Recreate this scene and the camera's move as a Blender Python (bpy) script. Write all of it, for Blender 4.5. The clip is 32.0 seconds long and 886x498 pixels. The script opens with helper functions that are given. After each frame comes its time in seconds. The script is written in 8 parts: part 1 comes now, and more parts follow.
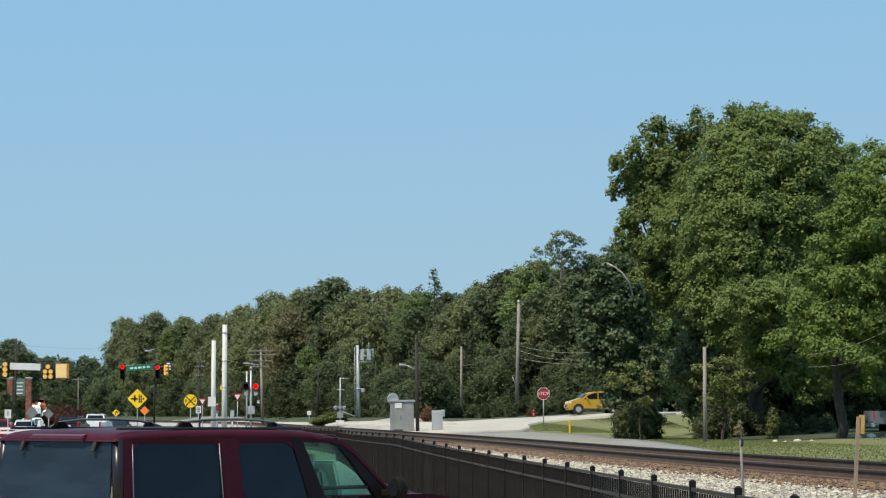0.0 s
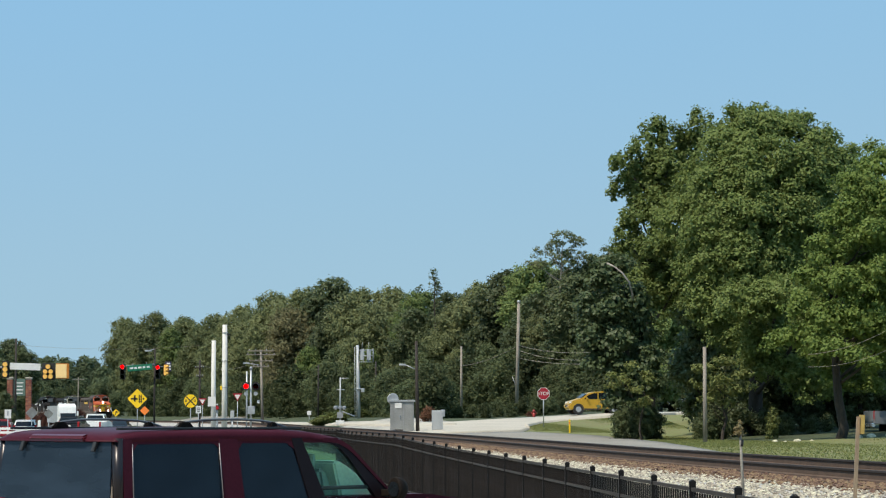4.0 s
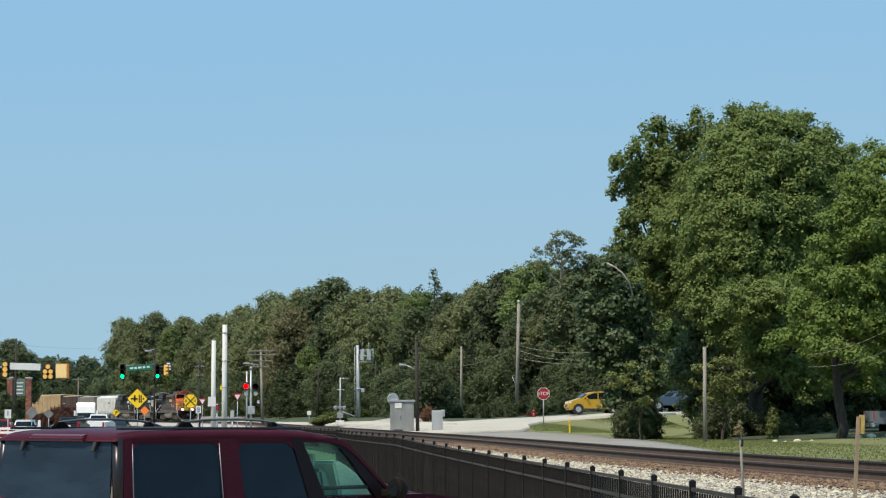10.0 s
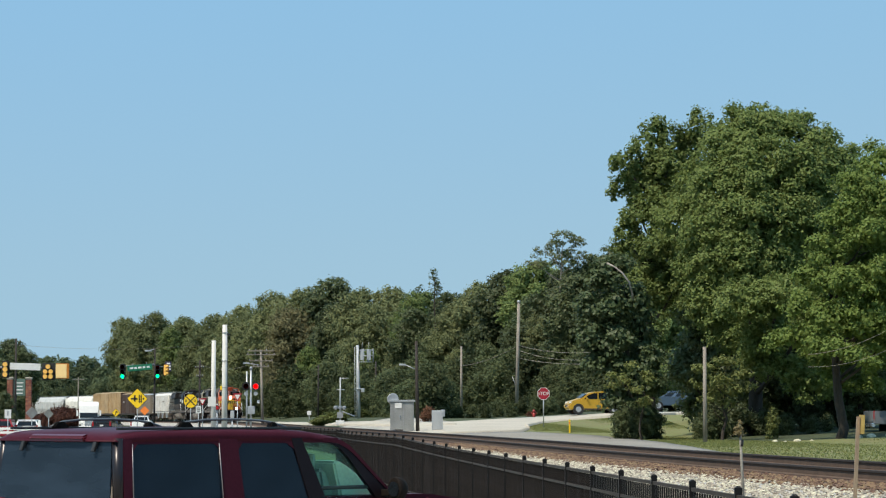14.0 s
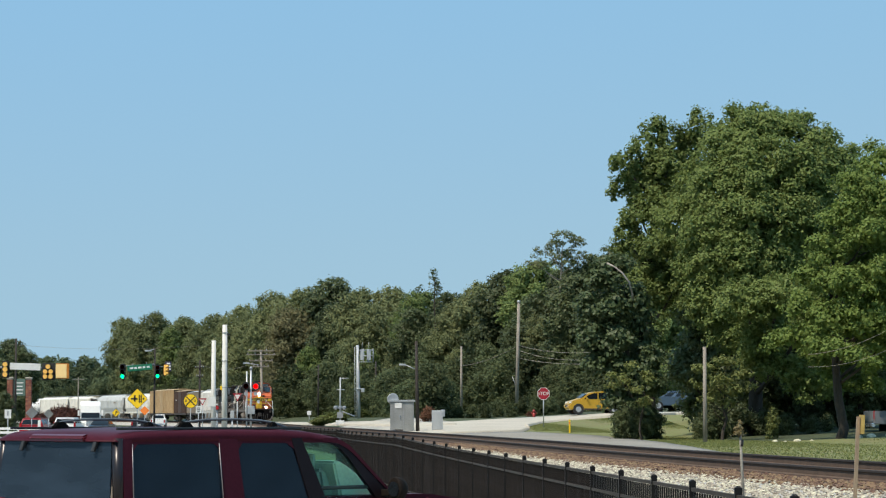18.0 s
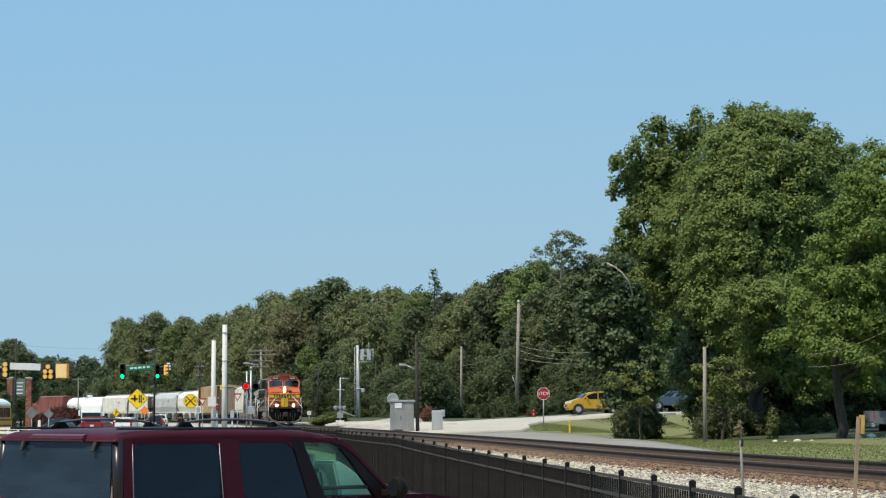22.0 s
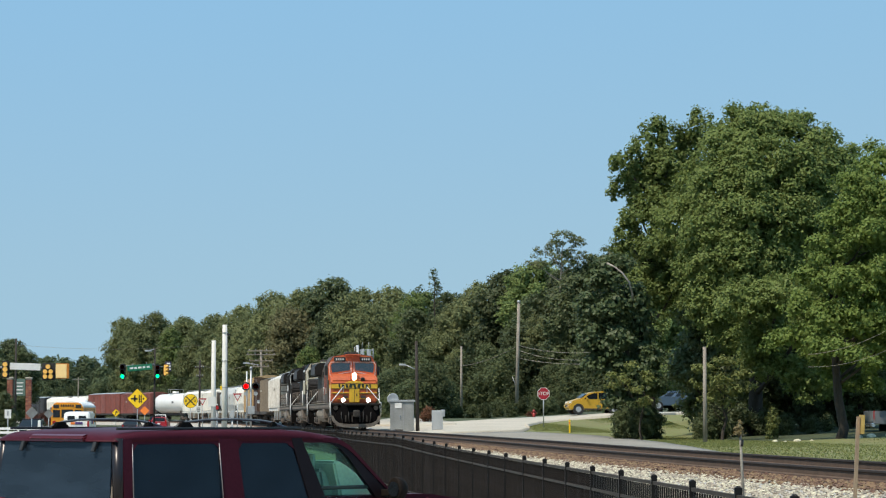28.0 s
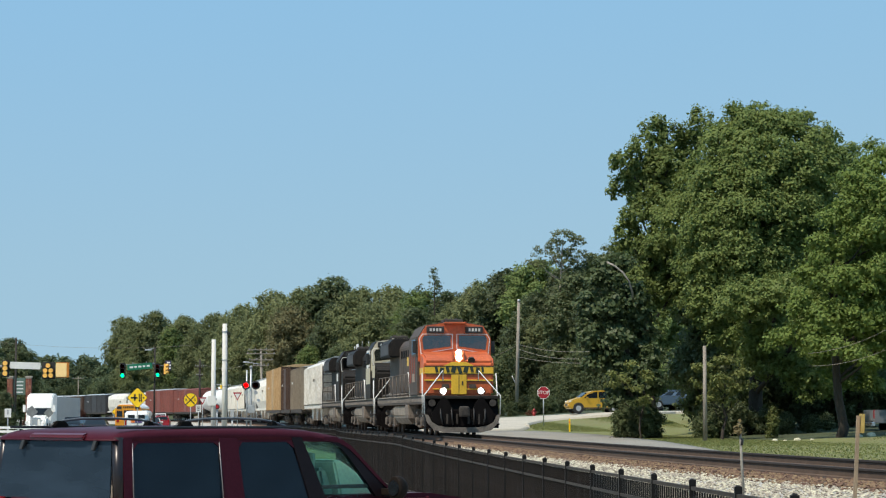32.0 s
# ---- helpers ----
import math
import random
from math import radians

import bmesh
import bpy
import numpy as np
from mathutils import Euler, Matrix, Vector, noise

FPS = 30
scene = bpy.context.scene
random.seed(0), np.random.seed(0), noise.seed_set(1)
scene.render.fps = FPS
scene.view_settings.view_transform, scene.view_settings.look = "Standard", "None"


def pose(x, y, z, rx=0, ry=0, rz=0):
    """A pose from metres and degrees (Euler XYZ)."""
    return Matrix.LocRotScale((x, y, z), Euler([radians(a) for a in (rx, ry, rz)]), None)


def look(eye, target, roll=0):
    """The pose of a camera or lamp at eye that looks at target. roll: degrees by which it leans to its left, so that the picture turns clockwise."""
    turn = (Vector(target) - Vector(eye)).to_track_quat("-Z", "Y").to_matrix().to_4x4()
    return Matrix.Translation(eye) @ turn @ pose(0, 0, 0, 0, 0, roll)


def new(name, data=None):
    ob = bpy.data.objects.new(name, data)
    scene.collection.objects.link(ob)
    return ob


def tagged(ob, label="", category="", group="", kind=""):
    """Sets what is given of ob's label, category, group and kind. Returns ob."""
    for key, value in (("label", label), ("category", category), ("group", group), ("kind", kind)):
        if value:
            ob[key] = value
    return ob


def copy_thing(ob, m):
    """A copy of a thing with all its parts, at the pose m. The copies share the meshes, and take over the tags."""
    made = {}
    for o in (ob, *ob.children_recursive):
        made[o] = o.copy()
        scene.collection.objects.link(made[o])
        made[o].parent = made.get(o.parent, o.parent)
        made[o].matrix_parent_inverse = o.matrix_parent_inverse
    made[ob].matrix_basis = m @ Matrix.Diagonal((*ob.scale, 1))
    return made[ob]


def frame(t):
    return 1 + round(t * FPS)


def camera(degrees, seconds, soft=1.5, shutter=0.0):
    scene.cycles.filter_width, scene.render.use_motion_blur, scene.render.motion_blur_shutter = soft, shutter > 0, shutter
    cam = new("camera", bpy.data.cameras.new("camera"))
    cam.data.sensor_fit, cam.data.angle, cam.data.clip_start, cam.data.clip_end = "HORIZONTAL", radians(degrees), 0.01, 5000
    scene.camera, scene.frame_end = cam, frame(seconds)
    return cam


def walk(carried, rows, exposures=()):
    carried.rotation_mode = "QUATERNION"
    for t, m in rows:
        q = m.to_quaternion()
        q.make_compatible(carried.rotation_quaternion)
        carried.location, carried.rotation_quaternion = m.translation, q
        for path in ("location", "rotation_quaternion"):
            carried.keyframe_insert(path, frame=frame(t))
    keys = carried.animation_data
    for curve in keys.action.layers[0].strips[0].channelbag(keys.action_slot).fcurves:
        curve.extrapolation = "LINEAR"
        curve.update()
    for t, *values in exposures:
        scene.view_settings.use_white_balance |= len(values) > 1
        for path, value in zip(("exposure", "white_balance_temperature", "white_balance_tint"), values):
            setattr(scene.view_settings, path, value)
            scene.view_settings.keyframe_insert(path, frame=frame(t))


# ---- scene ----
import itertools
cam = camera(20.0, 32.0, soft=1.2)
PITCH = 3.796


def aim(dx=0.0, dy=0.0):
    """The tripod's pose with the head nudged by small angles in thousandths of a radian."""
    return pose(0, 0, 1.8, 90 + PITCH + math.degrees(dy / 1000), 0, math.degrees(dx / 1000))


walk(cam, [(0, aim()), (25.5, aim()), (27.5, aim(0.25, 0)), (28, aim()), (28.5, aim(0, -0.3)), (29, aim(0, -0.3)),
           (29.5, aim(0.25, 0.1)), (30, aim(0.05, -0.3)), (30.5, aim(0, -0.3)), (31, aim()), (31.5, aim(0.65, 0.05)), (32, aim(0, -0.4))])

# ---- world and sun ----
SUN_TO = Vector((-0.58, -0.56, 1.30)).normalized()
world = bpy.data.worlds.new("world")
scene.world = world
world.use_nodes = True
wn = world.node_tree.nodes
sky = wn.new("ShaderNodeTexSky")
sky.sky_type = "NISHITA"
sky.sun_disc = False
sky.sun_elevation = math.asin(SUN_TO.z)
sky.sun_rotation = math.atan2(SUN_TO.x, SUN_TO.y)
sky.altitude, sky.air_density, sky.dust_density, sky.ozone_density = 50, 1.0, 0.3, 3.0
grey = wn.new("ShaderNodeRGBToBW")            # clear blue, paler towards the horizon
fade = wn.new("ShaderNodeMapRange")
fade.inputs[1].default_value, fade.inputs[2].default_value = 2.8, 7.5
hue = wn.new("ShaderNodeMix")
hue.data_type = "RGBA"
hue.inputs[6].default_value, hue.inputs[7].default_value = (0.258, 0.53, 0.82, 1), (0.41, 0.60, 0.70, 1)
for a_, b_ in ((sky.outputs[0], grey.inputs[0]), (grey.outputs[0], fade.inputs[0]), (fade.outputs[0], hue.inputs[0]), (hue.outputs[2], wn["Background"].inputs[0])):
    world.node_tree.links.new(a_, b_)
wn["Background"].inputs[1].default_value = 0.96
sun = new("sun", bpy.data.lights.new("sun", "SUN"))
sun.data.energy, sun.data.angle, sun.data.color = 5.0, radians(0.6), (1.0, 0.885, 0.735)
sun.matrix_world = look(SUN_TO * 50, (0, 0, 0))
scene.view_settings.exposure = 0.0


# ---- materials ----
MATS = {}


def mat(name, col, rough=0.6, metal=0.0, var=0.15, scale=8.0, bump=0.0, bscale=60.0, fine=None, spec=0.5, obj_var=0.0, isl_var=0.0, col2=None, stretch=(1, 1, 1)):
    """A surface with noise at two scales; col2 is the stain colour it drifts towards."""
    if name in MATS:
        return MATS[name]
    m = bpy.data.materials.new(name)
    m.use_nodes = True
    nt = m.node_tree
    b = nt.nodes["Principled BSDF"]
    b.inputs["Roughness"].default_value = rough
    b.inputs["Metallic"].default_value = metal
    b.inputs["Specular IOR Level"].default_value = spec
    tc = nt.nodes.new("ShaderNodeTexCoord")
    mp = nt.nodes.new("ShaderNodeMapping")
    mp.inputs["Scale"].default_value = stretch
    nt.links.new(tc.outputs["Object"], mp.inputs[0])
    n1 = nt.nodes.new("ShaderNodeTexNoise")
    n1.inputs["Scale"].default_value = scale
    n1.inputs["Detail"].default_value = 4
    n2 = nt.nodes.new("ShaderNodeTexNoise")
    n2.inputs["Scale"].default_value = fine or scale * 9
    n2.inputs["Detail"].default_value = 3
    for n in (n1, n2):
        nt.links.new(mp.outputs[0], n.inputs["Vector"])
    add = nt.nodes.new("ShaderNodeMath")
    add.operation = "ADD"
    nt.links.new(n1.outputs[0], add.inputs[0])
    nt.links.new(n2.outputs[0], add.inputs[1])
    ramp = nt.nodes.new("ShaderNodeMapRange")
    ramp.inputs[1].default_value, ramp.inputs[2].default_value = 0.65, 1.35
    nt.links.new(add.outputs[0], ramp.inputs[0])
    mix = nt.nodes.new("ShaderNodeMix")
    mix.data_type = "RGBA"
    nt.links.new(ramp.outputs[0], mix.inputs[0])
    c2 = col2 or tuple(c * (1 - 2 * var) for c in col)
    mix.inputs[6].default_value = (*(min(1, c * (1 + var)) for c in col), 1)
    mix.inputs[7].default_value = (*c2, 1)
    out = mix.outputs[2]
    if obj_var or isl_var:
        hsv = nt.nodes.new("ShaderNodeHueSaturation")
        if obj_var:
            src = nt.nodes.new("ShaderNodeObjectInfo").outputs["Random"]
        else:
            src = nt.nodes.new("ShaderNodeNewGeometry").outputs["Random Per Island"]
        k = obj_var or isl_var
        mr = nt.nodes.new("ShaderNodeMapRange")
        mr.inputs[3].default_value, mr.inputs[4].default_value = 1 - k, 1 + k
        nt.links.new(src, mr.inputs[0])
        nt.links.new(mr.outputs[0], hsv.inputs["Value"])
        mh = nt.nodes.new("ShaderNodeMapRange")
        mh.inputs[3].default_value, mh.inputs[4].default_value = 0.5 - 0.05 * k, 0.5 + 0.05 * k
        nt.links.new(src, mh.inputs[0])
        nt.links.new(mh.outputs[0], hsv.inputs["Hue"])
        nt.links.new(out, hsv.inputs["Color"])
        out = hsv.outputs[0]
    nt.links.new(out, b.inputs["Base Color"])
    if bump:
        nb = nt.nodes.new("ShaderNodeTexNoise")
        nb.inputs["Scale"].default_value = bscale
        nt.links.new(tc.outputs["Object"], nb.inputs["Vector"])
        bp = nt.nodes.new("ShaderNodeBump")
        bp.inputs["Strength"].default_value = bump
        bp.inputs["Distance"].default_value = 0.02
        nt.links.new(nb.outputs[0], bp.inputs["Height"])
        nt.links.new(bp.outputs[0], b.inputs["Normal"])
    MATS[name] = m
    return m


def glow(name, col, strength):
    m = bpy.data.materials.new(name)
    m.use_nodes = True
    b = m.node_tree.nodes["Principled BSDF"]
    b.inputs["Base Color"].default_value = (*col, 1)
    b.inputs["Emission Color"].default_value = (*col, 1)
    b.inputs["Emission Strength"].default_value = strength
    return m


def glass(name, tint, sky_tint=0.0, rough=0.03, ior=1.5, sheen=1.0):
    """Tinted pane: part clear, part glossy; a blue diffuse share paints in reflected sky."""
    m = bpy.data.materials.new(name)
    m.use_nodes = True
    nt = m.node_tree
    tr = nt.nodes.new("ShaderNodeBsdfTransparent")
    tr.inputs[0].default_value = (*tint, 1)
    gl = nt.nodes.new("ShaderNodeBsdfGlossy")
    gl.inputs["Roughness"].default_value = rough
    gl.inputs[0].default_value = (0.55, 0.6, 0.65, 1)
    fr = nt.nodes.new("ShaderNodeLayerWeight")
    fr.inputs[0].default_value = 0.5
    steep = nt.nodes.new("ShaderNodeMath")
    steep.operation = "POWER"
    steep.inputs[1].default_value = 5.0
    share = nt.nodes.new("ShaderNodeMapRange")
    share.inputs[3].default_value, share.inputs[4].default_value = ((ior - 1) / (ior + 1)) ** 2, sheen
    mx = nt.nodes.new("ShaderNodeMixShader")
    nt.links.new(fr.outputs["Facing"], steep.inputs[0])
    nt.links.new(steep.outputs[0], share.inputs[0])
    nt.links.new(share.outputs[0], mx.inputs[0])
    nt.links.new(tr.outputs[0], mx.inputs[1])
    nt.links.new(gl.outputs[0], mx.inputs[2])
    out = mx.outputs[0]
    if sky_tint:
        # painted sky sheen: blue diffuse, uneven by noise
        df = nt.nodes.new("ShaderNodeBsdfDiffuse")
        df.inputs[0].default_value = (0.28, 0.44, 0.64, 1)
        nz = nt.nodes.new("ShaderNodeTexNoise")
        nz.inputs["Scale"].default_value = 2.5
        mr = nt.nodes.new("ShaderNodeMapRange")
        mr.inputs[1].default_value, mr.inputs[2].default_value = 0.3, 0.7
        mr.inputs[3].default_value, mr.inputs[4].default_value = sky_tint * 0.75, sky_tint * 1.25
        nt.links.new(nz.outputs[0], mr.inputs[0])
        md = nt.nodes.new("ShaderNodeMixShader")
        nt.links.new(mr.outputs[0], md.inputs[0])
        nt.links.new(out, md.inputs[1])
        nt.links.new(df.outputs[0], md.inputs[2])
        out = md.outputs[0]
    nt.links.new(out, nt.nodes["Material Output"].inputs[0])
    return m


M_ASPHALT = mat("asphalt", (0.262, 0.242, 0.204), 0.9, var=0.15, scale=0.35, fine=25, bump=0.3, bscale=90)
M_LOT = mat("lot_concrete", (0.37, 0.35, 0.30), 0.9, var=0.2, scale=0.4, fine=30, bump=0.3)
M_CONC = mat("pale_concrete", (0.45, 0.41, 0.335), 0.9, var=0.12, scale=0.3, fine=6, bump=0.2)
M_GRASS = mat("grass_ground", (0.112, 0.142, 0.036), 0.95, var=0.25, scale=0.35, fine=7, bump=1.0, bscale=22, col2=(0.165, 0.135, 0.058))
# woodland floor, its colour darkened for the shade of the trees
M_SHADE_FLOOR = mat("shaded_woodland_floor", (0.055, 0.070, 0.026), 0.95, var=0.3, scale=0.3, fine=5, bump=0.4)
M_BALLAST = mat("ballast_bed", (0.42, 0.40, 0.36), 0.95, var=0.3, scale=6, fine=30, bump=1.0, bscale=25)
M_STONE = mat("ballast_stone", (0.41, 0.368, 0.285), 0.9, var=0.15, scale=9, isl_var=0.5, bump=0.2)
M_RUST = mat("rust_stained_stone", (0.17, 0.105, 0.065), 0.95, var=0.25, scale=9, isl_var=0.5)
M_RAIL = mat("rail_head_steel", (0.030, 0.022, 0.018), 0.8, var=0.3, scale=4, fine=60)
M_WEB = mat("rail_web_rust", (0.095, 0.060, 0.040), 0.9, var=0.2, scale=4, fine=60)
M_RUSTBED = mat("rust_stained_ballast", (0.145, 0.088, 0.055), 0.95, var=0.35, scale=5, fine=28, bump=1.0, bscale=25)
M_RAILTOP = mat("rail_dull_steel", (0.06, 0.050, 0.044), 0.7, 0.0, var=0.2, scale=3, spec=0.1)
M_TIE = mat("creosoted_timber", (0.075, 0.055, 0.04), 0.9, var=0.3, scale=4, obj_var=0.35, bump=0.4)
M_BLACK = mat("black_powder_coat", (0.013, 0.0095, 0.0072), 0.7, var=0.3, scale=5, spec=0.10)
M_FENCEP = mat("black_post_steel", (0.006, 0.005, 0.0045), 0.5, var=0.3, scale=7, spec=0.25)
M_PICKET = mat("worn_black_picket_steel", (0.021, 0.0165, 0.014), 0.7, var=0.3, scale=5, spec=0.10)
# rail steel: dusty black, lightened to paint the sun on the rails
M_FENCER = mat("sunlit_dusty_steel", (0.048, 0.041, 0.034), 0.65, var=0.3, scale=7, spec=0.12)
M_CABGREY = mat("weathered_grey_metal", (0.27, 0.28, 0.275), 0.55, 0.1, var=0.15, scale=2.5, fine=30, stretch=(1, 1, 0.4))
M_GALV = mat("galvanised_steel", (0.42, 0.44, 0.45), 0.5, 0.5, var=0.12, scale=5)
M_GALVP = mat("pale_aluminium_paint", (0.42, 0.44, 0.45), 0.5, 0.2, var=0.06, scale=2.2, stretch=(1, 1, 0.3))
M_WHITE = mat("white_paint", (0.84, 0.84, 0.81), 0.5, var=0.06, scale=3)
M_WHITEPOLE = mat("white_pole", (0.62, 0.61, 0.57), 0.65, var=0.1, scale=2, stretch=(1, 1, 0.2))
M_POLE = mat("weathered_pole_wood", (0.30, 0.265, 0.22), 0.9, var=0.3, scale=2, fine=30, stretch=(6, 6, 0.4), bump=0.3)
M_DPOLE = mat("dark_pole_wood", (0.035, 0.028, 0.024), 0.85, var=0.3, scale=3, stretch=(6, 6, 0.4), bump=0.3)
M_BARK = mat("bark", (0.055, 0.044, 0.034), 0.95, var=0.35, scale=5, stretch=(3, 3, 0.6), bump=0.7, bscale=18)
M_BLACKP = mat("matt_black", (0.02, 0.02, 0.02), 0.6, var=0.2, scale=6)
M_TYRE = mat("tyre_rubber", (0.02, 0.02, 0.02), 0.85, var=0.2, scale=8)
M_CHROME = mat("bright_metal", (0.6, 0.6, 0.6), 0.25, 0.9, var=0.1, scale=9)
M_TANKD = mat("pale_road_dust", (0.27, 0.235, 0.19), 0.9, var=0.25, scale=1.5, fine=12, col2=(0.12, 0.10, 0.08), bump=0.2)
M_DUST = mat("dusty_running_gear", (0.17, 0.14, 0.115), 0.9, var=0.35, scale=2.5, bump=0.3, col2=(0.06, 0.05, 0.04))
M_GRIME = mat("underframe_grime", (0.045, 0.038, 0.032), 0.85, var=0.35, scale=2.5, bump=0.3)
M_YELLOW = mat("sign_yellow", (0.92, 0.60, 0.008), 0.5, var=0.06, scale=3)
M_RED = mat("sign_red", (0.34, 0.014, 0.030), 0.5, var=0.08, scale=3)
M_SIGNW = mat("sign_white", (0.70, 0.70, 0.68), 0.5, var=0.06, scale=3)
M_GREEN = mat("sign_green", (0.005, 0.16, 0.085), 0.5, var=0.08, scale=3)
M_ORANGE = mat("sign_orange", (0.85, 0.22, 0.03), 0.5, var=0.06, scale=3)
# sign back aluminium again, with its shadow side put into the colour
M_SIGSHADE = mat("shaded_sign_back", (0.21, 0.22, 0.22), 0.6, 0.2, var=0.2, scale=4)
M_SIGBACK = mat("sign_back_aluminium", (0.33, 0.34, 0.35), 0.5, 0.4, var=0.1, scale=3)
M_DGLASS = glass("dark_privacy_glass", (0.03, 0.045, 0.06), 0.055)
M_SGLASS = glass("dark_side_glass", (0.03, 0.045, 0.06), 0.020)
M_GGLASS = glass("green_tint_glass", (0.84, 1.0, 0.92), ior=1.25, sheen=0.25)
M_BGLASS = glass("cab_glass", (0.10, 0.14, 0.16))


M_WSGLASS = glass("windscreen_glass", (0.10, 0.14, 0.16), ior=2.7)
PANES = [M_WSGLASS, M_DGLASS, M_SGLASS, M_GGLASS, M_BGLASS]


# ---- mesh helpers ----
def part(name, bm, material, parent=None, label="", smooth=False):
    me = bpy.data.meshes.new(name)
    if smooth:
        for f in bm.faces:
            f.smooth = True
    bm.normal_update()
    bm.to_mesh(me)
    bm.free()
    mats = material if isinstance(material, (list, tuple)) else [material]
    for m in mats:
        me.materials.append(m)
    ob = new(name, me)
    if parent is not None:
        ob.parent = parent
    if label:
        tagged(ob, label)
    if mats[0] in PANES:
        ob.visible_shadow = False
    return ob


def empty(name, m, label, category, group="", kind=""):
    ob = new(name)
    ob.empty_display_size = 0.2
    ob.matrix_world = m
    return tagged(ob, label, category, group, kind)


def box(bm, c, s, bev=0.0, rz=0.0, mi=0, taper=1.0):
    """A box at centre c, sizes s; taper narrows its top."""
    hx, hy, hz = s[0] / 2, s[1] / 2, s[2] / 2
    cr, sr = math.cos(rz), math.sin(rz)
    vs = []
    for z, k in ((-hz, 1.0), (hz, taper)):
        for x, y in ((-hx, -hy), (hx, -hy), (hx, hy), (-hx, hy)):
            x, y = x * k, y * k
            vs.append(bm.verts.new((c[0] + x * cr - y * sr, c[1] + x * sr + y * cr, c[2] + z)))
    fs = [bm.faces.new([vs[i] for i in q]) for q in ((3, 2, 1, 0), (4, 5, 6, 7), (0, 1, 5, 4), (1, 2, 6, 5), (2, 3, 7, 6), (3, 0, 4, 7))]
    for f in fs:
        f.material_index = mi
    if bev:
        es = list({e for f in fs for e in f.edges})
        r = bmesh.ops.bevel(bm, geom=es, offset=bev, segments=2, affect="EDGES", profile=0.6)
        for f in r["faces"]:
            f.material_index = mi
    return fs


def rod(bm, p, q, r, r2=None, n=10, mi=0, cap=True):
    """A round bar from p to q, tapering from r to r2."""
    p, q = Vector(p), Vector(q)
    r2 = r if r2 is None else r2
    d = (q - p).normalized()
    a = d.orthogonal().normalized()
    b = d.cross(a)
    rings = []
    for o, rr in ((p, r), (q, r2)):
        rings.append([bm.verts.new(o + a * math.cos(6.28319 * i / n) * rr + b * math.sin(6.28319 * i / n) * rr) for i in range(n)])
    for i in range(n):
        f = bm.faces.new((rings[0][i], rings[0][(i + 1) % n], rings[1][(i + 1) % n], rings[1][i]))
        f.material_index, f.smooth = mi, True
    if cap:
        bm.faces.new(rings[0][::-1]).material_index = mi
        bm.faces.new(rings[1]).material_index = mi


def tube(bm, pts, r, n=8):
    """One connected round bar through the points; r is one radius, or a list of them."""
    pts = [Vector(p) for p in pts]
    rings = []
    for i, p in enumerate(pts):
        d = (pts[min(i + 1, len(pts) - 1)] - pts[max(i - 1, 0)]).normalized()
        a = d.orthogonal().normalized() if not rings else (axis - d * axis.dot(d)).normalized()
        axis, b = a, d.cross(a)
        q = r[i] if isinstance(r, list) else r
        rings.append([bm.verts.new(p + (a * math.cos(6.28319 * k / n) + b * math.sin(6.28319 * k / n)) * q) for k in range(n)])
    for u, v in zip(rings, rings[1:]):
        for k in range(n):
            bm.faces.new((u[k], u[(k + 1) % n], v[(k + 1) % n], v[k])).smooth = True
    bm.faces.new(rings[0][::-1])
    bm.faces.new(rings[-1])


def prism(bm, pts, lo, hi, axis="x", mi=0, bev=0.0):
    """A flat outline pulled from lo to hi along an axis. pts are the two other coordinates in order."""
    def at(u, v, w):
        return (w, u, v) if axis == "x" else (u, w, v) if axis == "y" else (u, v, w)
    a = [bm.verts.new(at(u, v, lo)) for u, v in pts]
    b = [bm.verts.new(at(u, v, hi)) for u, v in pts]
    n = len(pts)
    fs = [bm.faces.new(a), bm.faces.new(b[::-1])]
    for i in range(n):
        fs.append(bm.faces.new((a[i], b[i], b[(i + 1) % n], a[(i + 1) % n])))
    bmesh.ops.recalc_face_normals(bm, faces=fs)
    for f in fs:
        f.material_index = mi
    if bev:
        r = bmesh.ops.bevel(bm, geom=list({e for f in fs for e in f.edges}), offset=bev, segments=2, affect="EDGES")
        for f in r["faces"]:
            f.material_index = mi
    return fs


def thick(bm, t):
    """Gives a sheet its thickness."""
    bm.normal_update()
    bmesh.ops.solidify(bm, geom=bm.faces[:], thickness=t)


def B():
    return bmesh.new()


def bx(c, s, bev=0.0, rz=0.0, taper=1.0):
    bm = bmesh.new()
    box(bm, c, s, bev, rz, 0, taper)
    return bm


def rd(p, q, r, r2=None, n=10):
    bm = bmesh.new()
    rod(bm, p, q, r, r2, n)
    return bm


def pr(pts, lo, hi, axis="x", bev=0.0):
    bm = bmesh.new()
    prism(bm, pts, lo, hi, axis, 0, bev)
    return bm


def disc_pts(r, n=20, c=(0, 0), ph=0.0):
    return [(c[0] + r * math.cos(ph + 6.28319 * i / n), c[1] + r * math.sin(ph + 6.28319 * i / n)) for i in range(n)]


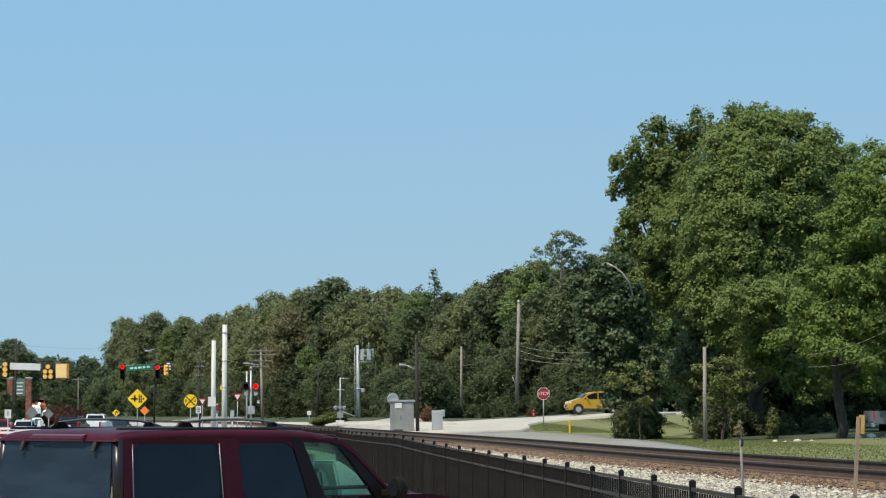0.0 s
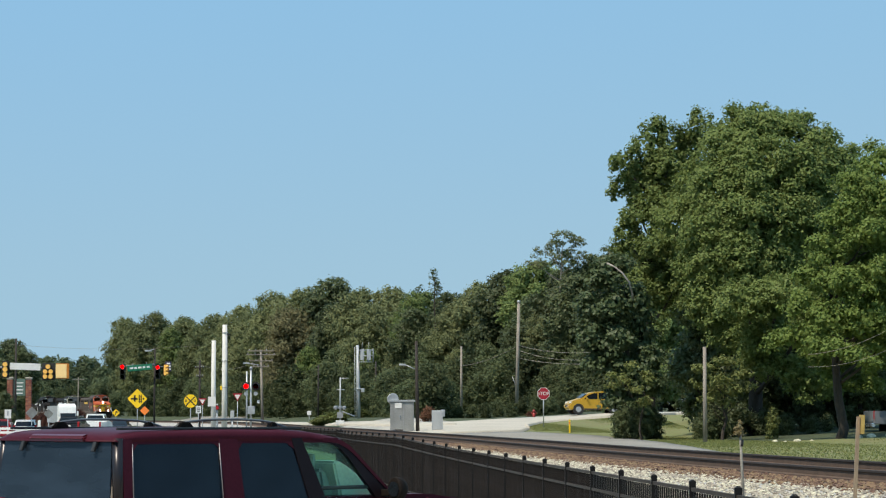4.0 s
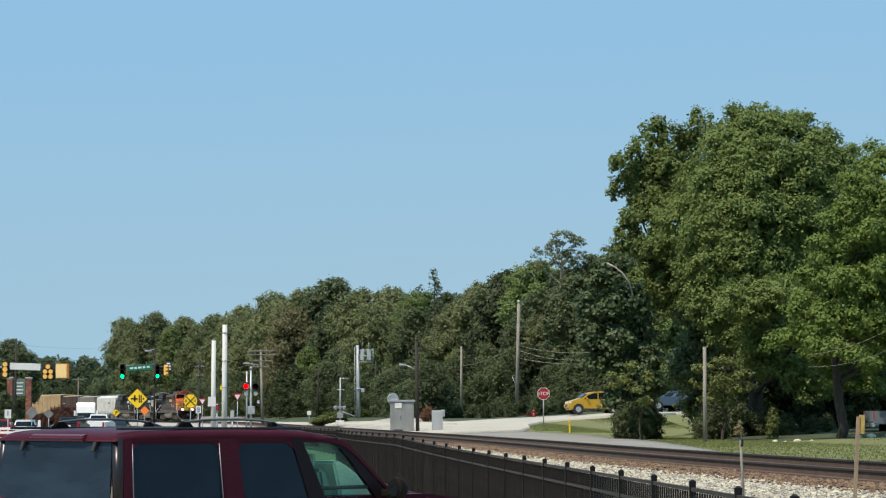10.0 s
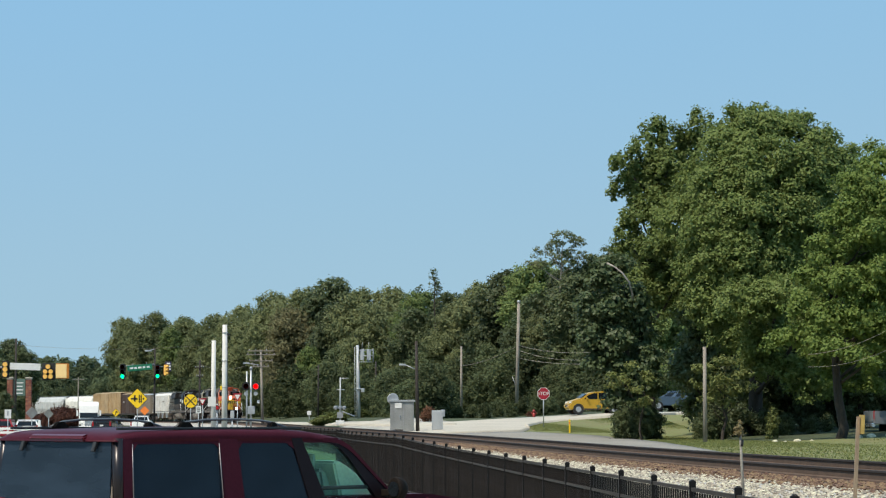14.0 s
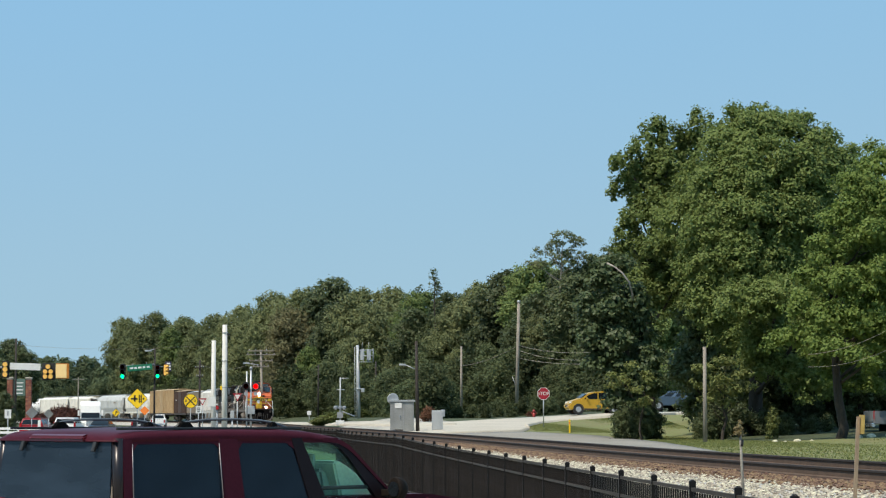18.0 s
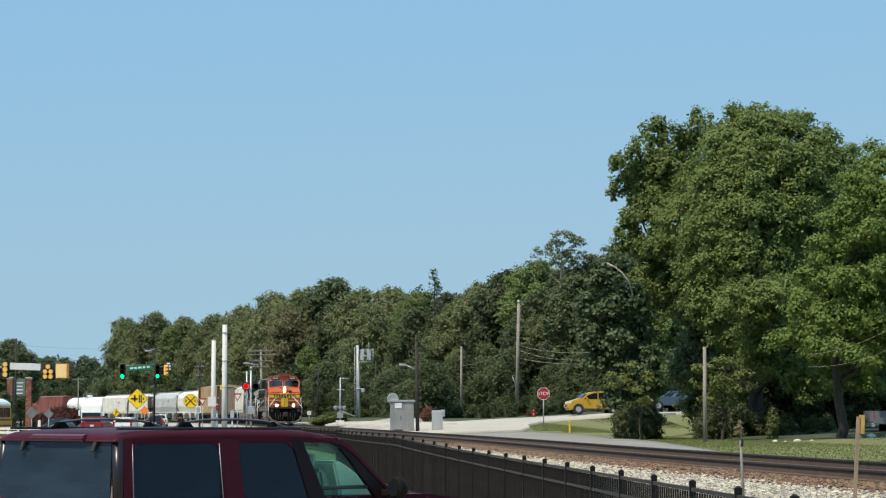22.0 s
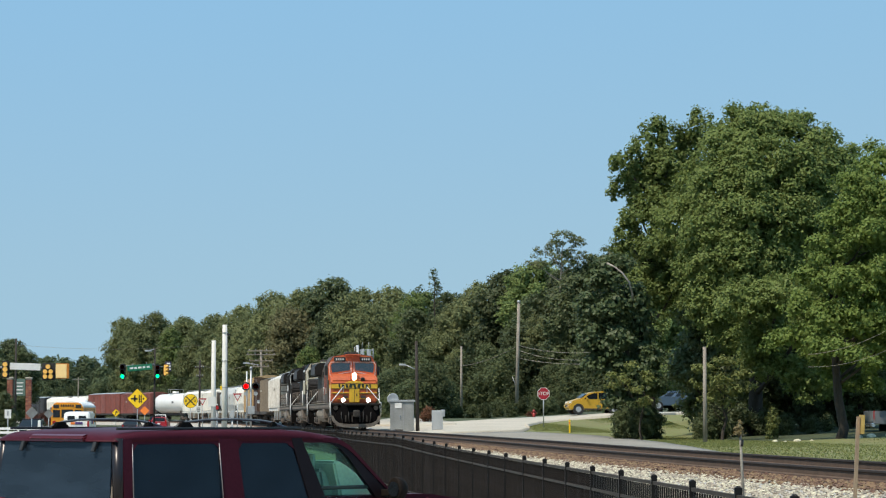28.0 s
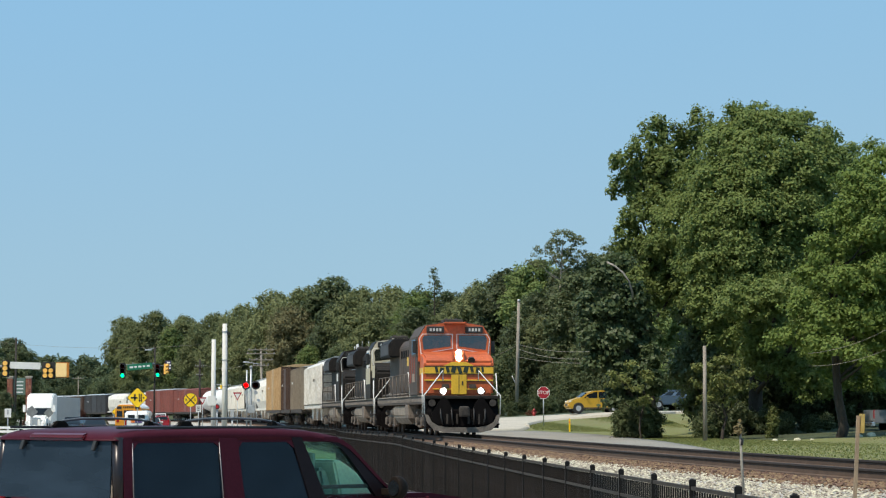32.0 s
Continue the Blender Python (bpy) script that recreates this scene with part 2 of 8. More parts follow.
def words(text, size, material, parent, x, y, z, rz=0.0, name="lettering", thick=0.004, tilt=90.0, align="CENTER"):
    """Raised lettering in the built-in font, facing -y."""
    cu = bpy.data.curves.new(name, "FONT")
    cu.body, cu.size, cu.extrude, cu.align_x, cu.align_y = text, size, thick, align, "CENTER"
    tmp = bpy.data.objects.new("tmp", cu)
    scene.collection.objects.link(tmp)
    me = bpy.data.meshes.new_from_object(tmp.evaluated_get(bpy.context.evaluated_depsgraph_get()))
    bpy.data.objects.remove(tmp)
    me.materials.clear()
    me.materials.append(material)
    ob = new(name, me)
    ob.parent = parent
    ob.matrix_basis = pose(x, y, z, tilt, 0, rz)
    return ob

# ---- the railway's line ----
BENDS = ((-110, 13.0), (-70, 9.0), (-50, 7.0), (-25, 5.2), (0, 6.6), (190, 6.8), (430, 24.4), (900, 40.0))
RAIL_Z = 0.95


def line_table(lo=-110, hi=900):
    """Centre line, by distance s behind the point that the engine reaches at the end."""
    ss, hh = [b[0] for b in BENDS], [b[1] for b in BENDS]
    fwd, x, y = [], 0.78, 100.4
    for s in range(0, hi + 1):
        fwd.append((x, y))
        h = radians(np.interp(s + 0.5, ss, hh))
        x, y = x - math.sin(h), y + math.cos(h)
    back, (x, y) = [], fwd[0]
    for s in range(0, lo, -1):
        h = radians(np.interp(s - 0.5, ss, hh))
        x, y = x + math.sin(h), y - math.cos(h)
        back.append((x, y))
    return lo, back[::-1] + fwd


LINE_LO, LINE = line_table()


def line_at(s):
    i = min(max(s - LINE_LO, 0), len(LINE) - 1.001)
    k, f = int(i), i - int(i)
    a, b = LINE[k], LINE[k + 1]
    return a[0] + (b[0] - a[0]) * f, a[1] + (b[1] - a[1]) * f


def line_dir(s):
    a, b = line_at(s - 0.5), line_at(s + 0.5)
    d = Vector((b[0] - a[0], b[1] - a[1]))
    return d.normalized()


def off_line(s, d):
    """A point d metres beside the centre line; positive is away from the fence."""
    (x, y), t = line_at(s), line_dir(s)
    return x + t.y * d, y - t.x * d


def line_x(y):
    """Where the centre line lies at that distance."""
    lo, hi = -110.0, 899.0
    for _ in range(24):
        m = (lo + hi) / 2
        if line_at(m)[1] < y:
            lo = m
        else:
            hi = m
    return line_at(lo)[0]


# ---- ground: one sheet to the horizon ----
def smooth01(a, b, v):
    t = min(max((v - a) / (b - a), 0), 1)
    return t * t * (3 - 2 * t)


LINE_X = {}


def ground_z(x, y):
    k = round(y)
    if k not in LINE_X:
        LINE_X[k] = line_x(min(max(y, 0), 700)) if y > 0 else line_x(0)
    d = x - LINE_X[k]
    z = 0.25 * smooth01(-6.0, -4.6, d) + 0.43 * smooth01(-1.5, 1.5, d)
    z += 0.95 * smooth01(120, 205, y) * smooth01(1, 8, d) + 0.5 * smooth01(60, 130, y) * smooth01(14, 22, d)
    z -= 0.4 * smooth01(200, 320, y) * smooth01(-9.0, -16, d)
    z += 9 * smooth01(480, 900, y) * smooth01(-20, -60, d) + 2 * smooth01(260, 520, y) * smooth01(6, 60, d)
    return z


def build_ground():
    ys = list(np.arange(-30, 60, 3.0)) + list(np.arange(60, 330, 2.5)) + list(np.arange(330, 700, 14.0)) + [800, 1100, 1600, 2400, 4000]
    ds = [-3000, -1200, -500, -250, -140] + list(np.arange(-90, -12, 6.0)) + list(np.arange(-12, 14, 0.9)) + list(np.arange(14, 70, 4.0)) + [90, 130, 200, 330, 700, 1500, 3000]
    vs, fs = [], []
    for y in ys:
        lx = line_x(min(max(y, 0), 700))
        for d in ds:
            vs.append((lx + d, y, ground_z(lx + d, y)))
    w = len(ds)
    mi = []
    for j in range(len(ys) - 1):
        for i in range(w - 1):
            fs.append((j * w + i, j * w + i + 1, (j + 1) * w + i + 1, (j + 1) * w + i))
            d, y = (ds[i] + ds[i + 1]) / 2, ys[j]
            m = 0
            # a strip along the fence also takes the dark floor colour
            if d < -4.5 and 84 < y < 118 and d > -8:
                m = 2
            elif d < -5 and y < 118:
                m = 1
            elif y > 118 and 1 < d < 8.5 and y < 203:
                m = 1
            # wood, far side, and ground below the tall trees, whose shade is painted in
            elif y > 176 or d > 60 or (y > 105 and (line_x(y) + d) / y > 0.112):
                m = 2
            mi.append(m)
    me = bpy.data.meshes.new("ground")
    me.from_pydata(vs, [], fs)
    for m in (M_GRASS, M_LOT, M_SHADE_FLOOR):
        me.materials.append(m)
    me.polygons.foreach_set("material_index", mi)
    me.polygons.foreach_set("use_smooth", [True] * len(fs))
    tagged(new("ground", me), "grass verges, car park asphalt and woodland floor", "ground", kind="structure")


build_ground()


def strip(name, edge, material, label, lift=0.05, n_across=6, category="road"):
    """A road sheet laid over the ground; edge lists left and right points along it."""
    bm = B()
    rows = []
    for (ax, ay), (bx_, by_) in edge:
        rows.append([bm.verts.new((ax + (bx_ - ax) * i / n_across, ay + (by_ - ay) * i / n_across,
                                   ground_z(ax + (bx_ - ax) * i / n_across, ay + (by_ - ay) * i / n_across) + lift)) for i in range(n_across + 1)])
    for r, q in zip(rows, rows[1:]):
        for i in range(n_across):
            bm.faces.new((r[i], r[i + 1], q[i + 1], q[i])).smooth = True
    bmesh.ops.recalc_face_normals(bm, faces=bm.faces)
    rim = bmesh.ops.extrude_edge_only(bm, edges=[e for e in bm.edges if e.is_boundary])["geom"]
    for v in rim:
        if isinstance(v, bmesh.types.BMVert):
            v.co.z -= 0.35
    ob = part(name, bm, material)
    tagged(ob, label, category, kind="structure")
    return ob


def dense(a, b, n):
    return [tuple(a[i] + (b[i] - a[i]) * k / n for i in range(len(a))) for k in range(n + 1)]


# the road beside the far side of the railway, tapering towards the near end
par = [((line_x(y) + 2.7, y), (max(w, line_x(y) + 2.9), y)) for y, w in ((30, 8.0), (45, 8.0), (55, 8.0), (65, 8.05), (75, 8.2), (88, 8.6), (100, 8.85), (112, 8.8), (122, 8.5), (131, 8.0), (138, 6.2), (142, 5.0))]
strip("road_beside_railway", par, M_ASPHALT, "grey asphalt road running beside the railway", lift=0.06)
# the pale concrete side road that comes down from the wood to the crossing
strip("side_road", [((-3.5, 139), (-5.5, 163)), ((0, 140.5), (0, 169.5)), ((2.1, 141.5), (2.6, 177)), ((4.4, 143), (4.5, 184)), ((5.1, 150), (5.2, 186)), ((5.3, 160), (5.9, 187)), ((6.6, 170.5), (7.4, 185.5)),
                    ((8.4, 174), (9.2, 183.5)), ((10.8, 174), (11.3, 180)), ((16, 176), (17, 183)), ((26, 180), (27, 188)), ((44, 188), (45, 197))],
      M_CONC, "sunlit pale concrete side road", lift=0.12, n_across=10)
kerb = [(5.0, 152), (5.2, 160), (6.5, 170.0), (8.4, 173.6), (10.8, 173.6), (16, 175.6)]
strip("kerb", [((x, y), (x + 0.22, y - 0.25)) for x, y in kerb], M_CONC, "pale concrete kerb round the grass island", lift=0.16, n_across=1, category="kerb")
# the level crossing and the street to the left
strip("crossing_street", [((x, 146.0 + 0.02 * x), (x, 160.0 + 0.02 * x)) for x in np.arange(-70, -4, 3.0)], M_ASPHALT, "asphalt street up to the level crossing", lift=0.1)
strip("main_road", [((-47.0, y), (-29.0, y)) for y in np.arange(120, 420, 6.0)], M_ASPHALT, "wide asphalt road running away from the junction", lift=0.12, n_across=8)
strip("far_pavement", [((line_x(y) - 13, y), (line_x(y) - 4.5, y)) for y in np.arange(190, 300, 5.0)], M_CONC, "pale concrete pavement along the railway", lift=0.14)


strip("gravel_walk", [((line_x(y) + np.interp(y, (163, 180, 211, 250, 300), (5.6, 4.4, 3.5, 2.7, 2.4)), y), (line_x(y) + np.interp(y, (163, 180, 211, 250, 300), (7.4, 5.6, 4.7, 3.9, 3.4)), y)) for y in np.arange(163, 420, 5.0)], M_CONC, "pale concrete path along the far side of the railway", lift=0.14)


# ---- track ----
def sweep(bm, offs, s0, s1, step, mi=0):
    """A closed outline of (side, height) pairs carried along the line."""
    prev = None
    s = s0
    while s <= s1:
        ring = [bm.verts.new((*off_line(s, d), z)) for d, z in offs]
        if prev:
            n = len(ring)
            for i in range(n):
                f = bm.faces.new((prev[i], prev[(i + 1) % n], ring[(i + 1) % n], ring[i]))
                f.material_index = mi[i] if isinstance(mi, (list, tuple)) else mi
        prev = ring
        s += step


track = empty("railway_track", Matrix(), "rusty steel rails on dark timber sleepers in pale ballast", "railway track", kind="structure")
for side, cant in ((-0.755, 0.0), (0.755, 0.05)):
    bm = B()
    T = RAIL_Z + cant
    o = [(side - 0.07, T - 0.185), (side - 0.07, T - 0.165), (side - 0.012, T - 0.145), (side - 0.012, T - 0.045), (side - 0.036, T - 0.035),
         (side - 0.036, T - 0.006), (side - 0.028, T), (side + 0.028, T), (side + 0.036, T - 0.006), (side + 0.036, T - 0.035), (side + 0.012, T - 0.045), (side + 0.012, T - 0.145), (side + 0.07, T - 0.165), (side + 0.07, T - 0.185)]
    sweep(bm, o, -108, 880, 4, [2, 2, 2, 0, 0, 0, 1, 0, 0, 0, 2, 2, 2, 2])
    bmesh.ops.recalc_face_normals(bm, faces=bm.faces)
    part("rail", bm, [M_RAIL, M_RAILTOP, M_WEB], track)
bm = B()
sweep(bm, [(-4.85, 0.20), (-4.2, 0.40), (-2.6, 0.60), (-1.85, 0.70), (-1.3, 0.74), (0, 0.75), (1.6, 0.79), (2.3, 0.76), (3.2, 0.55)], -108, 880, 4, [0, 0, 0, 1, 1, 1, 1, 0, 0])
bmesh.ops.recalc_face_normals(bm, faces=bm.faces)
part("ballast_bed", bm, [M_BALLAST, M_RUSTBED], track)


def rubble(name, count, s0, s1, d0, d1, size, material, seed):
    """Loose stones on the ballast shoulder: small uneven double pyramids."""
    rng = np.random.default_rng(seed)
    base = np.array([(1, 0, 0), (0, 1, 0), (-1, 0, 0), (0, -1, 0), (0, 0, 0.75), (0, 0, -0.6)], float)
    tri = np.array([(0, 1, 4), (1, 2, 4), (2, 3, 4), (3, 0, 4), (1, 0, 5), (2, 1, 5), (3, 2, 5), (0, 3, 5)])
    vs = np.zeros((count, 6, 3))
    prof_d, prof_z = (-4.85, -4.2, -2.6, -1.85, -1.3, 0, 1.6, 2.3, 3.2), (0.20, 0.40, 0.60, 0.70, 0.74, 0.75, 0.79, 0.76, 0.55)
    for i in range(count):
        s, d = s0 + (s1 - s0) * rng.random() ** 0.8, rng.uniform(d0, d1)
        x, y = off_line(s, d)
        z = np.interp(d, prof_d, prof_z)
        k = size * (0.6 + 0.8 * rng.random())
        a = rng.uniform(0, 6.28)
        p = base * (k * rng.uniform(0.7, 1.3, (6, 3)))
        ca, sa = math.cos(a), math.sin(a)
        tilt = rng.uniform(-0.5, 0.5)
        vs[i, :, 0] = x + p[:, 0] * ca - p[:, 1] * sa
        vs[i, :, 1] = y + p[:, 0] * sa + p[:, 1] * ca
        vs[i, :, 2] = z + p[:, 2] * 0.8 + p[:, 0] * tilt + k * 0.25
    me = bpy.data.meshes.new(name)
    fs = (tri[None] + (np.arange(count) * 6)[:, None, None]).reshape(-1, 3)
    me.from_pydata(vs.reshape(-1, 3).tolist(), [], fs.tolist())
    me.materials.append(material)
    ob = new(name, me)
    ob.parent = track
    tagged(ob, kind="stuff")


rubble("pale_ballast", 40000, -86, -5, -5.2, -1.75, 0.033, M_STONE, 5)
rubble("stained_ballast", 9000, -86, -5, -1.95, -0.85, 0.04, M_RUST, 6)
rubble("inner_ballast", 3000, -86, -20, -0.6, 0.6, 0.036, M_RUST, 7)
tie_me = None
for k in range(280):
    s = -88 + k * 0.52
    x, y = off_line(s, 0)
    t = line_dir(s)
    if tie_me is None:
        o = part("sleeper", bx((0, 0, 0), (2.6, 0.23, 0.18), 0.012), M_TIE, track)
        tie_me = o.data
    else:
        o = new("sleeper", tie_me)
        o.parent = track
    o.matrix_basis = pose(x, y, 0.675, 0, -1.9, math.degrees(math.atan2(t.y, t.x)) - 90 + (k * 37 % 7 - 3) * 0.15)

# ---- trees ----
def leaf_mat(name, a, b, obj=0.25, gloss=0.10):
    m = bpy.data.materials.new(name)
    m.use_nodes = True
    nt = m.node_tree
    p = nt.nodes["Principled BSDF"]
    p.inputs["Roughness"].default_value = 0.65 - 0.5 * gloss
    p.inputs["Specular IOR Level"].default_value = gloss
    g = nt.nodes.new("ShaderNodeNewGeometry")
    o = nt.nodes.new("ShaderNodeObjectInfo")
    mx = nt.nodes.new("ShaderNodeMix")
    mx.data_type = "RGBA"
    mx.inputs[6].default_value, mx.inputs[7].default_value = (*a, 1), (*b, 1)
    nt.links.new(g.outputs["Random Per Island"], mx.inputs[0])
    hs = nt.nodes.new("ShaderNodeHueSaturation")
    mr = nt.nodes.new("ShaderNodeMapRange")
    mr.inputs[3].default_value, mr.inputs[4].default_value = 1 - obj, 1 + obj
    nt.links.new(o.outputs["Random"], mr.inputs[0])
    nt.links.new(mr.outputs[0], hs.inputs["Value"])
    nt.links.new(mx.outputs[2], hs.inputs["Color"])
    nt.links.new(hs.outputs[0], p.inputs["Base Color"])
    tl = nt.nodes.new("ShaderNodeBsdfTranslucent")
    nt.links.new(hs.outputs[0], tl.inputs[0])
    ms = nt.nodes.new("ShaderNodeMixShader")
    ms.inputs[0].default_value = 0.36
    nt.links.new(p.outputs[0], ms.inputs[1])
    nt.links.new(tl.outputs[0], ms.inputs[2])
    nt.links.new(ms.outputs[0], nt.nodes["Material Output"].inputs[0])
    return m


LEAF_BIG = leaf_mat("leaf_fresh_green", (0.130, 0.178, 0.050), (0.196, 0.246, 0.078), 0.10, 0.16)
LEAF_LIME = leaf_mat("leaf_bright_green", (0.128, 0.184, 0.043), (0.188, 0.250, 0.067), 0.08, 0.14)
# distance haze is put into this paler leaf colour
LEAF_FAR = leaf_mat("leaf_hazed_green", (0.150, 0.172, 0.076), (0.222, 0.246, 0.116), 0.18)
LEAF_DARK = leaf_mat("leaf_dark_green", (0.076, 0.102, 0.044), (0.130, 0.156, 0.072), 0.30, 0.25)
LEAF_IVY = leaf_mat("leaf_glossy_dark_green", (0.066, 0.098, 0.040), (0.112, 0.148, 0.064), 0.10, 0.28)
LEAF_BROWN = leaf_mat("leaf_brownish_green", (0.148, 0.142, 0.070), (0.226, 0.214, 0.114), 0.24)
LEAF_FRESH = leaf_mat("leaf_mid_green", (0.124, 0.172, 0.058), (0.190, 0.240, 0.084), 0.16)
LEAF_OLIVE = leaf_mat("leaf_olive_yellow", (0.122, 0.150, 0.046), (0.222, 0.240, 0.088), 0.12)
# shade below the canopy is put into this darker leaf colour
LEAF_SHADED = leaf_mat("leaf_shaded_green", (0.064, 0.084, 0.038), (0.116, 0.136, 0.064), 0.34)
LEAF_HILL = leaf_mat("leaf_hillside_green", (0.078, 0.104, 0.052), (0.124, 0.156, 0.082), 0.22)


def foliage(rng, boughs, clump, per, size, flat=0.55, fill=0.0, upright=0.0, gaps=0.10):
    """Leaves in small clumps over the outside of many boughs. boughs: (x, y, z, across, height), half sizes. Returns one mesh."""
    bo = np.array(boughs, float)
    cc, cd = [], []
    for x, y, z, rh, rv in bo:
        area = 12.57 * ((2 * (rh * rv) ** 1.6 + rh ** 3.2) / 3) ** 0.625
        n = max(4, int(1.25 * area / (2.6 * clump * clump)))
        k = np.arange(n) + 0.5
        dz = 1 - 2 * k / n
        a = k * 2.39996 + rng.normal(size=n) * 0.3 + rng.uniform(0, 6.28)
        q = np.sqrt(1 - dz * dz)
        d = np.stack([q * np.cos(a), q * np.sin(a), dz], 1)
        c = np.array([x, y, z]) + d * np.array([rh, rh, rv]) * (0.95 + 0.17 * rng.normal(size=n))[:, None]
        keep = rng.random(n) > gaps + 0.45 * (dz < -0.55)
        cc.append(c[keep])
        cd.append(d[keep])
    cc, cd = np.concatenate(cc), np.concatenate(cd)
    inside = np.zeros(len(cc), bool)
    for x, y, z, rh, rv in bo:
        e = (cc - np.array([x, y, z])) / np.array([rh, rh, rv])
        inside |= (e * e).sum(1) < 0.55
    cc, cd = cc[~inside], cd[~inside]
    cr = clump * rng.uniform(0.5, 1.55, len(cc))
    num = np.maximum((per * (cr / clump) ** 2).astype(int), 3)
    pick = np.repeat(np.arange(len(cc)), num)
    n1 = len(pick)
    e = rng.normal(size=(n1, 3))
    e /= np.linalg.norm(e, axis=1)[:, None]
    off = e * (cr[pick] * rng.random(n1) ** 0.5 * (0.9 + 0.25 * np.abs(rng.normal(size=n1))))[:, None] * np.array([1 - 0.3 * upright, 1 - 0.3 * upright, 0.62 + 0.6 * upright])
    off[:, 2] += (upright - 0.25) * 0.5 * (off[:, 0] ** 2 + off[:, 1] ** 2) / clump
    c = cc[pick] + off
    nrm = e * 0.50 + cd[pick] * 0.40 + rng.normal(size=(n1, 3)) * 0.36 + np.array([0, 0, 0.40])
    sc = size * (0.55 + 0.9 * rng.random(n1))
    n2 = int(n1 * fill)
    if n2:                                    # darker depths of the crown
        b = bo[rng.choice(len(bo), n2, p=bo[:, 3] ** 2 * bo[:, 4] / (bo[:, 3] ** 2 * bo[:, 4]).sum())]
        g = rng.normal(size=(n2, 3))
        g /= np.linalg.norm(g, axis=1)[:, None]
        c = np.concatenate([c, b[:, :3] + g * (0.86 * rng.random(n2) ** 0.4)[:, None] * b[:, [3, 3, 4]]])
        nrm = np.concatenate([nrm, rng.normal(size=(n2, 3)) + g])
        sc = np.concatenate([sc, size * rng.uniform(1.3, 2.3, n2)])
    count = len(c)
    nrm /= np.linalg.norm(nrm, axis=1)[:, None]
    u = np.cross(nrm, rng.normal(size=(count, 3)))
    u /= np.linalg.norm(u, axis=1)[:, None]
    v = np.cross(nrm, u)
    a, b = u * sc[:, None], v * (sc * flat)[:, None]
    bend = nrm * (sc * 0.25)[:, None]
    verts = np.stack([c - a, c - b - bend, c + a, c + b - bend], 1).reshape(-1, 3)
    me = bpy.data.meshes.new("crown")
    me.vertices.add(count * 4)
    me.vertices.foreach_set("co", verts.astype(np.float32).ravel())
    me.loops.add(count * 4)
    me.loops.foreach_set("vertex_index", np.arange(count * 4, dtype=np.int32))
    me.polygons.add(count)
    me.polygons.foreach_set("loop_start", np.arange(0, count * 4, 4, dtype=np.int32))
    me.polygons.foreach_set("loop_total", np.full(count, 4, dtype=np.int32))
    me.update(calc_edges=True)
    return me


def crown_boughs(rng, h, w, base, n, shape=1.0, spires=0):
    """Boughs of an uneven crown: fuller in the middle, with some that stand out and thin tops."""
    out = []
    mid, half = (h + base) / 2, (h - base) / 2
    for i in range(n):
        z = 0.80 - 1.72 * (i + 0.5) / n + 0.06 * rng.normal()
        a = i * 2.39996 + rng.normal() * 0.35
        q = math.sqrt(max(1 - z * z, 0.02)) * (1 - 0.35 * max(z, 0) * shape)
        k = 0.62 + 0.10 * rng.normal()
        r = w * rng.uniform(0.13, 0.21) * (1 - 0.25 * max(z, 0))
        out.append((q * k * w / 2 * math.cos(a), q * k * w / 2 * math.sin(a), mid + z * (half - 0.5 * r), r, r * rng.uniform(0.7, 1.15)))
    out.append((0, 0, h - 0.09 * w, 0.13 * w, 0.09 * w))
    out.append((0, 0, mid, w * 0.26, half * 0.66))
    for i in range(spires):
        a, q = rng.uniform(0, 6.28), rng.uniform(0.1, 0.75)
        z = math.sqrt(1 - q * q) * rng.uniform(0.88, 0.98)
        out.append((q * w * 0.44 * math.cos(a), q * w * 0.44 * math.sin(a), mid + z * half * 0.97, 0.045 * w, 0.065 * w))
    return out


def limbs(bm, rng, boughs, top, trunk_r, base, w, count):
    """A leaning tapered trunk, with bent limbs into the largest boughs."""
    pts, rad = [Vector((0, 0, -0.4))], [trunk_r * 1.25]
    for i in range(6):
        pts.append(Vector((rng.normal() * 0.02 * w, rng.normal() * 0.02 * w, top * (0.06 if i == 0 else i / 5))))
        rad.append(trunk_r * (1 - 0.14 * i))
    tube(bm, pts, rad, 12)
    for l in sorted(boughs, key=lambda l: -l[3])[:count]:
        z0 = min(max(base * 0.6, l[2] - 0.45 * math.hypot(l[0], l[1]) - 0.8), top * 0.95)
        a = Vector((0, 0, z0))
        m = a.lerp(Vector(l[:3]), 0.5) + Vector((0, 0, -0.12 * w / 4))
        rr = trunk_r * 0.38 * (1 - z0 / (top * 1.4) * 0.6)
        tube(bm, [a, m, Vector(l[:3])], [rr, rr * 0.7, rr * 0.25], 7)


def tree(seed, h, w, base, boughs, clump, per, size, leaf, name="tree", trunk_r=0.25, bark=None, shape=1.0, flat=0.55, spires=0, fill=0.25, upright=0.0):
    """A tapered trunk with limbs into the boughs, and a crown of loose leaves; built at the origin."""
    rng = np.random.default_rng(seed)
    bo = crown_boughs(rng, h, w, base, boughs, shape, spires)
    ob = empty(name, Matrix(), "leafy green tree", "tree")
    bm = B()
    limbs(bm, rng, bo, h * 0.72, trunk_r, base, w, 8)
    part("trunk", bm, bark or M_BARK, ob, smooth=True)
    me = foliage(rng, bo, clump, per, size, flat, fill, upright)
    me.materials.append(leaf)
    cr = new("crown", me)
    cr.parent = ob
    return ob


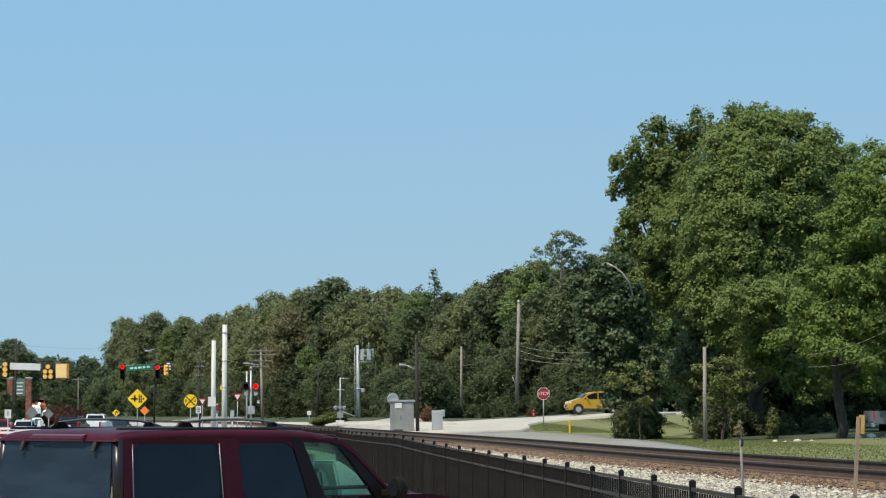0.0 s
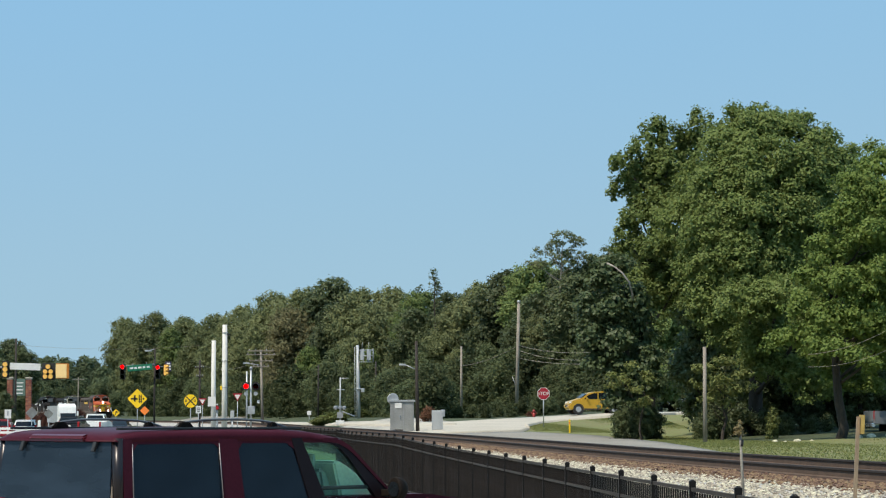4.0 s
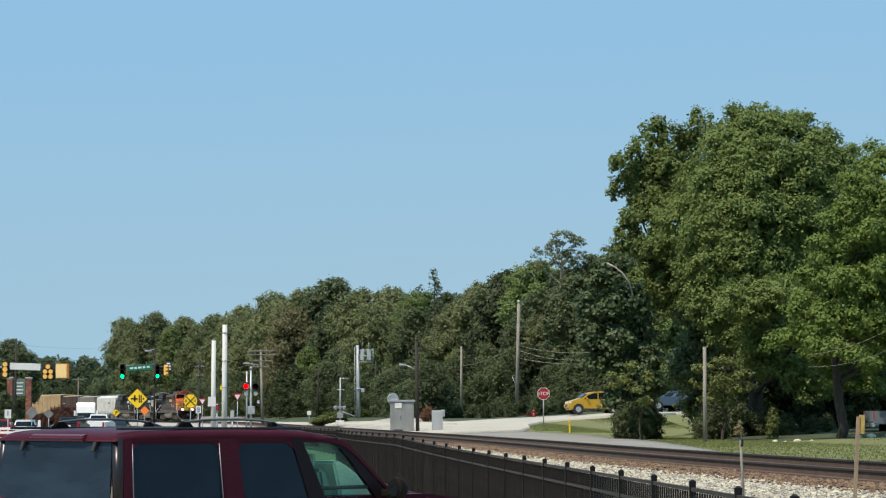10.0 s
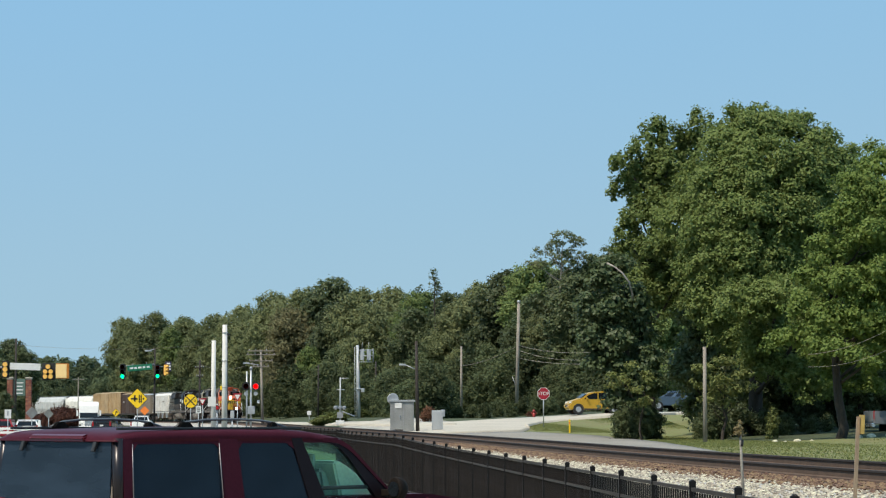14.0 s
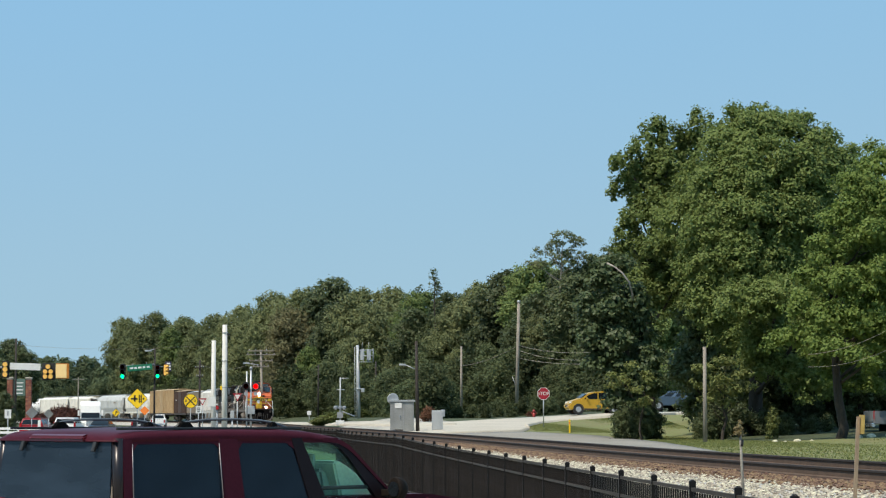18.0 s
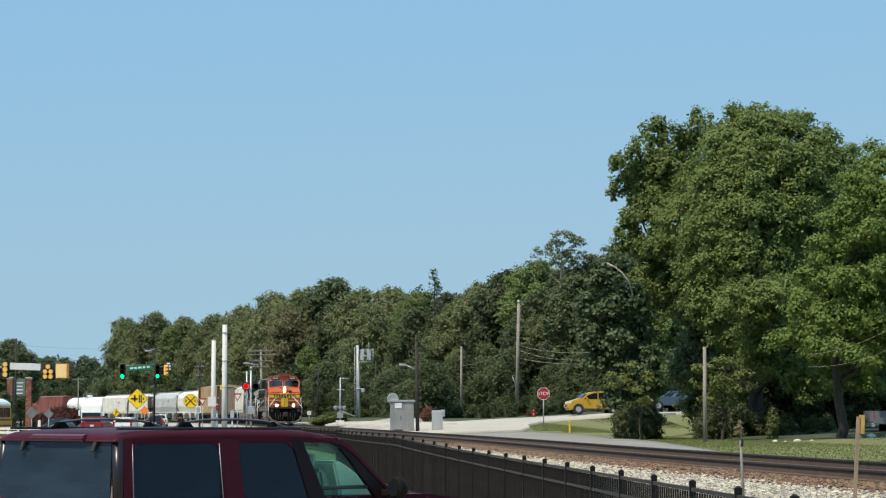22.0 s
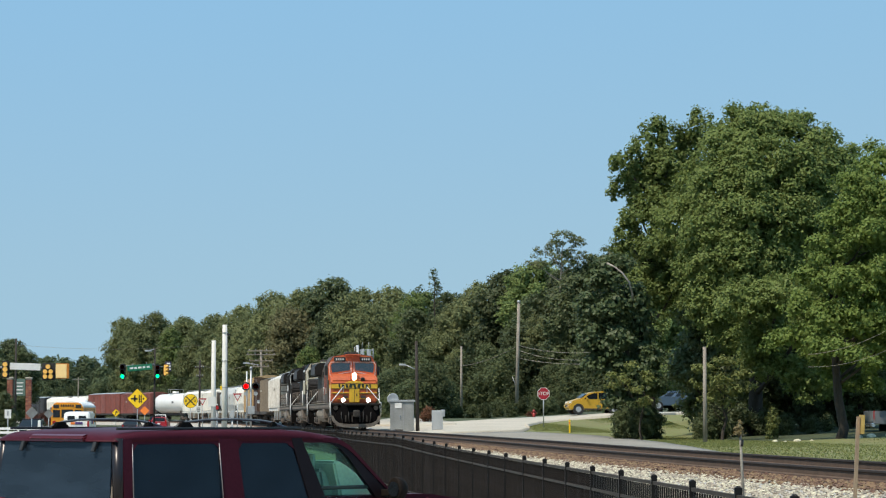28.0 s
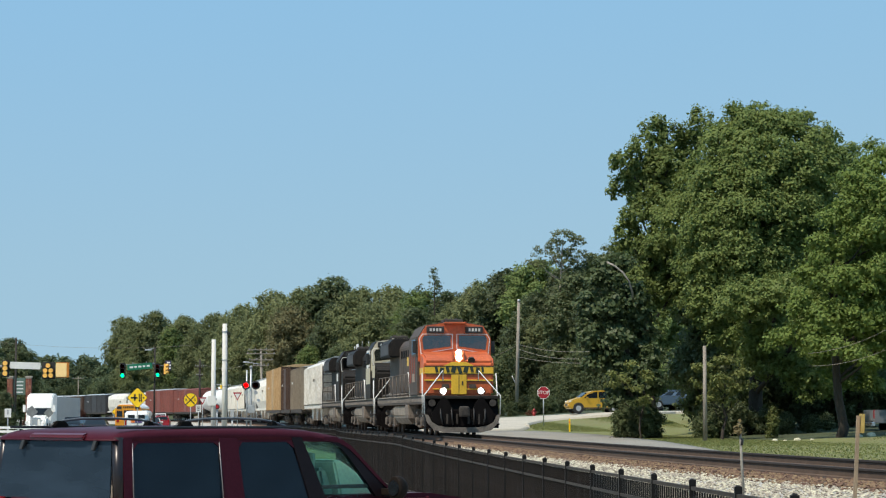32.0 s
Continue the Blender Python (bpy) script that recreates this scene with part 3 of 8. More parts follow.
def grown_tree(seed, x, y, boughs, clump, per, size, leaf, label, name="broadleaf_tree", trunk_r=0.3, flat=0.55, fill=0.25, upright=0.0, gaps=0.10, top=0.72, bark=None, count=16):
    """A tree of its own shape: boughs stand at their places in the world, the trunk at x, y."""
    rng = np.random.default_rng(seed)
    g = ground_z(x, y) - 0.1
    bo = [(a - x, b - y, c - g, rh, rv) for a, b, c, rh, rv in boughs]
    ob = empty(name, pose(x, y, g), label, "tree")
    bm = B()
    hi, lo = max(b[2] + b[4] for b in bo), min(b[2] - b[4] for b in bo)
    limbs(bm, rng, bo, hi * top, trunk_r, max(lo, 1.0), 6.0, count)
    part("trunk", bm, bark or M_BARK, ob, smooth=True)
    me = foliage(rng, bo, clump, per, size, flat, fill, upright, gaps)
    me.materials.append(leaf)
    new("crown", me).parent = ob
    return ob


def plant(src, x, y, s=1.0, rz=0.0, dz=0.0, label="", group="", sz=None):
    ob = copy_thing(src, pose(x, y, ground_z(x, y) - 0.1 + dz, 0, 0, rz))
    ob.scale = (s, s, sz or s)
    if label:
        ob["label"] = label
    if group:
        ob["group"] = group
    return ob


def settle(src, x, y, s=1.0, rz=0.0, dz=0.0, label="", group="", sz=None):
    """Move the first-built tree itself to its place."""
    src.matrix_basis = pose(x, y, ground_z(x, y) - 0.1 + dz, 0, 0, rz)
    src.scale = (s, s, sz or s)
    src["label"] = label
    if group:
        src["group"] = group
    return src


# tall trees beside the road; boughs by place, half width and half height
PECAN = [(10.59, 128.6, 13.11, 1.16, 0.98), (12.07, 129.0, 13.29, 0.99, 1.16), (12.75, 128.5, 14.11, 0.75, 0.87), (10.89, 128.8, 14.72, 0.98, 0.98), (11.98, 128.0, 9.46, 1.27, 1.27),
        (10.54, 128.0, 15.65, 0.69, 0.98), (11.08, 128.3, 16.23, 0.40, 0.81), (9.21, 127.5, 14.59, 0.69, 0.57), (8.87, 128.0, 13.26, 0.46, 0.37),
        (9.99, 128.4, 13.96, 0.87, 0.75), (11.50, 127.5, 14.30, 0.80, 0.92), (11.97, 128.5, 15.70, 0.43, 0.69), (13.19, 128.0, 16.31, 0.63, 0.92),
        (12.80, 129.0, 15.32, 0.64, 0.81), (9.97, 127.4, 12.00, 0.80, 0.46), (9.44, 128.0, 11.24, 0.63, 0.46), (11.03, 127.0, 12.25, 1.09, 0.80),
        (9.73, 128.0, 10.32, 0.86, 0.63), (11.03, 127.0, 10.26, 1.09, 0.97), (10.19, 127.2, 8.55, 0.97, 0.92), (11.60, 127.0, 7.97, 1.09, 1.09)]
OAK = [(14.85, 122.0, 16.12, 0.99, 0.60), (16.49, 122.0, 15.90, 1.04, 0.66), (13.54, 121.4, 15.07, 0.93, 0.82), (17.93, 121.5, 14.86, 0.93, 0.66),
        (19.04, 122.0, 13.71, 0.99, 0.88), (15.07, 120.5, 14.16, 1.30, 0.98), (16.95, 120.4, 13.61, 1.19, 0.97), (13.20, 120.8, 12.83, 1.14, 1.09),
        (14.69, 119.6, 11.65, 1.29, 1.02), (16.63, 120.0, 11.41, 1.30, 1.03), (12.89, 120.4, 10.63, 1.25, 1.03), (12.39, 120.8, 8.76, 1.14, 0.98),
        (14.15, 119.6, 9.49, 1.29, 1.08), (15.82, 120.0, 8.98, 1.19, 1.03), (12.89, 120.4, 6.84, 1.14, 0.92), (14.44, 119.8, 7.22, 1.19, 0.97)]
# the first seven boughs are added to cast shade on the shrubs below
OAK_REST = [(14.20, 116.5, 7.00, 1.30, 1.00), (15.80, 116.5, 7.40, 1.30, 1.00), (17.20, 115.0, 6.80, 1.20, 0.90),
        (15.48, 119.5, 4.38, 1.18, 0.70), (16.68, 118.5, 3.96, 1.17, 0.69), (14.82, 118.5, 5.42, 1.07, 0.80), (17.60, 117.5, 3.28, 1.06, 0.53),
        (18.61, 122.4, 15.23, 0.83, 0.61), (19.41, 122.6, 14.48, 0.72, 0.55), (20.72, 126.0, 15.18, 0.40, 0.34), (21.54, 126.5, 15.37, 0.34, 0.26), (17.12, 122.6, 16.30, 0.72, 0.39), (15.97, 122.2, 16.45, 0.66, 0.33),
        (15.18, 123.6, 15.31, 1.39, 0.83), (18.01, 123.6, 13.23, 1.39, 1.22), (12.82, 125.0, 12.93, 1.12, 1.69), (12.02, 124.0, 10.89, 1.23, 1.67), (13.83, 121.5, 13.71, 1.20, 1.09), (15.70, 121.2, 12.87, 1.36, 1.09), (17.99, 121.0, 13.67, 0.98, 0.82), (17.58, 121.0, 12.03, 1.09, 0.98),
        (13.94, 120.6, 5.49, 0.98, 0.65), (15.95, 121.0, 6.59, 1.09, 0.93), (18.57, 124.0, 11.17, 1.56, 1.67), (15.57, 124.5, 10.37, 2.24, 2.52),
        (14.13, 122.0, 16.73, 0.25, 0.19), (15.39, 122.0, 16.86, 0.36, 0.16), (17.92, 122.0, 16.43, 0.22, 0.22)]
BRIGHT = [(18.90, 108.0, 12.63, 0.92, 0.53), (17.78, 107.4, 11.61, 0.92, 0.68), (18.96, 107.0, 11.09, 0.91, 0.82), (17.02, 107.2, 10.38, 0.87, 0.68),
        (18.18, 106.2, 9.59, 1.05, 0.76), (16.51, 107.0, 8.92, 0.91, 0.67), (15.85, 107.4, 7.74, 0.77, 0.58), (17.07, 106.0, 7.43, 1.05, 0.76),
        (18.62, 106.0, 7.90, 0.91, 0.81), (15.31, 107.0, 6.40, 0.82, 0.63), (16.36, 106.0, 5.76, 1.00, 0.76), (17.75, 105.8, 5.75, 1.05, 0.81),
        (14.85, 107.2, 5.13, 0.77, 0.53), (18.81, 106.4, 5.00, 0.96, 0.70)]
# the first three boughs are added unseen behind the crown to shade the pickup
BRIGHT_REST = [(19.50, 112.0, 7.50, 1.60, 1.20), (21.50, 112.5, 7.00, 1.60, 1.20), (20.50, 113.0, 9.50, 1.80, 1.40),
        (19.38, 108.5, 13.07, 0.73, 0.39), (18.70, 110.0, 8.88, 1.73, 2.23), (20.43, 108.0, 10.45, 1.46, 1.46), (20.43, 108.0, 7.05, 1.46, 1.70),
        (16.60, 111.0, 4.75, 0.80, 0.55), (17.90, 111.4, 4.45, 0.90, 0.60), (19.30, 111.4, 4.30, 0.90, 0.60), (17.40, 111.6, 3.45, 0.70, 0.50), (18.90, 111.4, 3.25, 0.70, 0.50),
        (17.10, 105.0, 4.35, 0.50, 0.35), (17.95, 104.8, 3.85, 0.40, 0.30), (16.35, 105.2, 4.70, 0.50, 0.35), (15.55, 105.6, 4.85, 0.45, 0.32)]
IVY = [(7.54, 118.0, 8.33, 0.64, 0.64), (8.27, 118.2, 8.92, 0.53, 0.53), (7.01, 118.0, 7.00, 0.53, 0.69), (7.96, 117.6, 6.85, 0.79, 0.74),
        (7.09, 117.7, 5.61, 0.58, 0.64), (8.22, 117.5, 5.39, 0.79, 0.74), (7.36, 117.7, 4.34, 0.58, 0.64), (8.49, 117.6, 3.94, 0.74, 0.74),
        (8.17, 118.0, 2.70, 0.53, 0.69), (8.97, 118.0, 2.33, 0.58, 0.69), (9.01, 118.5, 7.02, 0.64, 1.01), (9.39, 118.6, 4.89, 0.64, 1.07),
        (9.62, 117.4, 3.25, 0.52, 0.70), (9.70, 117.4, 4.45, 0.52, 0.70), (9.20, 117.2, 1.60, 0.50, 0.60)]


def between(boughs, reach):
    """Smaller boughs that close the hollows between neighbours, a little further in."""
    out = []
    for a, b in itertools.combinations(boughs, 2):
        if math.dist(a[:3], b[:3]) < reach:
            out.append(((a[0] + b[0]) / 2, (a[1] + b[1]) / 2 - 0.1, (a[2] + b[2]) / 2, 0.40 * (a[3] + b[3]), 0.40 * (a[4] + b[4])))
    return out


def tips(boughs, seed):
    """Narrow upright shoots standing on the boughs."""
    rng = np.random.default_rng(seed)
    return [(x + rng.uniform(-0.6, 0.6) * rh, y + rng.uniform(-0.6, 0.2) * rh, z + rv * rng.uniform(0.55, 0.95), 0.15, rng.uniform(0.36, 0.52)) for x, y, z, rh, rv in boughs]


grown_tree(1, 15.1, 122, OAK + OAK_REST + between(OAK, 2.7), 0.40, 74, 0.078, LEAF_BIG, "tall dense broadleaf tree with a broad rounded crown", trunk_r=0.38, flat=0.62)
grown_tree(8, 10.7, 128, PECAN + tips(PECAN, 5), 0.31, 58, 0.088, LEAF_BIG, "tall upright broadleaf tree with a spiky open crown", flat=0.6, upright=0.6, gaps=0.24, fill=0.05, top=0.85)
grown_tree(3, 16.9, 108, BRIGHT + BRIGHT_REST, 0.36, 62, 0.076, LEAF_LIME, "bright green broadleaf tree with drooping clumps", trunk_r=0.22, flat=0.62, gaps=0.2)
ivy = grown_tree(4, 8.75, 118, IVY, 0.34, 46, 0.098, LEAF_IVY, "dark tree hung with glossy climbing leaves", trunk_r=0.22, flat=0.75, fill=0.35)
back = tree(9, 14.0, 8.5, 2.0, 26, 0.5, 34, 0.12, LEAF_BIG, "broadleaf_tree", 0.3, spires=10)
settle(back, 21.3, 131, 1.0, 0, label="tall broadleaf tree behind the bright green one")
plant(back, 16.9, 132, 0.98, 140, label="tall dense broadleaf tree beside the verge")
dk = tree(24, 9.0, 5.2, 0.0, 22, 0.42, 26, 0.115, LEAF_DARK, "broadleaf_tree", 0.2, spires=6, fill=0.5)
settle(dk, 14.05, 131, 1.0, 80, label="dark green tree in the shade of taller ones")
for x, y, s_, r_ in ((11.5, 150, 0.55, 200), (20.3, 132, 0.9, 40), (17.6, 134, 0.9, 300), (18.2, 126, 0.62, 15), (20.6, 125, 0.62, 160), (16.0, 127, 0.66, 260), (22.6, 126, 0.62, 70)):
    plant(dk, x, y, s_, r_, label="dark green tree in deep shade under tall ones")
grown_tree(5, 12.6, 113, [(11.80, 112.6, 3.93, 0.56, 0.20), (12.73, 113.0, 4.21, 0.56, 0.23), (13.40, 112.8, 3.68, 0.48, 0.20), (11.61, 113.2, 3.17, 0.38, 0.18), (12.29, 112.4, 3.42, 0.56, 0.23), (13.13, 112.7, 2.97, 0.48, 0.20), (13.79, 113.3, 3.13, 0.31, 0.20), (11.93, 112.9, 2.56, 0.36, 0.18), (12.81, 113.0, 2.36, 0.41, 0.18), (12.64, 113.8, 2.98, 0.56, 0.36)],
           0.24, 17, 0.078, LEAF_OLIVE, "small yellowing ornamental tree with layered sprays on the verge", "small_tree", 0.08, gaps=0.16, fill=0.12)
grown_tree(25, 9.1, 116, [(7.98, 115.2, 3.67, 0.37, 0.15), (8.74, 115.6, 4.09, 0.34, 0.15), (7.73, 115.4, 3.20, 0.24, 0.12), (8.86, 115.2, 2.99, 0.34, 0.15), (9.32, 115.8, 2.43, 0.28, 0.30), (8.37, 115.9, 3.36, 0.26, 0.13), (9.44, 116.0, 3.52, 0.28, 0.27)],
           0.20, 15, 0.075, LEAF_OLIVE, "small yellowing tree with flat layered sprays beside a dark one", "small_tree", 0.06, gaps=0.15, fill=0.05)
bush = tree(6, 2.2, 2.6, 0.1, 12, 0.30, 22, 0.085, LEAF_DARK, "shrub", 0.05, fill=0.5)
settle(bush, 17.39, 119, 0.42, 0, label="low green garden shrub under tall trees")
for x, y, s_, r_ in ((16.1, 119, 0.5, 45), (13.9, 121, 0.9, 250), (18.4, 121, 0.4, 20), (15.4, 121, 0.6, 80)):
    plant(bush, x, y, s_, r_, label="low green garden shrub under tall trees", group="garden shrubs")
# these bushes carry the shade at the trees' feet in their leaf colour
shade_bush = tree(26, 2.6, 2.0, 0.1, 14, 0.24, 20, 0.075, LEAF_SHADED, "shrub", 0.05, fill=0.4)
settle(shade_bush, 8.35, 117, 0.66, 5, label="low bush at the foot of a tree, shade in its leaves", group="dark bushes")
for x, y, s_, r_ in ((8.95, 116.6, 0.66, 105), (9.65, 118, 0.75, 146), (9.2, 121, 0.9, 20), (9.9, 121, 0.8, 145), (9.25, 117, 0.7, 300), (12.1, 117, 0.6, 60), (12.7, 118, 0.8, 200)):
    plant(shade_bush, x, y, s_, r_, -0.2, label="low bush at the foot of a tree, shade in its leaves", group="dark bushes")
pale = tree(7, 2.4, 1.3, 0.1, 10, 0.2, 16, 0.08, LEAF_OLIVE, "shrub", 0.04, fill=0.2, upright=0.6)
settle(pale, 14.80, 113, 0.62, 0, label="pale green upright shrub on the verge")

# the wood behind the crossing
WS = dict(flat=0.62, fill=0.30)
wood_a = tree(11, 15.0, 8.5, 0.5, 34, 0.60, 20, 0.155, LEAF_FAR, "woodland_tree", 0.28, spires=10, **WS)
wood_b = tree(12, 15.0, 7.4, 2.2, 32, 0.56, 20, 0.150, LEAF_DARK, "woodland_tree", 0.25, shape=0.7, spires=12, **WS)
wood_c = tree(13, 15.0, 9.0, 2.5, 30, 0.62, 20, 0.157, LEAF_BROWN, "woodland_tree", 0.3, shape=0.5, spires=10, **WS)
wood_d = tree(14, 15.0, 7.8, 0.3, 34, 0.58, 20, 0.155, LEAF_FRESH, "woodland_tree", 0.25, spires=10, **WS)
wood_e = tree(17, 15.0, 8.6, 6.5, 24, 0.56, 20, 0.150, LEAF_FAR, "woodland_tree", 0.25, spires=12, **WS)
wood_f = tree(18, 15.0, 8.0, 6.5, 24, 0.54, 20, 0.150, LEAF_FRESH, "woodland_tree", 0.25, spires=12, **WS)
wood_g = tree(19, 15.0, 8.0, 6.5, 24, 0.54, 20, 0.150, LEAF_DARK, "woodland_tree", 0.25, spires=14, **WS)
young = tree(16, 15.0, 12.0, 0.3, 26, 1.2, 12, 0.30, LEAF_SHADED, "young_tree", 0.25, fill=0.6)
WOOD = [wood_a, wood_b, wood_c, wood_d, wood_e, wood_f, wood_g]
rngw = np.random.default_rng(77)
# skyline of the wood: bearing and height of the crowns' tops
SKY = ((-0.178, 600), (-0.166, 598), (-0.160, 634), (-0.137, 628), (-0.1345, 600), (-0.131, 568), (-0.124, 562), (-0.115, 557), (-0.107, 567), (-0.0975, 558), (-0.0885, 560), (-0.0865, 541), (-0.079, 538),
       (-0.0755, 524), (-0.0665, 519), (-0.0638, 545), (-0.060, 522), (-0.051, 500), (-0.0447, 494), (-0.033, 508), (-0.024, 506), (-0.0164, 519), (-0.009, 509), (-0.004, 520), (0.004, 522), (0.011, 519),
       (0.0155, 497), (0.021, 495), (0.0235, 481), (0.028, 481), (0.0335, 464), (0.043, 468), (0.052, 460), (0.058, 449), (0.066, 436), (0.09, 430), (0.12, 430), (0.18, 440))


def sky_h(u, y):
    py = np.interp(u, [a for a, _ in SKY], [b for _, b in SKY])
    return 1.8 + (736 - py) / 4446 * y


placed = set()
INNER = []


# which trees grow where along the wood, by bearing: 0 grey green, 1 dark, 2 brownish, 3 fresh green
STANDS = ((-0.100, (0, 3, 0, 0)), (-0.084, (0, 3, 2, 0)), (-0.058, (2, 2, 0, 2)), (-0.048, (3, 3, 0, 3)), (-0.030, (1, 1, 0, 1)), (-0.016, (0, 3, 0, 0)), (-0.003, (3, 0, 3, 1)), (0.015, (1, 0, 0, 3)), (0.05, (1, 0, 3, 1)), (1.0, (1, 3, 1, 0)))


def stand_kind(u):
    return next(kinds for top, kinds in STANDS if u < top)[int(rngw.integers(4))]


def wood_tree(k, u, y, hf, rz):
    if hf > 0.955:                 # taller ones further in, bare below
        k = (4, 6, 4, 5)[k]
    src = WOOD[k]
    x = u * y
    h = (sky_h(u, y) * hf - ground_z(x, y))
    if h < 3:
        return
    s = max(h / 15.0, 0.45)
    lab = ("dense woodland tree at the edge of the wood", "dark woodland tree behind the crossing", "open-crowned woodland tree in the sun", "green woodland tree in the sun", "tall woodland tree behind the front row", "tall green woodland tree behind the front row", "tall dark woodland tree behind the front row")[k]
    if k in placed:
        plant(src, x, y, s, rz, label=lab, group="woodland trees")
    else:
        placed.add(k)
        settle(src, x, y, s, rz, label=lab, group="woodland trees")


u = -0.124
while u < 0.085:
    y0 = np.interp(u, (-0.14, -0.10, -0.08, -0.06, 0.0, 0.05, 0.09), (575, 465, 395, 335, 285, 245, 215))
    wood_tree(stand_kind(u), u, y0 + rngw.uniform(-4, 8), rngw.uniform(0.55, 0.82), rngw.uniform(0, 360))
    u += 0.0118
u = -0.1265
while u < 0.10:
    y0 = np.interp(u, (-0.14, -0.10, -0.08, -0.06, 0.0, 0.05, 0.09, 0.17), (605, 490, 418, 356, 305, 262, 235, 200))
    wood_tree(stand_kind(u), u, y0 + rngw.uniform(-4, 8), rngw.uniform(0.965, 1.02), rngw.uniform(0, 360))
    u += 0.0118
u = -0.124
while u < 0.09:
    y0 = np.interp(u, (-0.14, -0.10, -0.08, -0.06, 0.0, 0.05, 0.09), (590, 478, 406, 345, 295, 253, 225))
    wood_tree(stand_kind(u), u, y0 + rngw.uniform(-4, 4), rngw.uniform(0.78, 0.95), rngw.uniform(0, 360))
    u += 0.016
# the inside of the wood: fill trees, its shade put into their leaf colour
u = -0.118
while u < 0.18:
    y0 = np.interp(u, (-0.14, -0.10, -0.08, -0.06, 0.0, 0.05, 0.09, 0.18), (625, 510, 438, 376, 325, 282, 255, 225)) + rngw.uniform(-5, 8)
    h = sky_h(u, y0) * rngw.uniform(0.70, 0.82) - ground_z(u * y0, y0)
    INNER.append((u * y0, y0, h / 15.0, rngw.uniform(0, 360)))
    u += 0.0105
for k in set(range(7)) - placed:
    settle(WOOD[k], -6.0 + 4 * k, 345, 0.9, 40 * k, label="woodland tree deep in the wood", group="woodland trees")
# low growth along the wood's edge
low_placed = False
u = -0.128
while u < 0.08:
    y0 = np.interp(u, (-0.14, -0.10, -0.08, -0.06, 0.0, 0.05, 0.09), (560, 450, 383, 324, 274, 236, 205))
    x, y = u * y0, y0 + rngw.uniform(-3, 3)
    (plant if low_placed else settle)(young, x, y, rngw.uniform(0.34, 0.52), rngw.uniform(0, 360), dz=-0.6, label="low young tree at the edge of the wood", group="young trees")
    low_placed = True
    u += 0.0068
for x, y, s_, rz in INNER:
    plant(young, x, y, s_, rz, label="fill tree deep inside the wood, shade in its leaf colour", group="woodland trees")
# thicket along the railway
y = 196.0
while y < 530:
    k_ = 1.0 if y < 300 else 1.5
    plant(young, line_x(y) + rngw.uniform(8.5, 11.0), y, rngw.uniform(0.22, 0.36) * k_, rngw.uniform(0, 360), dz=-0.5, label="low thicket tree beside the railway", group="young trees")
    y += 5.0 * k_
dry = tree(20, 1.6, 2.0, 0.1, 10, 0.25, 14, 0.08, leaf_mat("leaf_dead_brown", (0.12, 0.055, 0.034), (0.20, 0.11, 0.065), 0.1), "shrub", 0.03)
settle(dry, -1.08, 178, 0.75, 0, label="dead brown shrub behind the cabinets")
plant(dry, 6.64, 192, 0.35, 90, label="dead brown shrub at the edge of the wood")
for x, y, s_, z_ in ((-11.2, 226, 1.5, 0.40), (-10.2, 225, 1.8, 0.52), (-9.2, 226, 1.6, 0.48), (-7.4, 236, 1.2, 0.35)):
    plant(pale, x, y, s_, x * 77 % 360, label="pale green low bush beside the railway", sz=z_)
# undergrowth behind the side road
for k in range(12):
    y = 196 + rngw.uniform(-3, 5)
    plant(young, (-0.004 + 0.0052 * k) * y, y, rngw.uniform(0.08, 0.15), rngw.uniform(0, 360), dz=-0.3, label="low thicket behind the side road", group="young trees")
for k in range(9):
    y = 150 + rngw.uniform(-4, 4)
    plant(young, (0.105 + 0.0095 * k) * y, y, rngw.uniform(0.28, 0.40), rngw.uniform(0, 360), dz=-0.3, label="thicket behind the tall trees, shade in its leaf colour", group="young trees")
# pale edging stones of the garden bed
for k, (x, y, w) in enumerate(((14.0, 106.2, 0.34), (14.4, 106.0, 0.22), (14.95, 106.3, 0.42), (15.6, 106.5, 0.25), (17.7, 107.0, 0.40), (18.2, 107.1, 0.55), (18.9, 107.0, 0.35))):
    bm = B()
    bmesh.ops.create_icosphere(bm, subdivisions=2, radius=1.0)
    for v in bm.verts:
        q = 1 + 0.22 * noise.noise(v.co * 1.7 + Vector((k * 5.1, 0, 0)))
        v.co = (v.co.x * w * 0.36 * q, v.co.y * w * 0.3 * q, v.co.z * w * 0.22 * q)
    st = part("garden_stone", bm, M_STONE)
    st.location = (x, y, ground_z(x, y) + w * 0.10)
    tagged(st, "pale rough edging stone beside the lawn", "stone", "edging stones")
# hazy hillside far off and nearer trees by the brick gateway
far_a = tree(31, 12.0, 9.0, 0.0, 26, 0.95, 9, 0.36, LEAF_HILL, "woodland_tree", 0.25, fill=0.4)
far_first = True
for y, hf in ((545, 0.42), (575, 0.55), (610, 0.70), (650, 0.85), (700, 1.0)):
    u = -0.190
    while u < -0.118:
        uu = u + rngw.uniform(-0.002, 0.002)
        top = 1.8 + (736 - (629 if uu > -0.163 else 633)) / 4446 * y
        x, yy = uu * y, y + rngw.uniform(-8, 8)
        h = max(top * hf * rngw.uniform(0.94, 1.0) - ground_z(x, yy), 4.0)
        put = settle if far_first else plant
        put(far_a, x, yy, h / 12.0, rngw.uniform(0, 360), label="hazy green tree on the far hillside", group="hillside trees", sz=None)
        far_first = False
        u += 0.0058
for u, y, hf in ((-0.181, 300, 0.96), (-0.172, 305, 1.0), (-0.168, 300, 0.92), (-0.19, 310, 1.0)):
    wood_tree(1, u, y, hf, u * 9000 % 360)
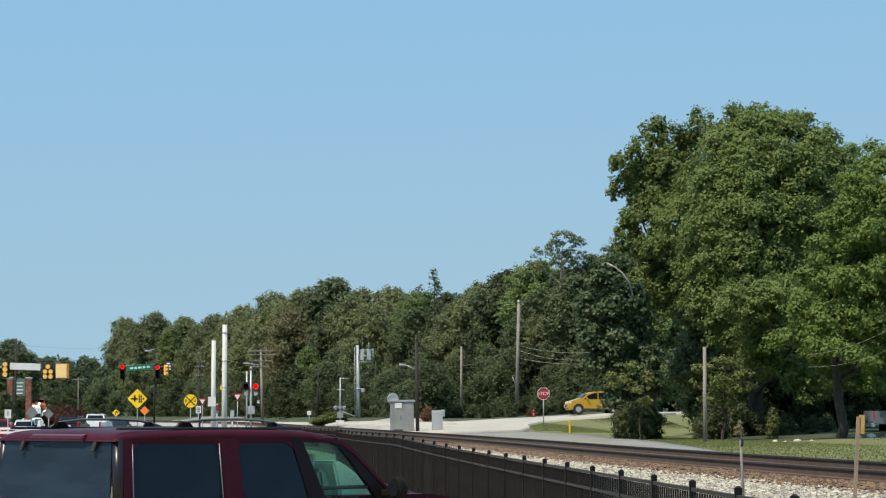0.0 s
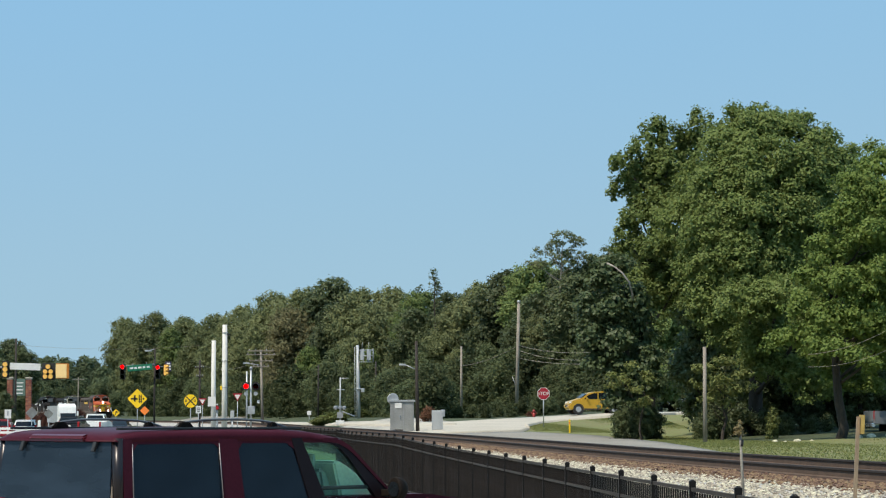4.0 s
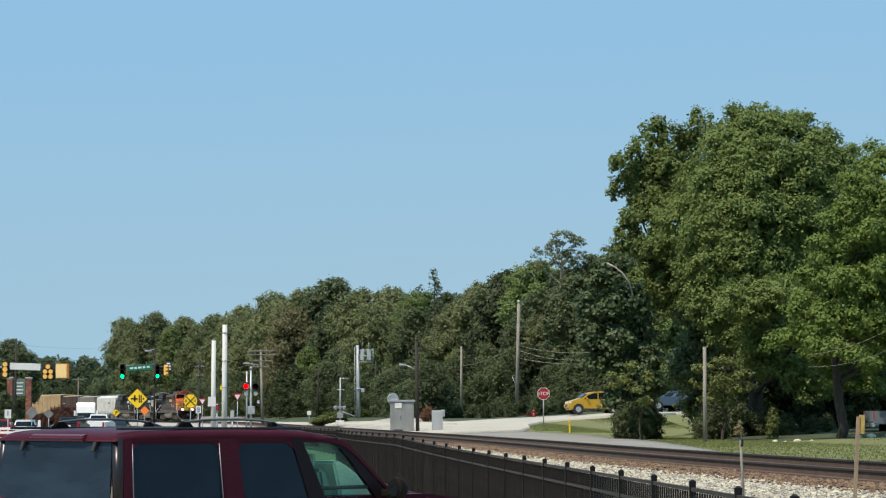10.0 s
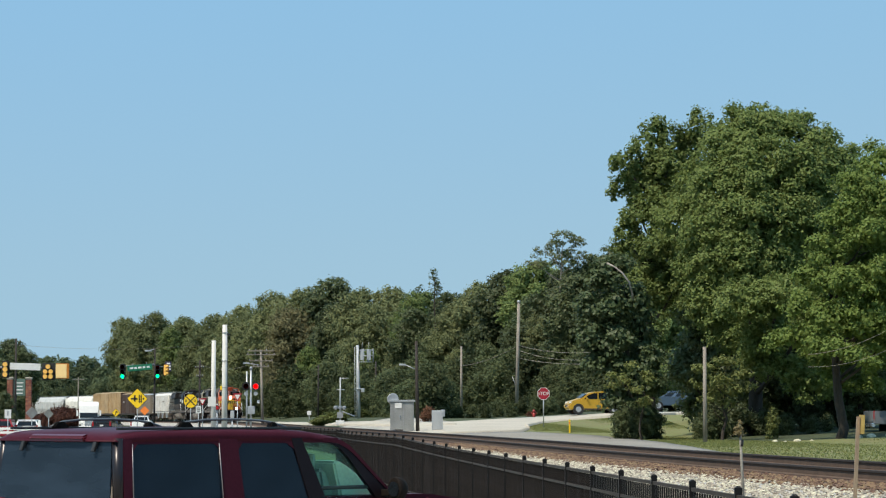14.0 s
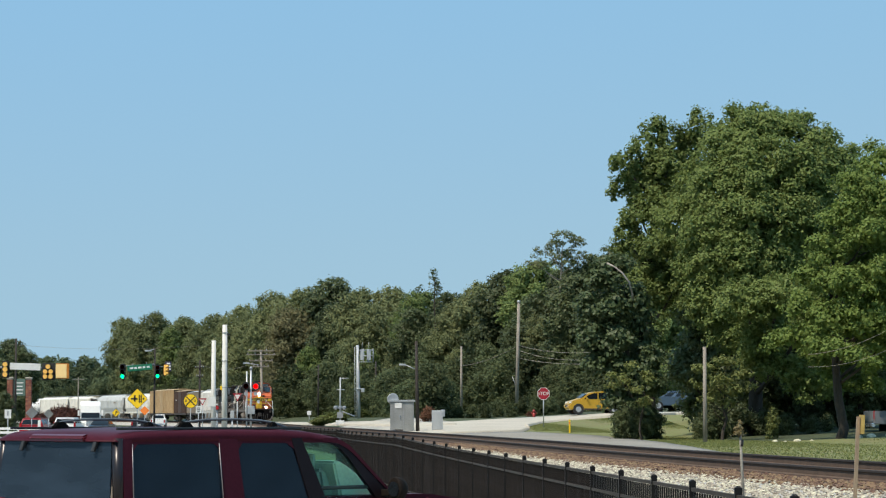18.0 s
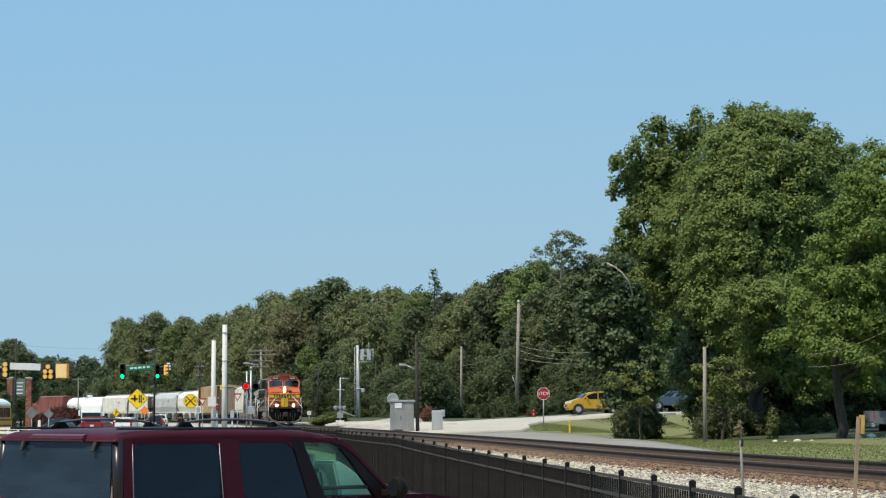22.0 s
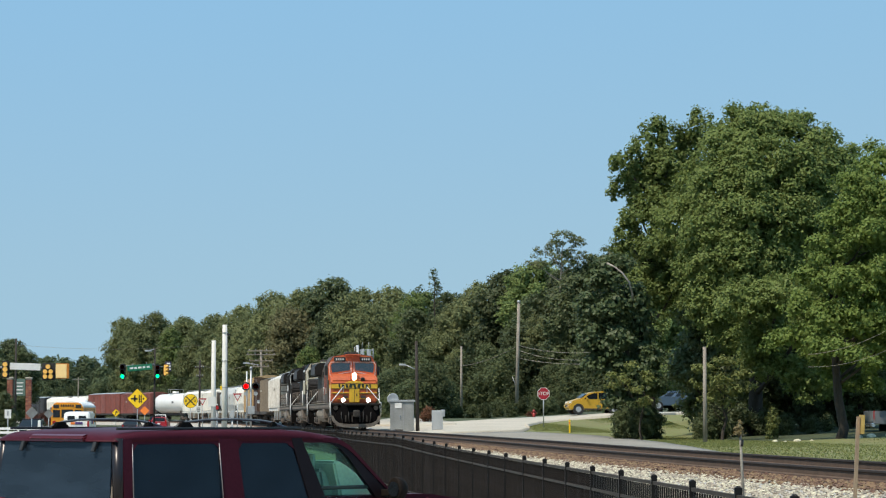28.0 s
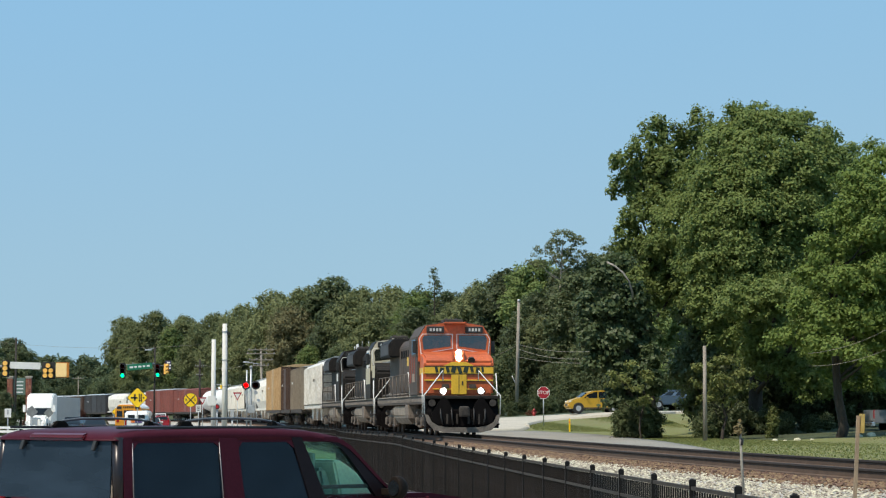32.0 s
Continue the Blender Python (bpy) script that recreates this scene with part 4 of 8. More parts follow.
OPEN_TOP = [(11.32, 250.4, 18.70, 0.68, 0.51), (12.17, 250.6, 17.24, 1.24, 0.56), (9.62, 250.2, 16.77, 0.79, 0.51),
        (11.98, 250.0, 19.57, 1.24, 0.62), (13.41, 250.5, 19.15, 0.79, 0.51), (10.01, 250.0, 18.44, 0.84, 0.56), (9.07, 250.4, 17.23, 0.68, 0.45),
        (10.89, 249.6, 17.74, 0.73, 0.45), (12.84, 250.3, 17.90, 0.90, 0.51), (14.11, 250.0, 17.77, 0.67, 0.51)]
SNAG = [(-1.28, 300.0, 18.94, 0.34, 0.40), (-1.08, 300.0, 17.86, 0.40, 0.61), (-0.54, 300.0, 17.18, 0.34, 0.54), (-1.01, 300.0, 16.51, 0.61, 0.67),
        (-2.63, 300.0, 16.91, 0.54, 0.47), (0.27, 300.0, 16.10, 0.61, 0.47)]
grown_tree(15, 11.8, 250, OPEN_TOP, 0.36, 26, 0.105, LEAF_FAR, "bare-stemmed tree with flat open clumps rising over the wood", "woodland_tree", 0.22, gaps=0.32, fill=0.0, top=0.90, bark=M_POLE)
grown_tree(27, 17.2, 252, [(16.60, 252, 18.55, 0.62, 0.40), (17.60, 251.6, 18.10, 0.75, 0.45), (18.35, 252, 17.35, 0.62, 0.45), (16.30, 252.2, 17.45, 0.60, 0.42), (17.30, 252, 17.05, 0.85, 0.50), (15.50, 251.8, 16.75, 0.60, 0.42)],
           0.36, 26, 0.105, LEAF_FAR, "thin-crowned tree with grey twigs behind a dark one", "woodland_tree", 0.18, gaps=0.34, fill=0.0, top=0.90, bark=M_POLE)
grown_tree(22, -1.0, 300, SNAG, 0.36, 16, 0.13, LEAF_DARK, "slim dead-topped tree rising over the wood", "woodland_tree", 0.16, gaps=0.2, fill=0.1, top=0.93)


# grass blades on the verge and the island
def blades(name, count, spots, seed, hmax=0.055):
    rng = np.random.default_rng(seed)
    vs = np.zeros((count, 3, 3))
    for i in range(count):
        x0, x1, y0, y1 = spots[int(rng.integers(len(spots)))]
        x, y = rng.uniform(x0, x1), rng.uniform(y0, y1)
        z, a, h, w = ground_z(x, y), rng.uniform(0, 3.14), hmax * (0.4 + 0.6 * rng.random()), 0.03 * (0.6 + rng.random())
        vs[i] = ((x - w * math.cos(a), y - w * math.sin(a), z - 0.02), (x + w * math.cos(a), y + w * math.sin(a), z - 0.02), (x + rng.uniform(-0.06, 0.06), y + rng.uniform(-0.06, 0.06), z + h))
    me = bpy.data.meshes.new(name)
    me.from_pydata(vs.reshape(-1, 3).tolist(), [], np.arange(count * 3).reshape(-1, 3).tolist())
    me.materials.append(GRASS_BLADE)
    tagged(new(name, me), "short mown grass on the verge", "grass", kind="stuff")


GRASS_BLADE = leaf_mat("grass_blade", (0.150, 0.180, 0.052), (0.255, 0.255, 0.105), 0.0)
blades("grass", 80000, ((5.4, 8.5, 146, 172), (8.5, 14, 142, 172), (8.5, 14, 142, 172), (8.4, 22, 58, 80), (8.8, 24, 80, 100), (9.0, 15, 98, 116), (9.0, 24, 90, 105), (9.2, 13, 104, 130), (6.8, 11, 142, 170)), 9)

bm = B()
tube(bm, [(8.90, 117.6, 7.00), (8.80, 116.6, 7.45), (8.62, 116.2, 7.97), (8.31, 116.2, 8.39), (7.95, 116.2, 8.68), (7.60, 116.3, 8.86)], 0.042, 8)
limb = part("dead_limb", bm, mat("bleached_wood", (0.34, 0.31, 0.27), 0.9, var=0.2, scale=4), ivy, "pale bare limb curving out of the crown")
limb.matrix_parent_inverse = pose(*ivy.location).inverted()

# ---- black steel fence along the car park ----
FX = (1.4446e-05, -2.43778e-03, 3.57205e-02, 2.22305)
fence = empty("steel_fence", Matrix(), "black powder-coated steel picket fence beside the railway", "fence")


def fence_at(y):
    return float(np.polyval(FX, y)) if y < 98 else line_x(y) - 5.0



def FENCE_TOP(y):
    return 1.185 + 0.0002 * (min(y, 58) - 32) ** 2 + 0.027 - 0.0026 * max(min(y, 98) - 58, 0) - 0.0015 * max(y - 98, 0)


posts = [16.0 + 2.35 * k for k in range(-3, 56)]
cap_me = None
PICKET = {}
n_pick = 0
rest = B()
for k, y in enumerate(posts):
    x, top = fence_at(y), FENCE_TOP(y)
    g = ground_z(x, y)
    p = part("post", bx((0, 0, (top - g) / 2), (0.054, 0.054, top - g)), M_FENCEP, fence)
    p.location = (x, y, g)
    if cap_me is None:
        bm = bx((0, 0, 0.014), (0.056, 0.056, 0.028))
        box(bm, (0, 0, 0.034), (0.044, 0.044, 0.012), taper=0.5)
        c = part("cap", bm, M_FENCEP, p)
        cap_me = c.data
    else:
        c = new("cap", cap_me)
        c.parent = p
    c.location = (0, 0, top - g)
    if k == len(posts) - 1:
        break
    y2 = posts[k + 1]
    x2, top2 = fence_at(y2), FENCE_TOP(y2)
    rz = math.atan2(y2 - y, x2 - x)
    ln = math.hypot(x2 - x, y2 - y)
    foot = g - top + 0.16
    for dz in (-0.040, -0.220, foot):
        r = part("fence_rail", bx((ln / 2, 0, 0), (ln - 0.06, 0.034, 0.030)), M_FENCER, fence)
        r.matrix_basis = Matrix.Translation((x, y, top + dz)) @ Euler((0, -math.atan2(top2 - top, ln), rz)).to_matrix().to_4x4()
    near = y < 27.5
    m = 17 if near else 22
    for i in range(1, m):
        f = i / m
        px_, py_, pz_ = x + (x2 - x) * f, y + (y2 - y) * f, top + (top2 - top) * f
        if y > 15 and n_pick < 290:
            w = 0.0155 if near else 0.02
            if w not in PICKET:
                o = part("picket", bx((0, 0, -0.585), (w, w, 1.05)), M_FENCEP if near else M_PICKET, fence)
                PICKET[w] = o.data
            else:
                o = new("picket", PICKET[w])
                o.parent = fence
            tall = (top - g - 0.13) / 1.05
            o.location = (px_, py_, pz_ - 0.06 + 0.06 * tall)
            o.scale = (1, 1, tall)
            o.rotation_euler = (0, 0, rz)
            n_pick += 1
        else:
            tall = top - g - 0.13
            box(rest, (px_, py_, pz_ - 0.06 - tall / 2), (0.02, 0.02, tall), rz=rz)
tagged(part("close_picketing", rest, M_PICKET, fence), kind="stuff")

# ---- the freight train; each vehicle's own space: x ahead, z up from the rail top ----
M_BNO = mat("orange_enamel", (0.50, 0.108, 0.030), 0.5, var=0.15, scale=1.2, fine=9, col2=(0.34, 0.072, 0.026))
M_BNY = mat("yellow_enamel", (0.70, 0.42, 0.03), 0.4, var=0.12, scale=1.5)
M_BNG = mat("dark_green_enamel", (0.02, 0.035, 0.02), 0.45, var=0.2, scale=2)
M_NSB = mat("black_enamel_dusty", (0.010, 0.009, 0.009), 0.6, var=0.3, scale=1.0, col2=(0.030, 0.025, 0.02), spec=0.15, stretch=(1, 1, 0.4))
M_CREAM = mat("cream_enamel", (0.47, 0.43, 0.32), 0.55, var=0.1, scale=1.5)
M_GREYW = mat("dirty_white_steel", (0.72, 0.71, 0.67), 0.6, var=0.08, scale=0.7, col2=(0.42, 0.39, 0.34))
M_PALE = mat("pale_grey_steel", (0.54, 0.55, 0.53), 0.55, var=0.1, scale=0.7, col2=(0.36, 0.36, 0.34))
M_CREAMH = mat("cream_white_steel", (0.78, 0.76, 0.69), 0.6, var=0.08, scale=0.8, col2=(0.56, 0.53, 0.46))
M_TAUPE = mat("taupe_steel", (0.24, 0.20, 0.15), 0.65, var=0.15, scale=0.8)
M_BROWN = mat("brown_steel", (0.070, 0.038, 0.025), 0.7, var=0.2, scale=0.8)
M_TAN = mat("tan_steel", (0.47, 0.34, 0.19), 0.6, var=0.12, scale=0.8, col2=(0.30, 0.19, 0.08))
M_OXIDE = mat("red_oxide_steel", (0.27, 0.078, 0.058), 0.65, var=0.2, scale=0.8, col2=(0.14, 0.05, 0.04))
M_TANK = mat("white_tank_steel", (0.80, 0.79, 0.76), 0.45, var=0.05, scale=0.8)
M_DARKCAR = mat("dark_grey_steel", (0.05, 0.05, 0.055), 0.6, var=0.25, scale=0.8)
M_PLOW = mat("dusty_plough_steel", (0.17, 0.148, 0.125), 0.85, var=0.25, scale=2)
M_HEAD = glow("engine_headlight", (1.0, 0.96, 0.88), 30)
M_WING = mat("sooty_black", (0.006, 0.005, 0.005), 0.8, var=0.3, scale=3, spec=0.1)
M_HOODB = mat("grimy_brown_hood", (0.066, 0.046, 0.034), 0.7, var=0.3, scale=0.9, fine=9, col2=(0.035, 0.026, 0.02), stretch=(1, 1, 0.4))
M_STRIPE = mat("faded_orange_stripe", (0.24, 0.062, 0.036), 0.7, var=0.25, scale=2)
TRAIN = []


def bogie(parent, x, wheels, span, r=0.5):
    """A truck: side frames, axles and wheels."""
    bm = B()
    for y in (-1.05, 1.05):
        prism(bm, [(x - span / 2 - 0.5, r + 0.1), (x - span / 2 - 0.45, r - 0.15), (x - span / 4, r - 0.25), (x, r - 0.1), (x + span / 4, r - 0.25), (x + span / 2 + 0.45, r - 0.15), (x + span / 2 + 0.5, r + 0.1), (x + span * 0.2, r + 0.35), (x - span * 0.2, r + 0.35)], y - 0.07, y + 0.07, "y")
    box(bm, (x, 0, r + 0.1), (0.5, 2.0, 0.3))
    t = part("truck_frame", bm, M_DUST, parent)
    for y in (-1, 1):
        for i in range(wheels):
            wx = x - span / 2 + span * i / (wheels - 1)
            part("journal_box", bx((wx, y * 1.15, r + 0.02), (0.34, 0.12, 0.36), 0.04), M_DUST, t)
            if i < wheels - 1:
                gx = wx + span / (wheels - 1) / 2
                part("spring", rd((gx, y * 1.13, r - 0.12), (gx, y * 1.13, r + 0.22), 0.13, n=10), M_GRIME, t)
                if wheels > 2:
                    part("brake_cylinder", rd((gx - 0.2, y * 1.16, r + 0.42), (gx + 0.25, y * 1.16, r + 0.42), 0.13, n=10), M_DUST, t)
    for i in range(wheels):
        wx = x - span / 2 + span * i / (wheels - 1)
        bm = B()
        for y in (-0.76, 0.76):
            rod(bm, (wx, y - 0.06, r), (wx, y + 0.06, r), r, n=18)
        rod(bm, (wx, -0.76, r), (wx, 0.76, r), 0.08, n=8)
        part("wheelset", bm, M_GRIME, t)


def engine(front_colour, cab_colour, hood_colour, band, L=22.3, lead=False, panel=None, nose_colour=None):
    """A six-axle freight engine with a wide nose."""
    ob = empty("locomotive", Matrix(), "", "locomotive", "engines of the train")
    h = L / 2
    part("underframe", bx((0, 0, 1.42), (L - 1.2, 2.9, 0.34), 0.03), M_NSB if not lead else M_HOODB, ob)
    part("fuel_tank", pr([(-1.42, 1.2), (-1.40, 0.75), (-1.15, 0.42), (1.15, 0.42), (1.40, 0.75), (1.42, 1.2)], -3.0, 3.0, "x", 0.06), M_TANKD, ob, "dusty pale fuel tank")
    for s in (-1, 1):
        part("battery_box", bx((h - 7.6, s * 1.25, 0.95), (1.4, 0.45, 0.6), 0.04), M_DUST, ob)
        part("air_tank", rd((-4.6, s * 1.15, 0.95), (-3.4, s * 1.15, 0.95), 0.22, n=12), M_DUST, ob)
    for x in (-h + 4.2, h - 4.4):
        bogie(ob, x, 3, 4.0, 0.52)
    # nose: full width, sloping forward from the windscreens
    bm = B()
    prism(bm, [(h - 2.9, 1.6), (h - 1.25, 1.6), (h - 1.18, 2.95), (h - 1.5, 3.22), (h - 2.9, 3.45)], -1.42, 1.42, "y", bev=0.10)
    nz = part("nose", bm, nose_colour or front_colour, ob)
    if band:
        part("nose_stripe", bx((h - 1.20, 0, 2.62), (0.06, 2.80, 0.27), 0.01), band, nz, "broad yellow nose band")
        part("nose_stripe", bx((h - 1.218, 0, 2.22), (0.06, 2.80, 0.055), 0.01), band, nz)
        part("nose_stripe", bx((h - 1.225, 0, 1.86), (0.06, 2.10, 0.05), 0.01), band, nz)
        part("nose_line", bx((h - 1.203, 0, 2.468), (0.07, 2.80, 0.03)), M_BNG, nz)
        part("nose_line", bx((h - 1.197, 0, 2.772), (0.07, 2.80, 0.03)), M_BNG, nz)
        part("nose_line", bx((h - 1.218, 0, 2.18), (0.07, 2.80, 0.02)), M_BNG, nz)
        part("nose_crest", pr([(-0.62, 2.80), (0.62, 2.80), (0.30, 2.95), (-0.30, 2.95)], h - 1.24, h - 1.165, "x"), band, nz, "yellow crest over the band")
        part("nose_door", bx((h - 1.19, 0.0, 2.05), (0.05, 0.62, 0.80), 0.015), band, nz, "yellow nose door")
        part("door_seam", bx((h - 1.166, 0.0, 2.05), (0.012, 0.03, 0.74)), M_HOODB, nz)
        part("door_latch", bx((h - 1.158, 0.14, 2.10), (0.03, 0.05, 0.16), 0.006), M_BLACKP, nz)
        part("air_vent", bx((h - 1.19, -0.55, 1.98), (0.03, 0.30, 0.16), 0.006), M_HOODB, nz)
        part("air_vent", bx((h - 1.19, 0.55, 1.98), (0.03, 0.30, 0.16), 0.006), M_HOODB, nz)
        for i, (y, w, hh, tilt) in enumerate(((-0.92, 0.10, 0.26, 12), (-0.70, 0.16, 0.20, -10), (-0.46, 0.12, 0.24, 14), (-0.22, 0.18, 0.27, -16), (0.03, 0.15, 0.30, 18), (0.28, 0.17, 0.26, -14), (0.52, 0.12, 0.24, 12), (0.76, 0.15, 0.22, -10), (0.96, 0.08, 0.24, 8))):
            b = part("nose_bar", bx((0, 0, 0), (0.02, w, hh)), M_BNG, nz)
            b.matrix_basis = pose(h - 1.163, y, 2.63 + (0.03, -0.01, 0.02)[i % 3], tilt, 0, 0)
        for s in (-1, 1):
            part("side_stripe", bx((h - 2.1, s * 1.425, 2.6), (1.6, 0.02, 0.26)), band, nz)
        part("porthole", rd((h - 1.36, 0.52, 3.05), (h - 1.24, 0.52, 3.0), 0.14, n=16), M_BLACKP, nz)
    else:
        part("nose_door", bx((h - 1.185, 0.0, 2.15), (0.05, 0.56, 1.0), 0.015), front_colour, nz)
    # cab
    cab = part("cab", pr([(-1.52, 1.6), (1.52, 1.6), (1.52, 3.98), (1.20, 4.50), (0.5, 4.62), (-0.5, 4.62), (-1.20, 4.50), (-1.52, 3.98)], h - (6.3 if lead else 5.4), h - 2.75, "x", 0.05), cab_colour, ob)
    part("cab_face", pr([(-1.50, 3.0), (1.50, 3.0), (1.50, 3.96), (1.18, 4.47), (0.45, 4.58), (-0.45, 4.58), (-1.18, 4.47), (-1.50, 3.96)], h - 2.75, h - 2.66, "x", 0.02), front_colour, cab)
    for s in (-1, 1):
        fr = part("window_frame", pr([(s * 0.07, 3.52), (s * 1.40, 3.30), (s * 1.46, 3.93), (s * 1.34, 4.14), (s * 0.07, 4.14)], h - 2.66, h - 2.645, "x"), M_SIGNW, cab, "thin pale window surround")
        part("window_surround", pr([(s * 0.11, 3.55), (s * 1.37, 3.345), (s * 1.43, 3.93), (s * 1.32, 4.11), (s * 0.11, 4.11)], h - 2.645, h - 2.635, "x"), front_colour, fr)
        part("windscreen", pr([(s * 0.16, 3.62), (s * 1.28, 3.48), (s * 1.34, 3.92), (s * 1.25, 4.07), (s * 0.16, 4.07)], h - 2.635, h - 2.62, "x"), M_WSGLASS, cab, "dark cab windscreen")
        nb = part("number_board", bx((h - 2.60, s * 0.80, 4.30), (0.16, 0.72, 0.27), 0.03), M_BLACKP, cab)
        for q in range(4):
            part("number_bar", bx((h - 2.512, s * 0.80 - 0.2 + q * 0.133, 4.30), (0.01, 0.08, 0.12)), M_PALE, nb)
        sw = part("cab_side_window", bx((h - 3.9, s * 1.545, 3.62), (1.5, 0.03, 0.62), 0.01), M_BGLASS, cab)
        part("cab_window_frame", bx((h - 3.9, s * 1.525, 3.62), (1.72, 0.03, 0.82), 0.01), M_SIGNW if panel else cab_colour, sw)
        if lead:
            for q in range(3):
                part("cab_stripe", bx((h - 3.9 - q * 0.85, s * 1.527, 2.75), (0.36, 0.02, 1.05 + 0.1 * q)), M_STRIPE, cab, "faded orange upright stripe")
        if panel:
            part("cab_side_panel", bx((h - 4.0, s * 1.525, 2.75), (2.3, 0.03, 0.8), 0.01), panel, cab)
            part("nose_side_panel", bx((h - 2.05, s * 1.425, 2.95), (1.45, 0.02, 0.62)), panel, cab)
        part("wind_deflector", bx((h - 3.0, s * 1.62, 3.6), (0.05, 0.16, 0.5), 0.01), M_BLACKP, cab)
    part("roof_visor", bx((h - 2.55, 0, 4.58), (0.45, 0.9, 0.07), 0.02), front_colour, cab)
    part("roof_dome", bx((h - 3.6, 0, 4.68), (1.1, 0.8, 0.16), 0.05), M_GRIME, cab)
    # headlight and ditch lights
    hl = part("headlight_housing", bx((h - 1.40, 0, 3.20), (0.34, 0.52, 0.38), 0.06), nose_colour or front_colour, nz)
    for z in (3.12, 3.32):
        part("headlight", rd((h - 1.235, 0, z), (h - 1.20, 0, z), 0.12, n=16), M_HEAD if lead else M_PALE, hl, "glowing headlight" if lead else "unlit headlight")
    part("platform", bx((h - 0.75, 0, 1.52), (1.5, 3.0, 0.12), 0.02), M_NSB, ob)
    for y in (-0.76, 0.76):
        d = part("ditch_light_housing", rd((h - 0.45, y, 1.78), (h - 0.16, y, 1.78), 0.13, 0.16, 14), M_BLACKP, ob)
        part("ditch_light", rd((h - 0.16, y, 1.78), (h - 0.13, y, 1.78), 0.115, n=16), M_HEAD if lead else M_PALE, d, "glowing ditch light" if lead else "unlit ditch light")
    # pilot with arched recesses, curved plough, coupler, steps
    part("pilot", pr([(h - 0.75, 0.30), (h - 0.05, 0.30), (h - 0.12, 0.95), (h - 0.35, 1.5), (h - 0.75, 1.5)], -1.46, 1.46, "y"), M_WING, ob)
    for s in (-1, 1):
        part("draft_wing", pr([(s * 0.24, 0.42), (s * 1.22, 0.42), (s * 1.26, 0.85), (s * 1.02, 1.25), (s * 0.78, 1.56), (s * 0.56, 1.40), (s * 0.36, 0.95)], h - 0.1, h + 0.06, "x", 0.03), M_WING, ob)
        part("pilot_step", bx((h - 0.25, s * 1.25, 0.62), (0.4, 0.4, 0.05)), M_DUST, ob)
        part("marker_fitting", rd((h - 0.1, s * 1.22, 1.3), (h + 0.02, s * 1.22, 1.3), 0.14, n=12), M_GRIME, ob)
    rim = [(-1.52, 0.85), (-1.42, 0.50), (-1.15, 0.22), (-0.70, 0.12), (0.70, 0.12), (1.15, 0.22), (1.42, 0.50), (1.52, 0.85), (1.38, 0.82), (1.24, 0.54), (1.00, 0.40), (0.62, 0.33), (-0.62, 0.33), (-1.00, 0.40), (-1.24, 0.54), (-1.38, 0.82)]
    part("plough", pr(rim, h - 0.02, h + 0.10, "x"), M_PLOW if lead else M_WING, ob, "dusty curved plough rim" if lead else "")
    part("plough_blade", pr([(-1.40, 0.82), (-1.26, 0.53), (-1.00, 0.38), (1.00, 0.38), (1.26, 0.53), (1.40, 0.82), (0.9, 1.0), (-0.9, 1.0)], h - 0.10, h - 0.01, "x"), M_WING, ob)
    for y in (-0.62, -0.22, 0.24, 0.66):
        part("plough_bracket", bx((h + 0.03, y, 0.66), (0.10, 0.07, 0.40), 0.01), M_GRIME, ob)
    bm = bx((h + 0.25, 0, 0.95), (0.7, 0.28, 0.3), 0.06)
    box(bm, (h + 0.55, 0, 0.95), (0.28, 0.4, 0.42), 0.08)
    part("coupler", bm, M_GRIME, ob)
    for y in (-0.9, -0.45, 0.45, 0.9):
        bm = B()
        tube(bm, [(h + 0.02, y, 1.1), (h + 0.16, y * 0.98, 0.72), (h + 0.12, y * 0.9, 0.42)], 0.03, 6)
        part("air_hose", bm, M_BLACKP, ob)
    for s in (-1, 1):
        st = part("step_well", bx((h - 0.62, s * 1.32, 0.85), (0.5, 0.42, 0.06)), M_GRIME, ob)
        part("step", bx((h - 0.55, s * 1.32, 0.45), (0.5, 0.42, 0.05)), M_GRIME, st)
        bm = B()
        tube(bm, [(h - 0.10, s * 1.52, 0.85), (h - 0.08, s * 1.54, 1.6), (h - 0.45, s * 1.0, 2.25), (h - 0.60, s * 0.72, 2.60), (h - 0.60, s * 0.72, 2.2)], 0.024, 6)
        part("front_handrail", bm, M_SIGNW, ob)
        bm = B()
        tube(bm, [(h - 0.95, s * 1.50, 0.75), (h - 0.90, s * 1.52, 1.6), (h - 1.15, s * 1.50, 2.5)], 0.024, 6)
        part("step_handrail", bm, M_SIGNW, ob)
        bm = B()
        tube(bm, [(h - 5.9, s * 1.50, 1.6), (h - 6.4, s * 1.50, 2.6), (h - 6.9, s * 1.50, 2.6)], 0.03, 6)
        part("cab_stair_rail", bm, M_SIGNW, ob, "white stair rail")
        bm = B()
        n = 8
        for i in range(n + 1):
            x = -h + 1.5 + (L - 8.5) * i / n
            rod(bm, (x, s * 1.47, 1.55), (x, s * 1.47, 2.55), 0.018, n=6)
        rod(bm, (-h + 1.5, s * 1.47, 2.55), (h - 7.0, s * 1.47, 2.55), 0.018, n=6)
        part("side_handrail", bm, M_DUST, ob)
        part("sill_stripe", bx((0, s * 1.455, 1.42), (L - 1.4, 0.02, 0.14)), M_DUST, ob)
    # long hood
    hood = part("hood", pr([(-0.92, 1.6), (0.92, 1.6), (0.92, 3.9), (0.72, 4.2), (-0.72, 4.2), (-0.92, 3.9)], -h + 1.3, h - 5.4, "x", 0.04), hood_colour, ob)
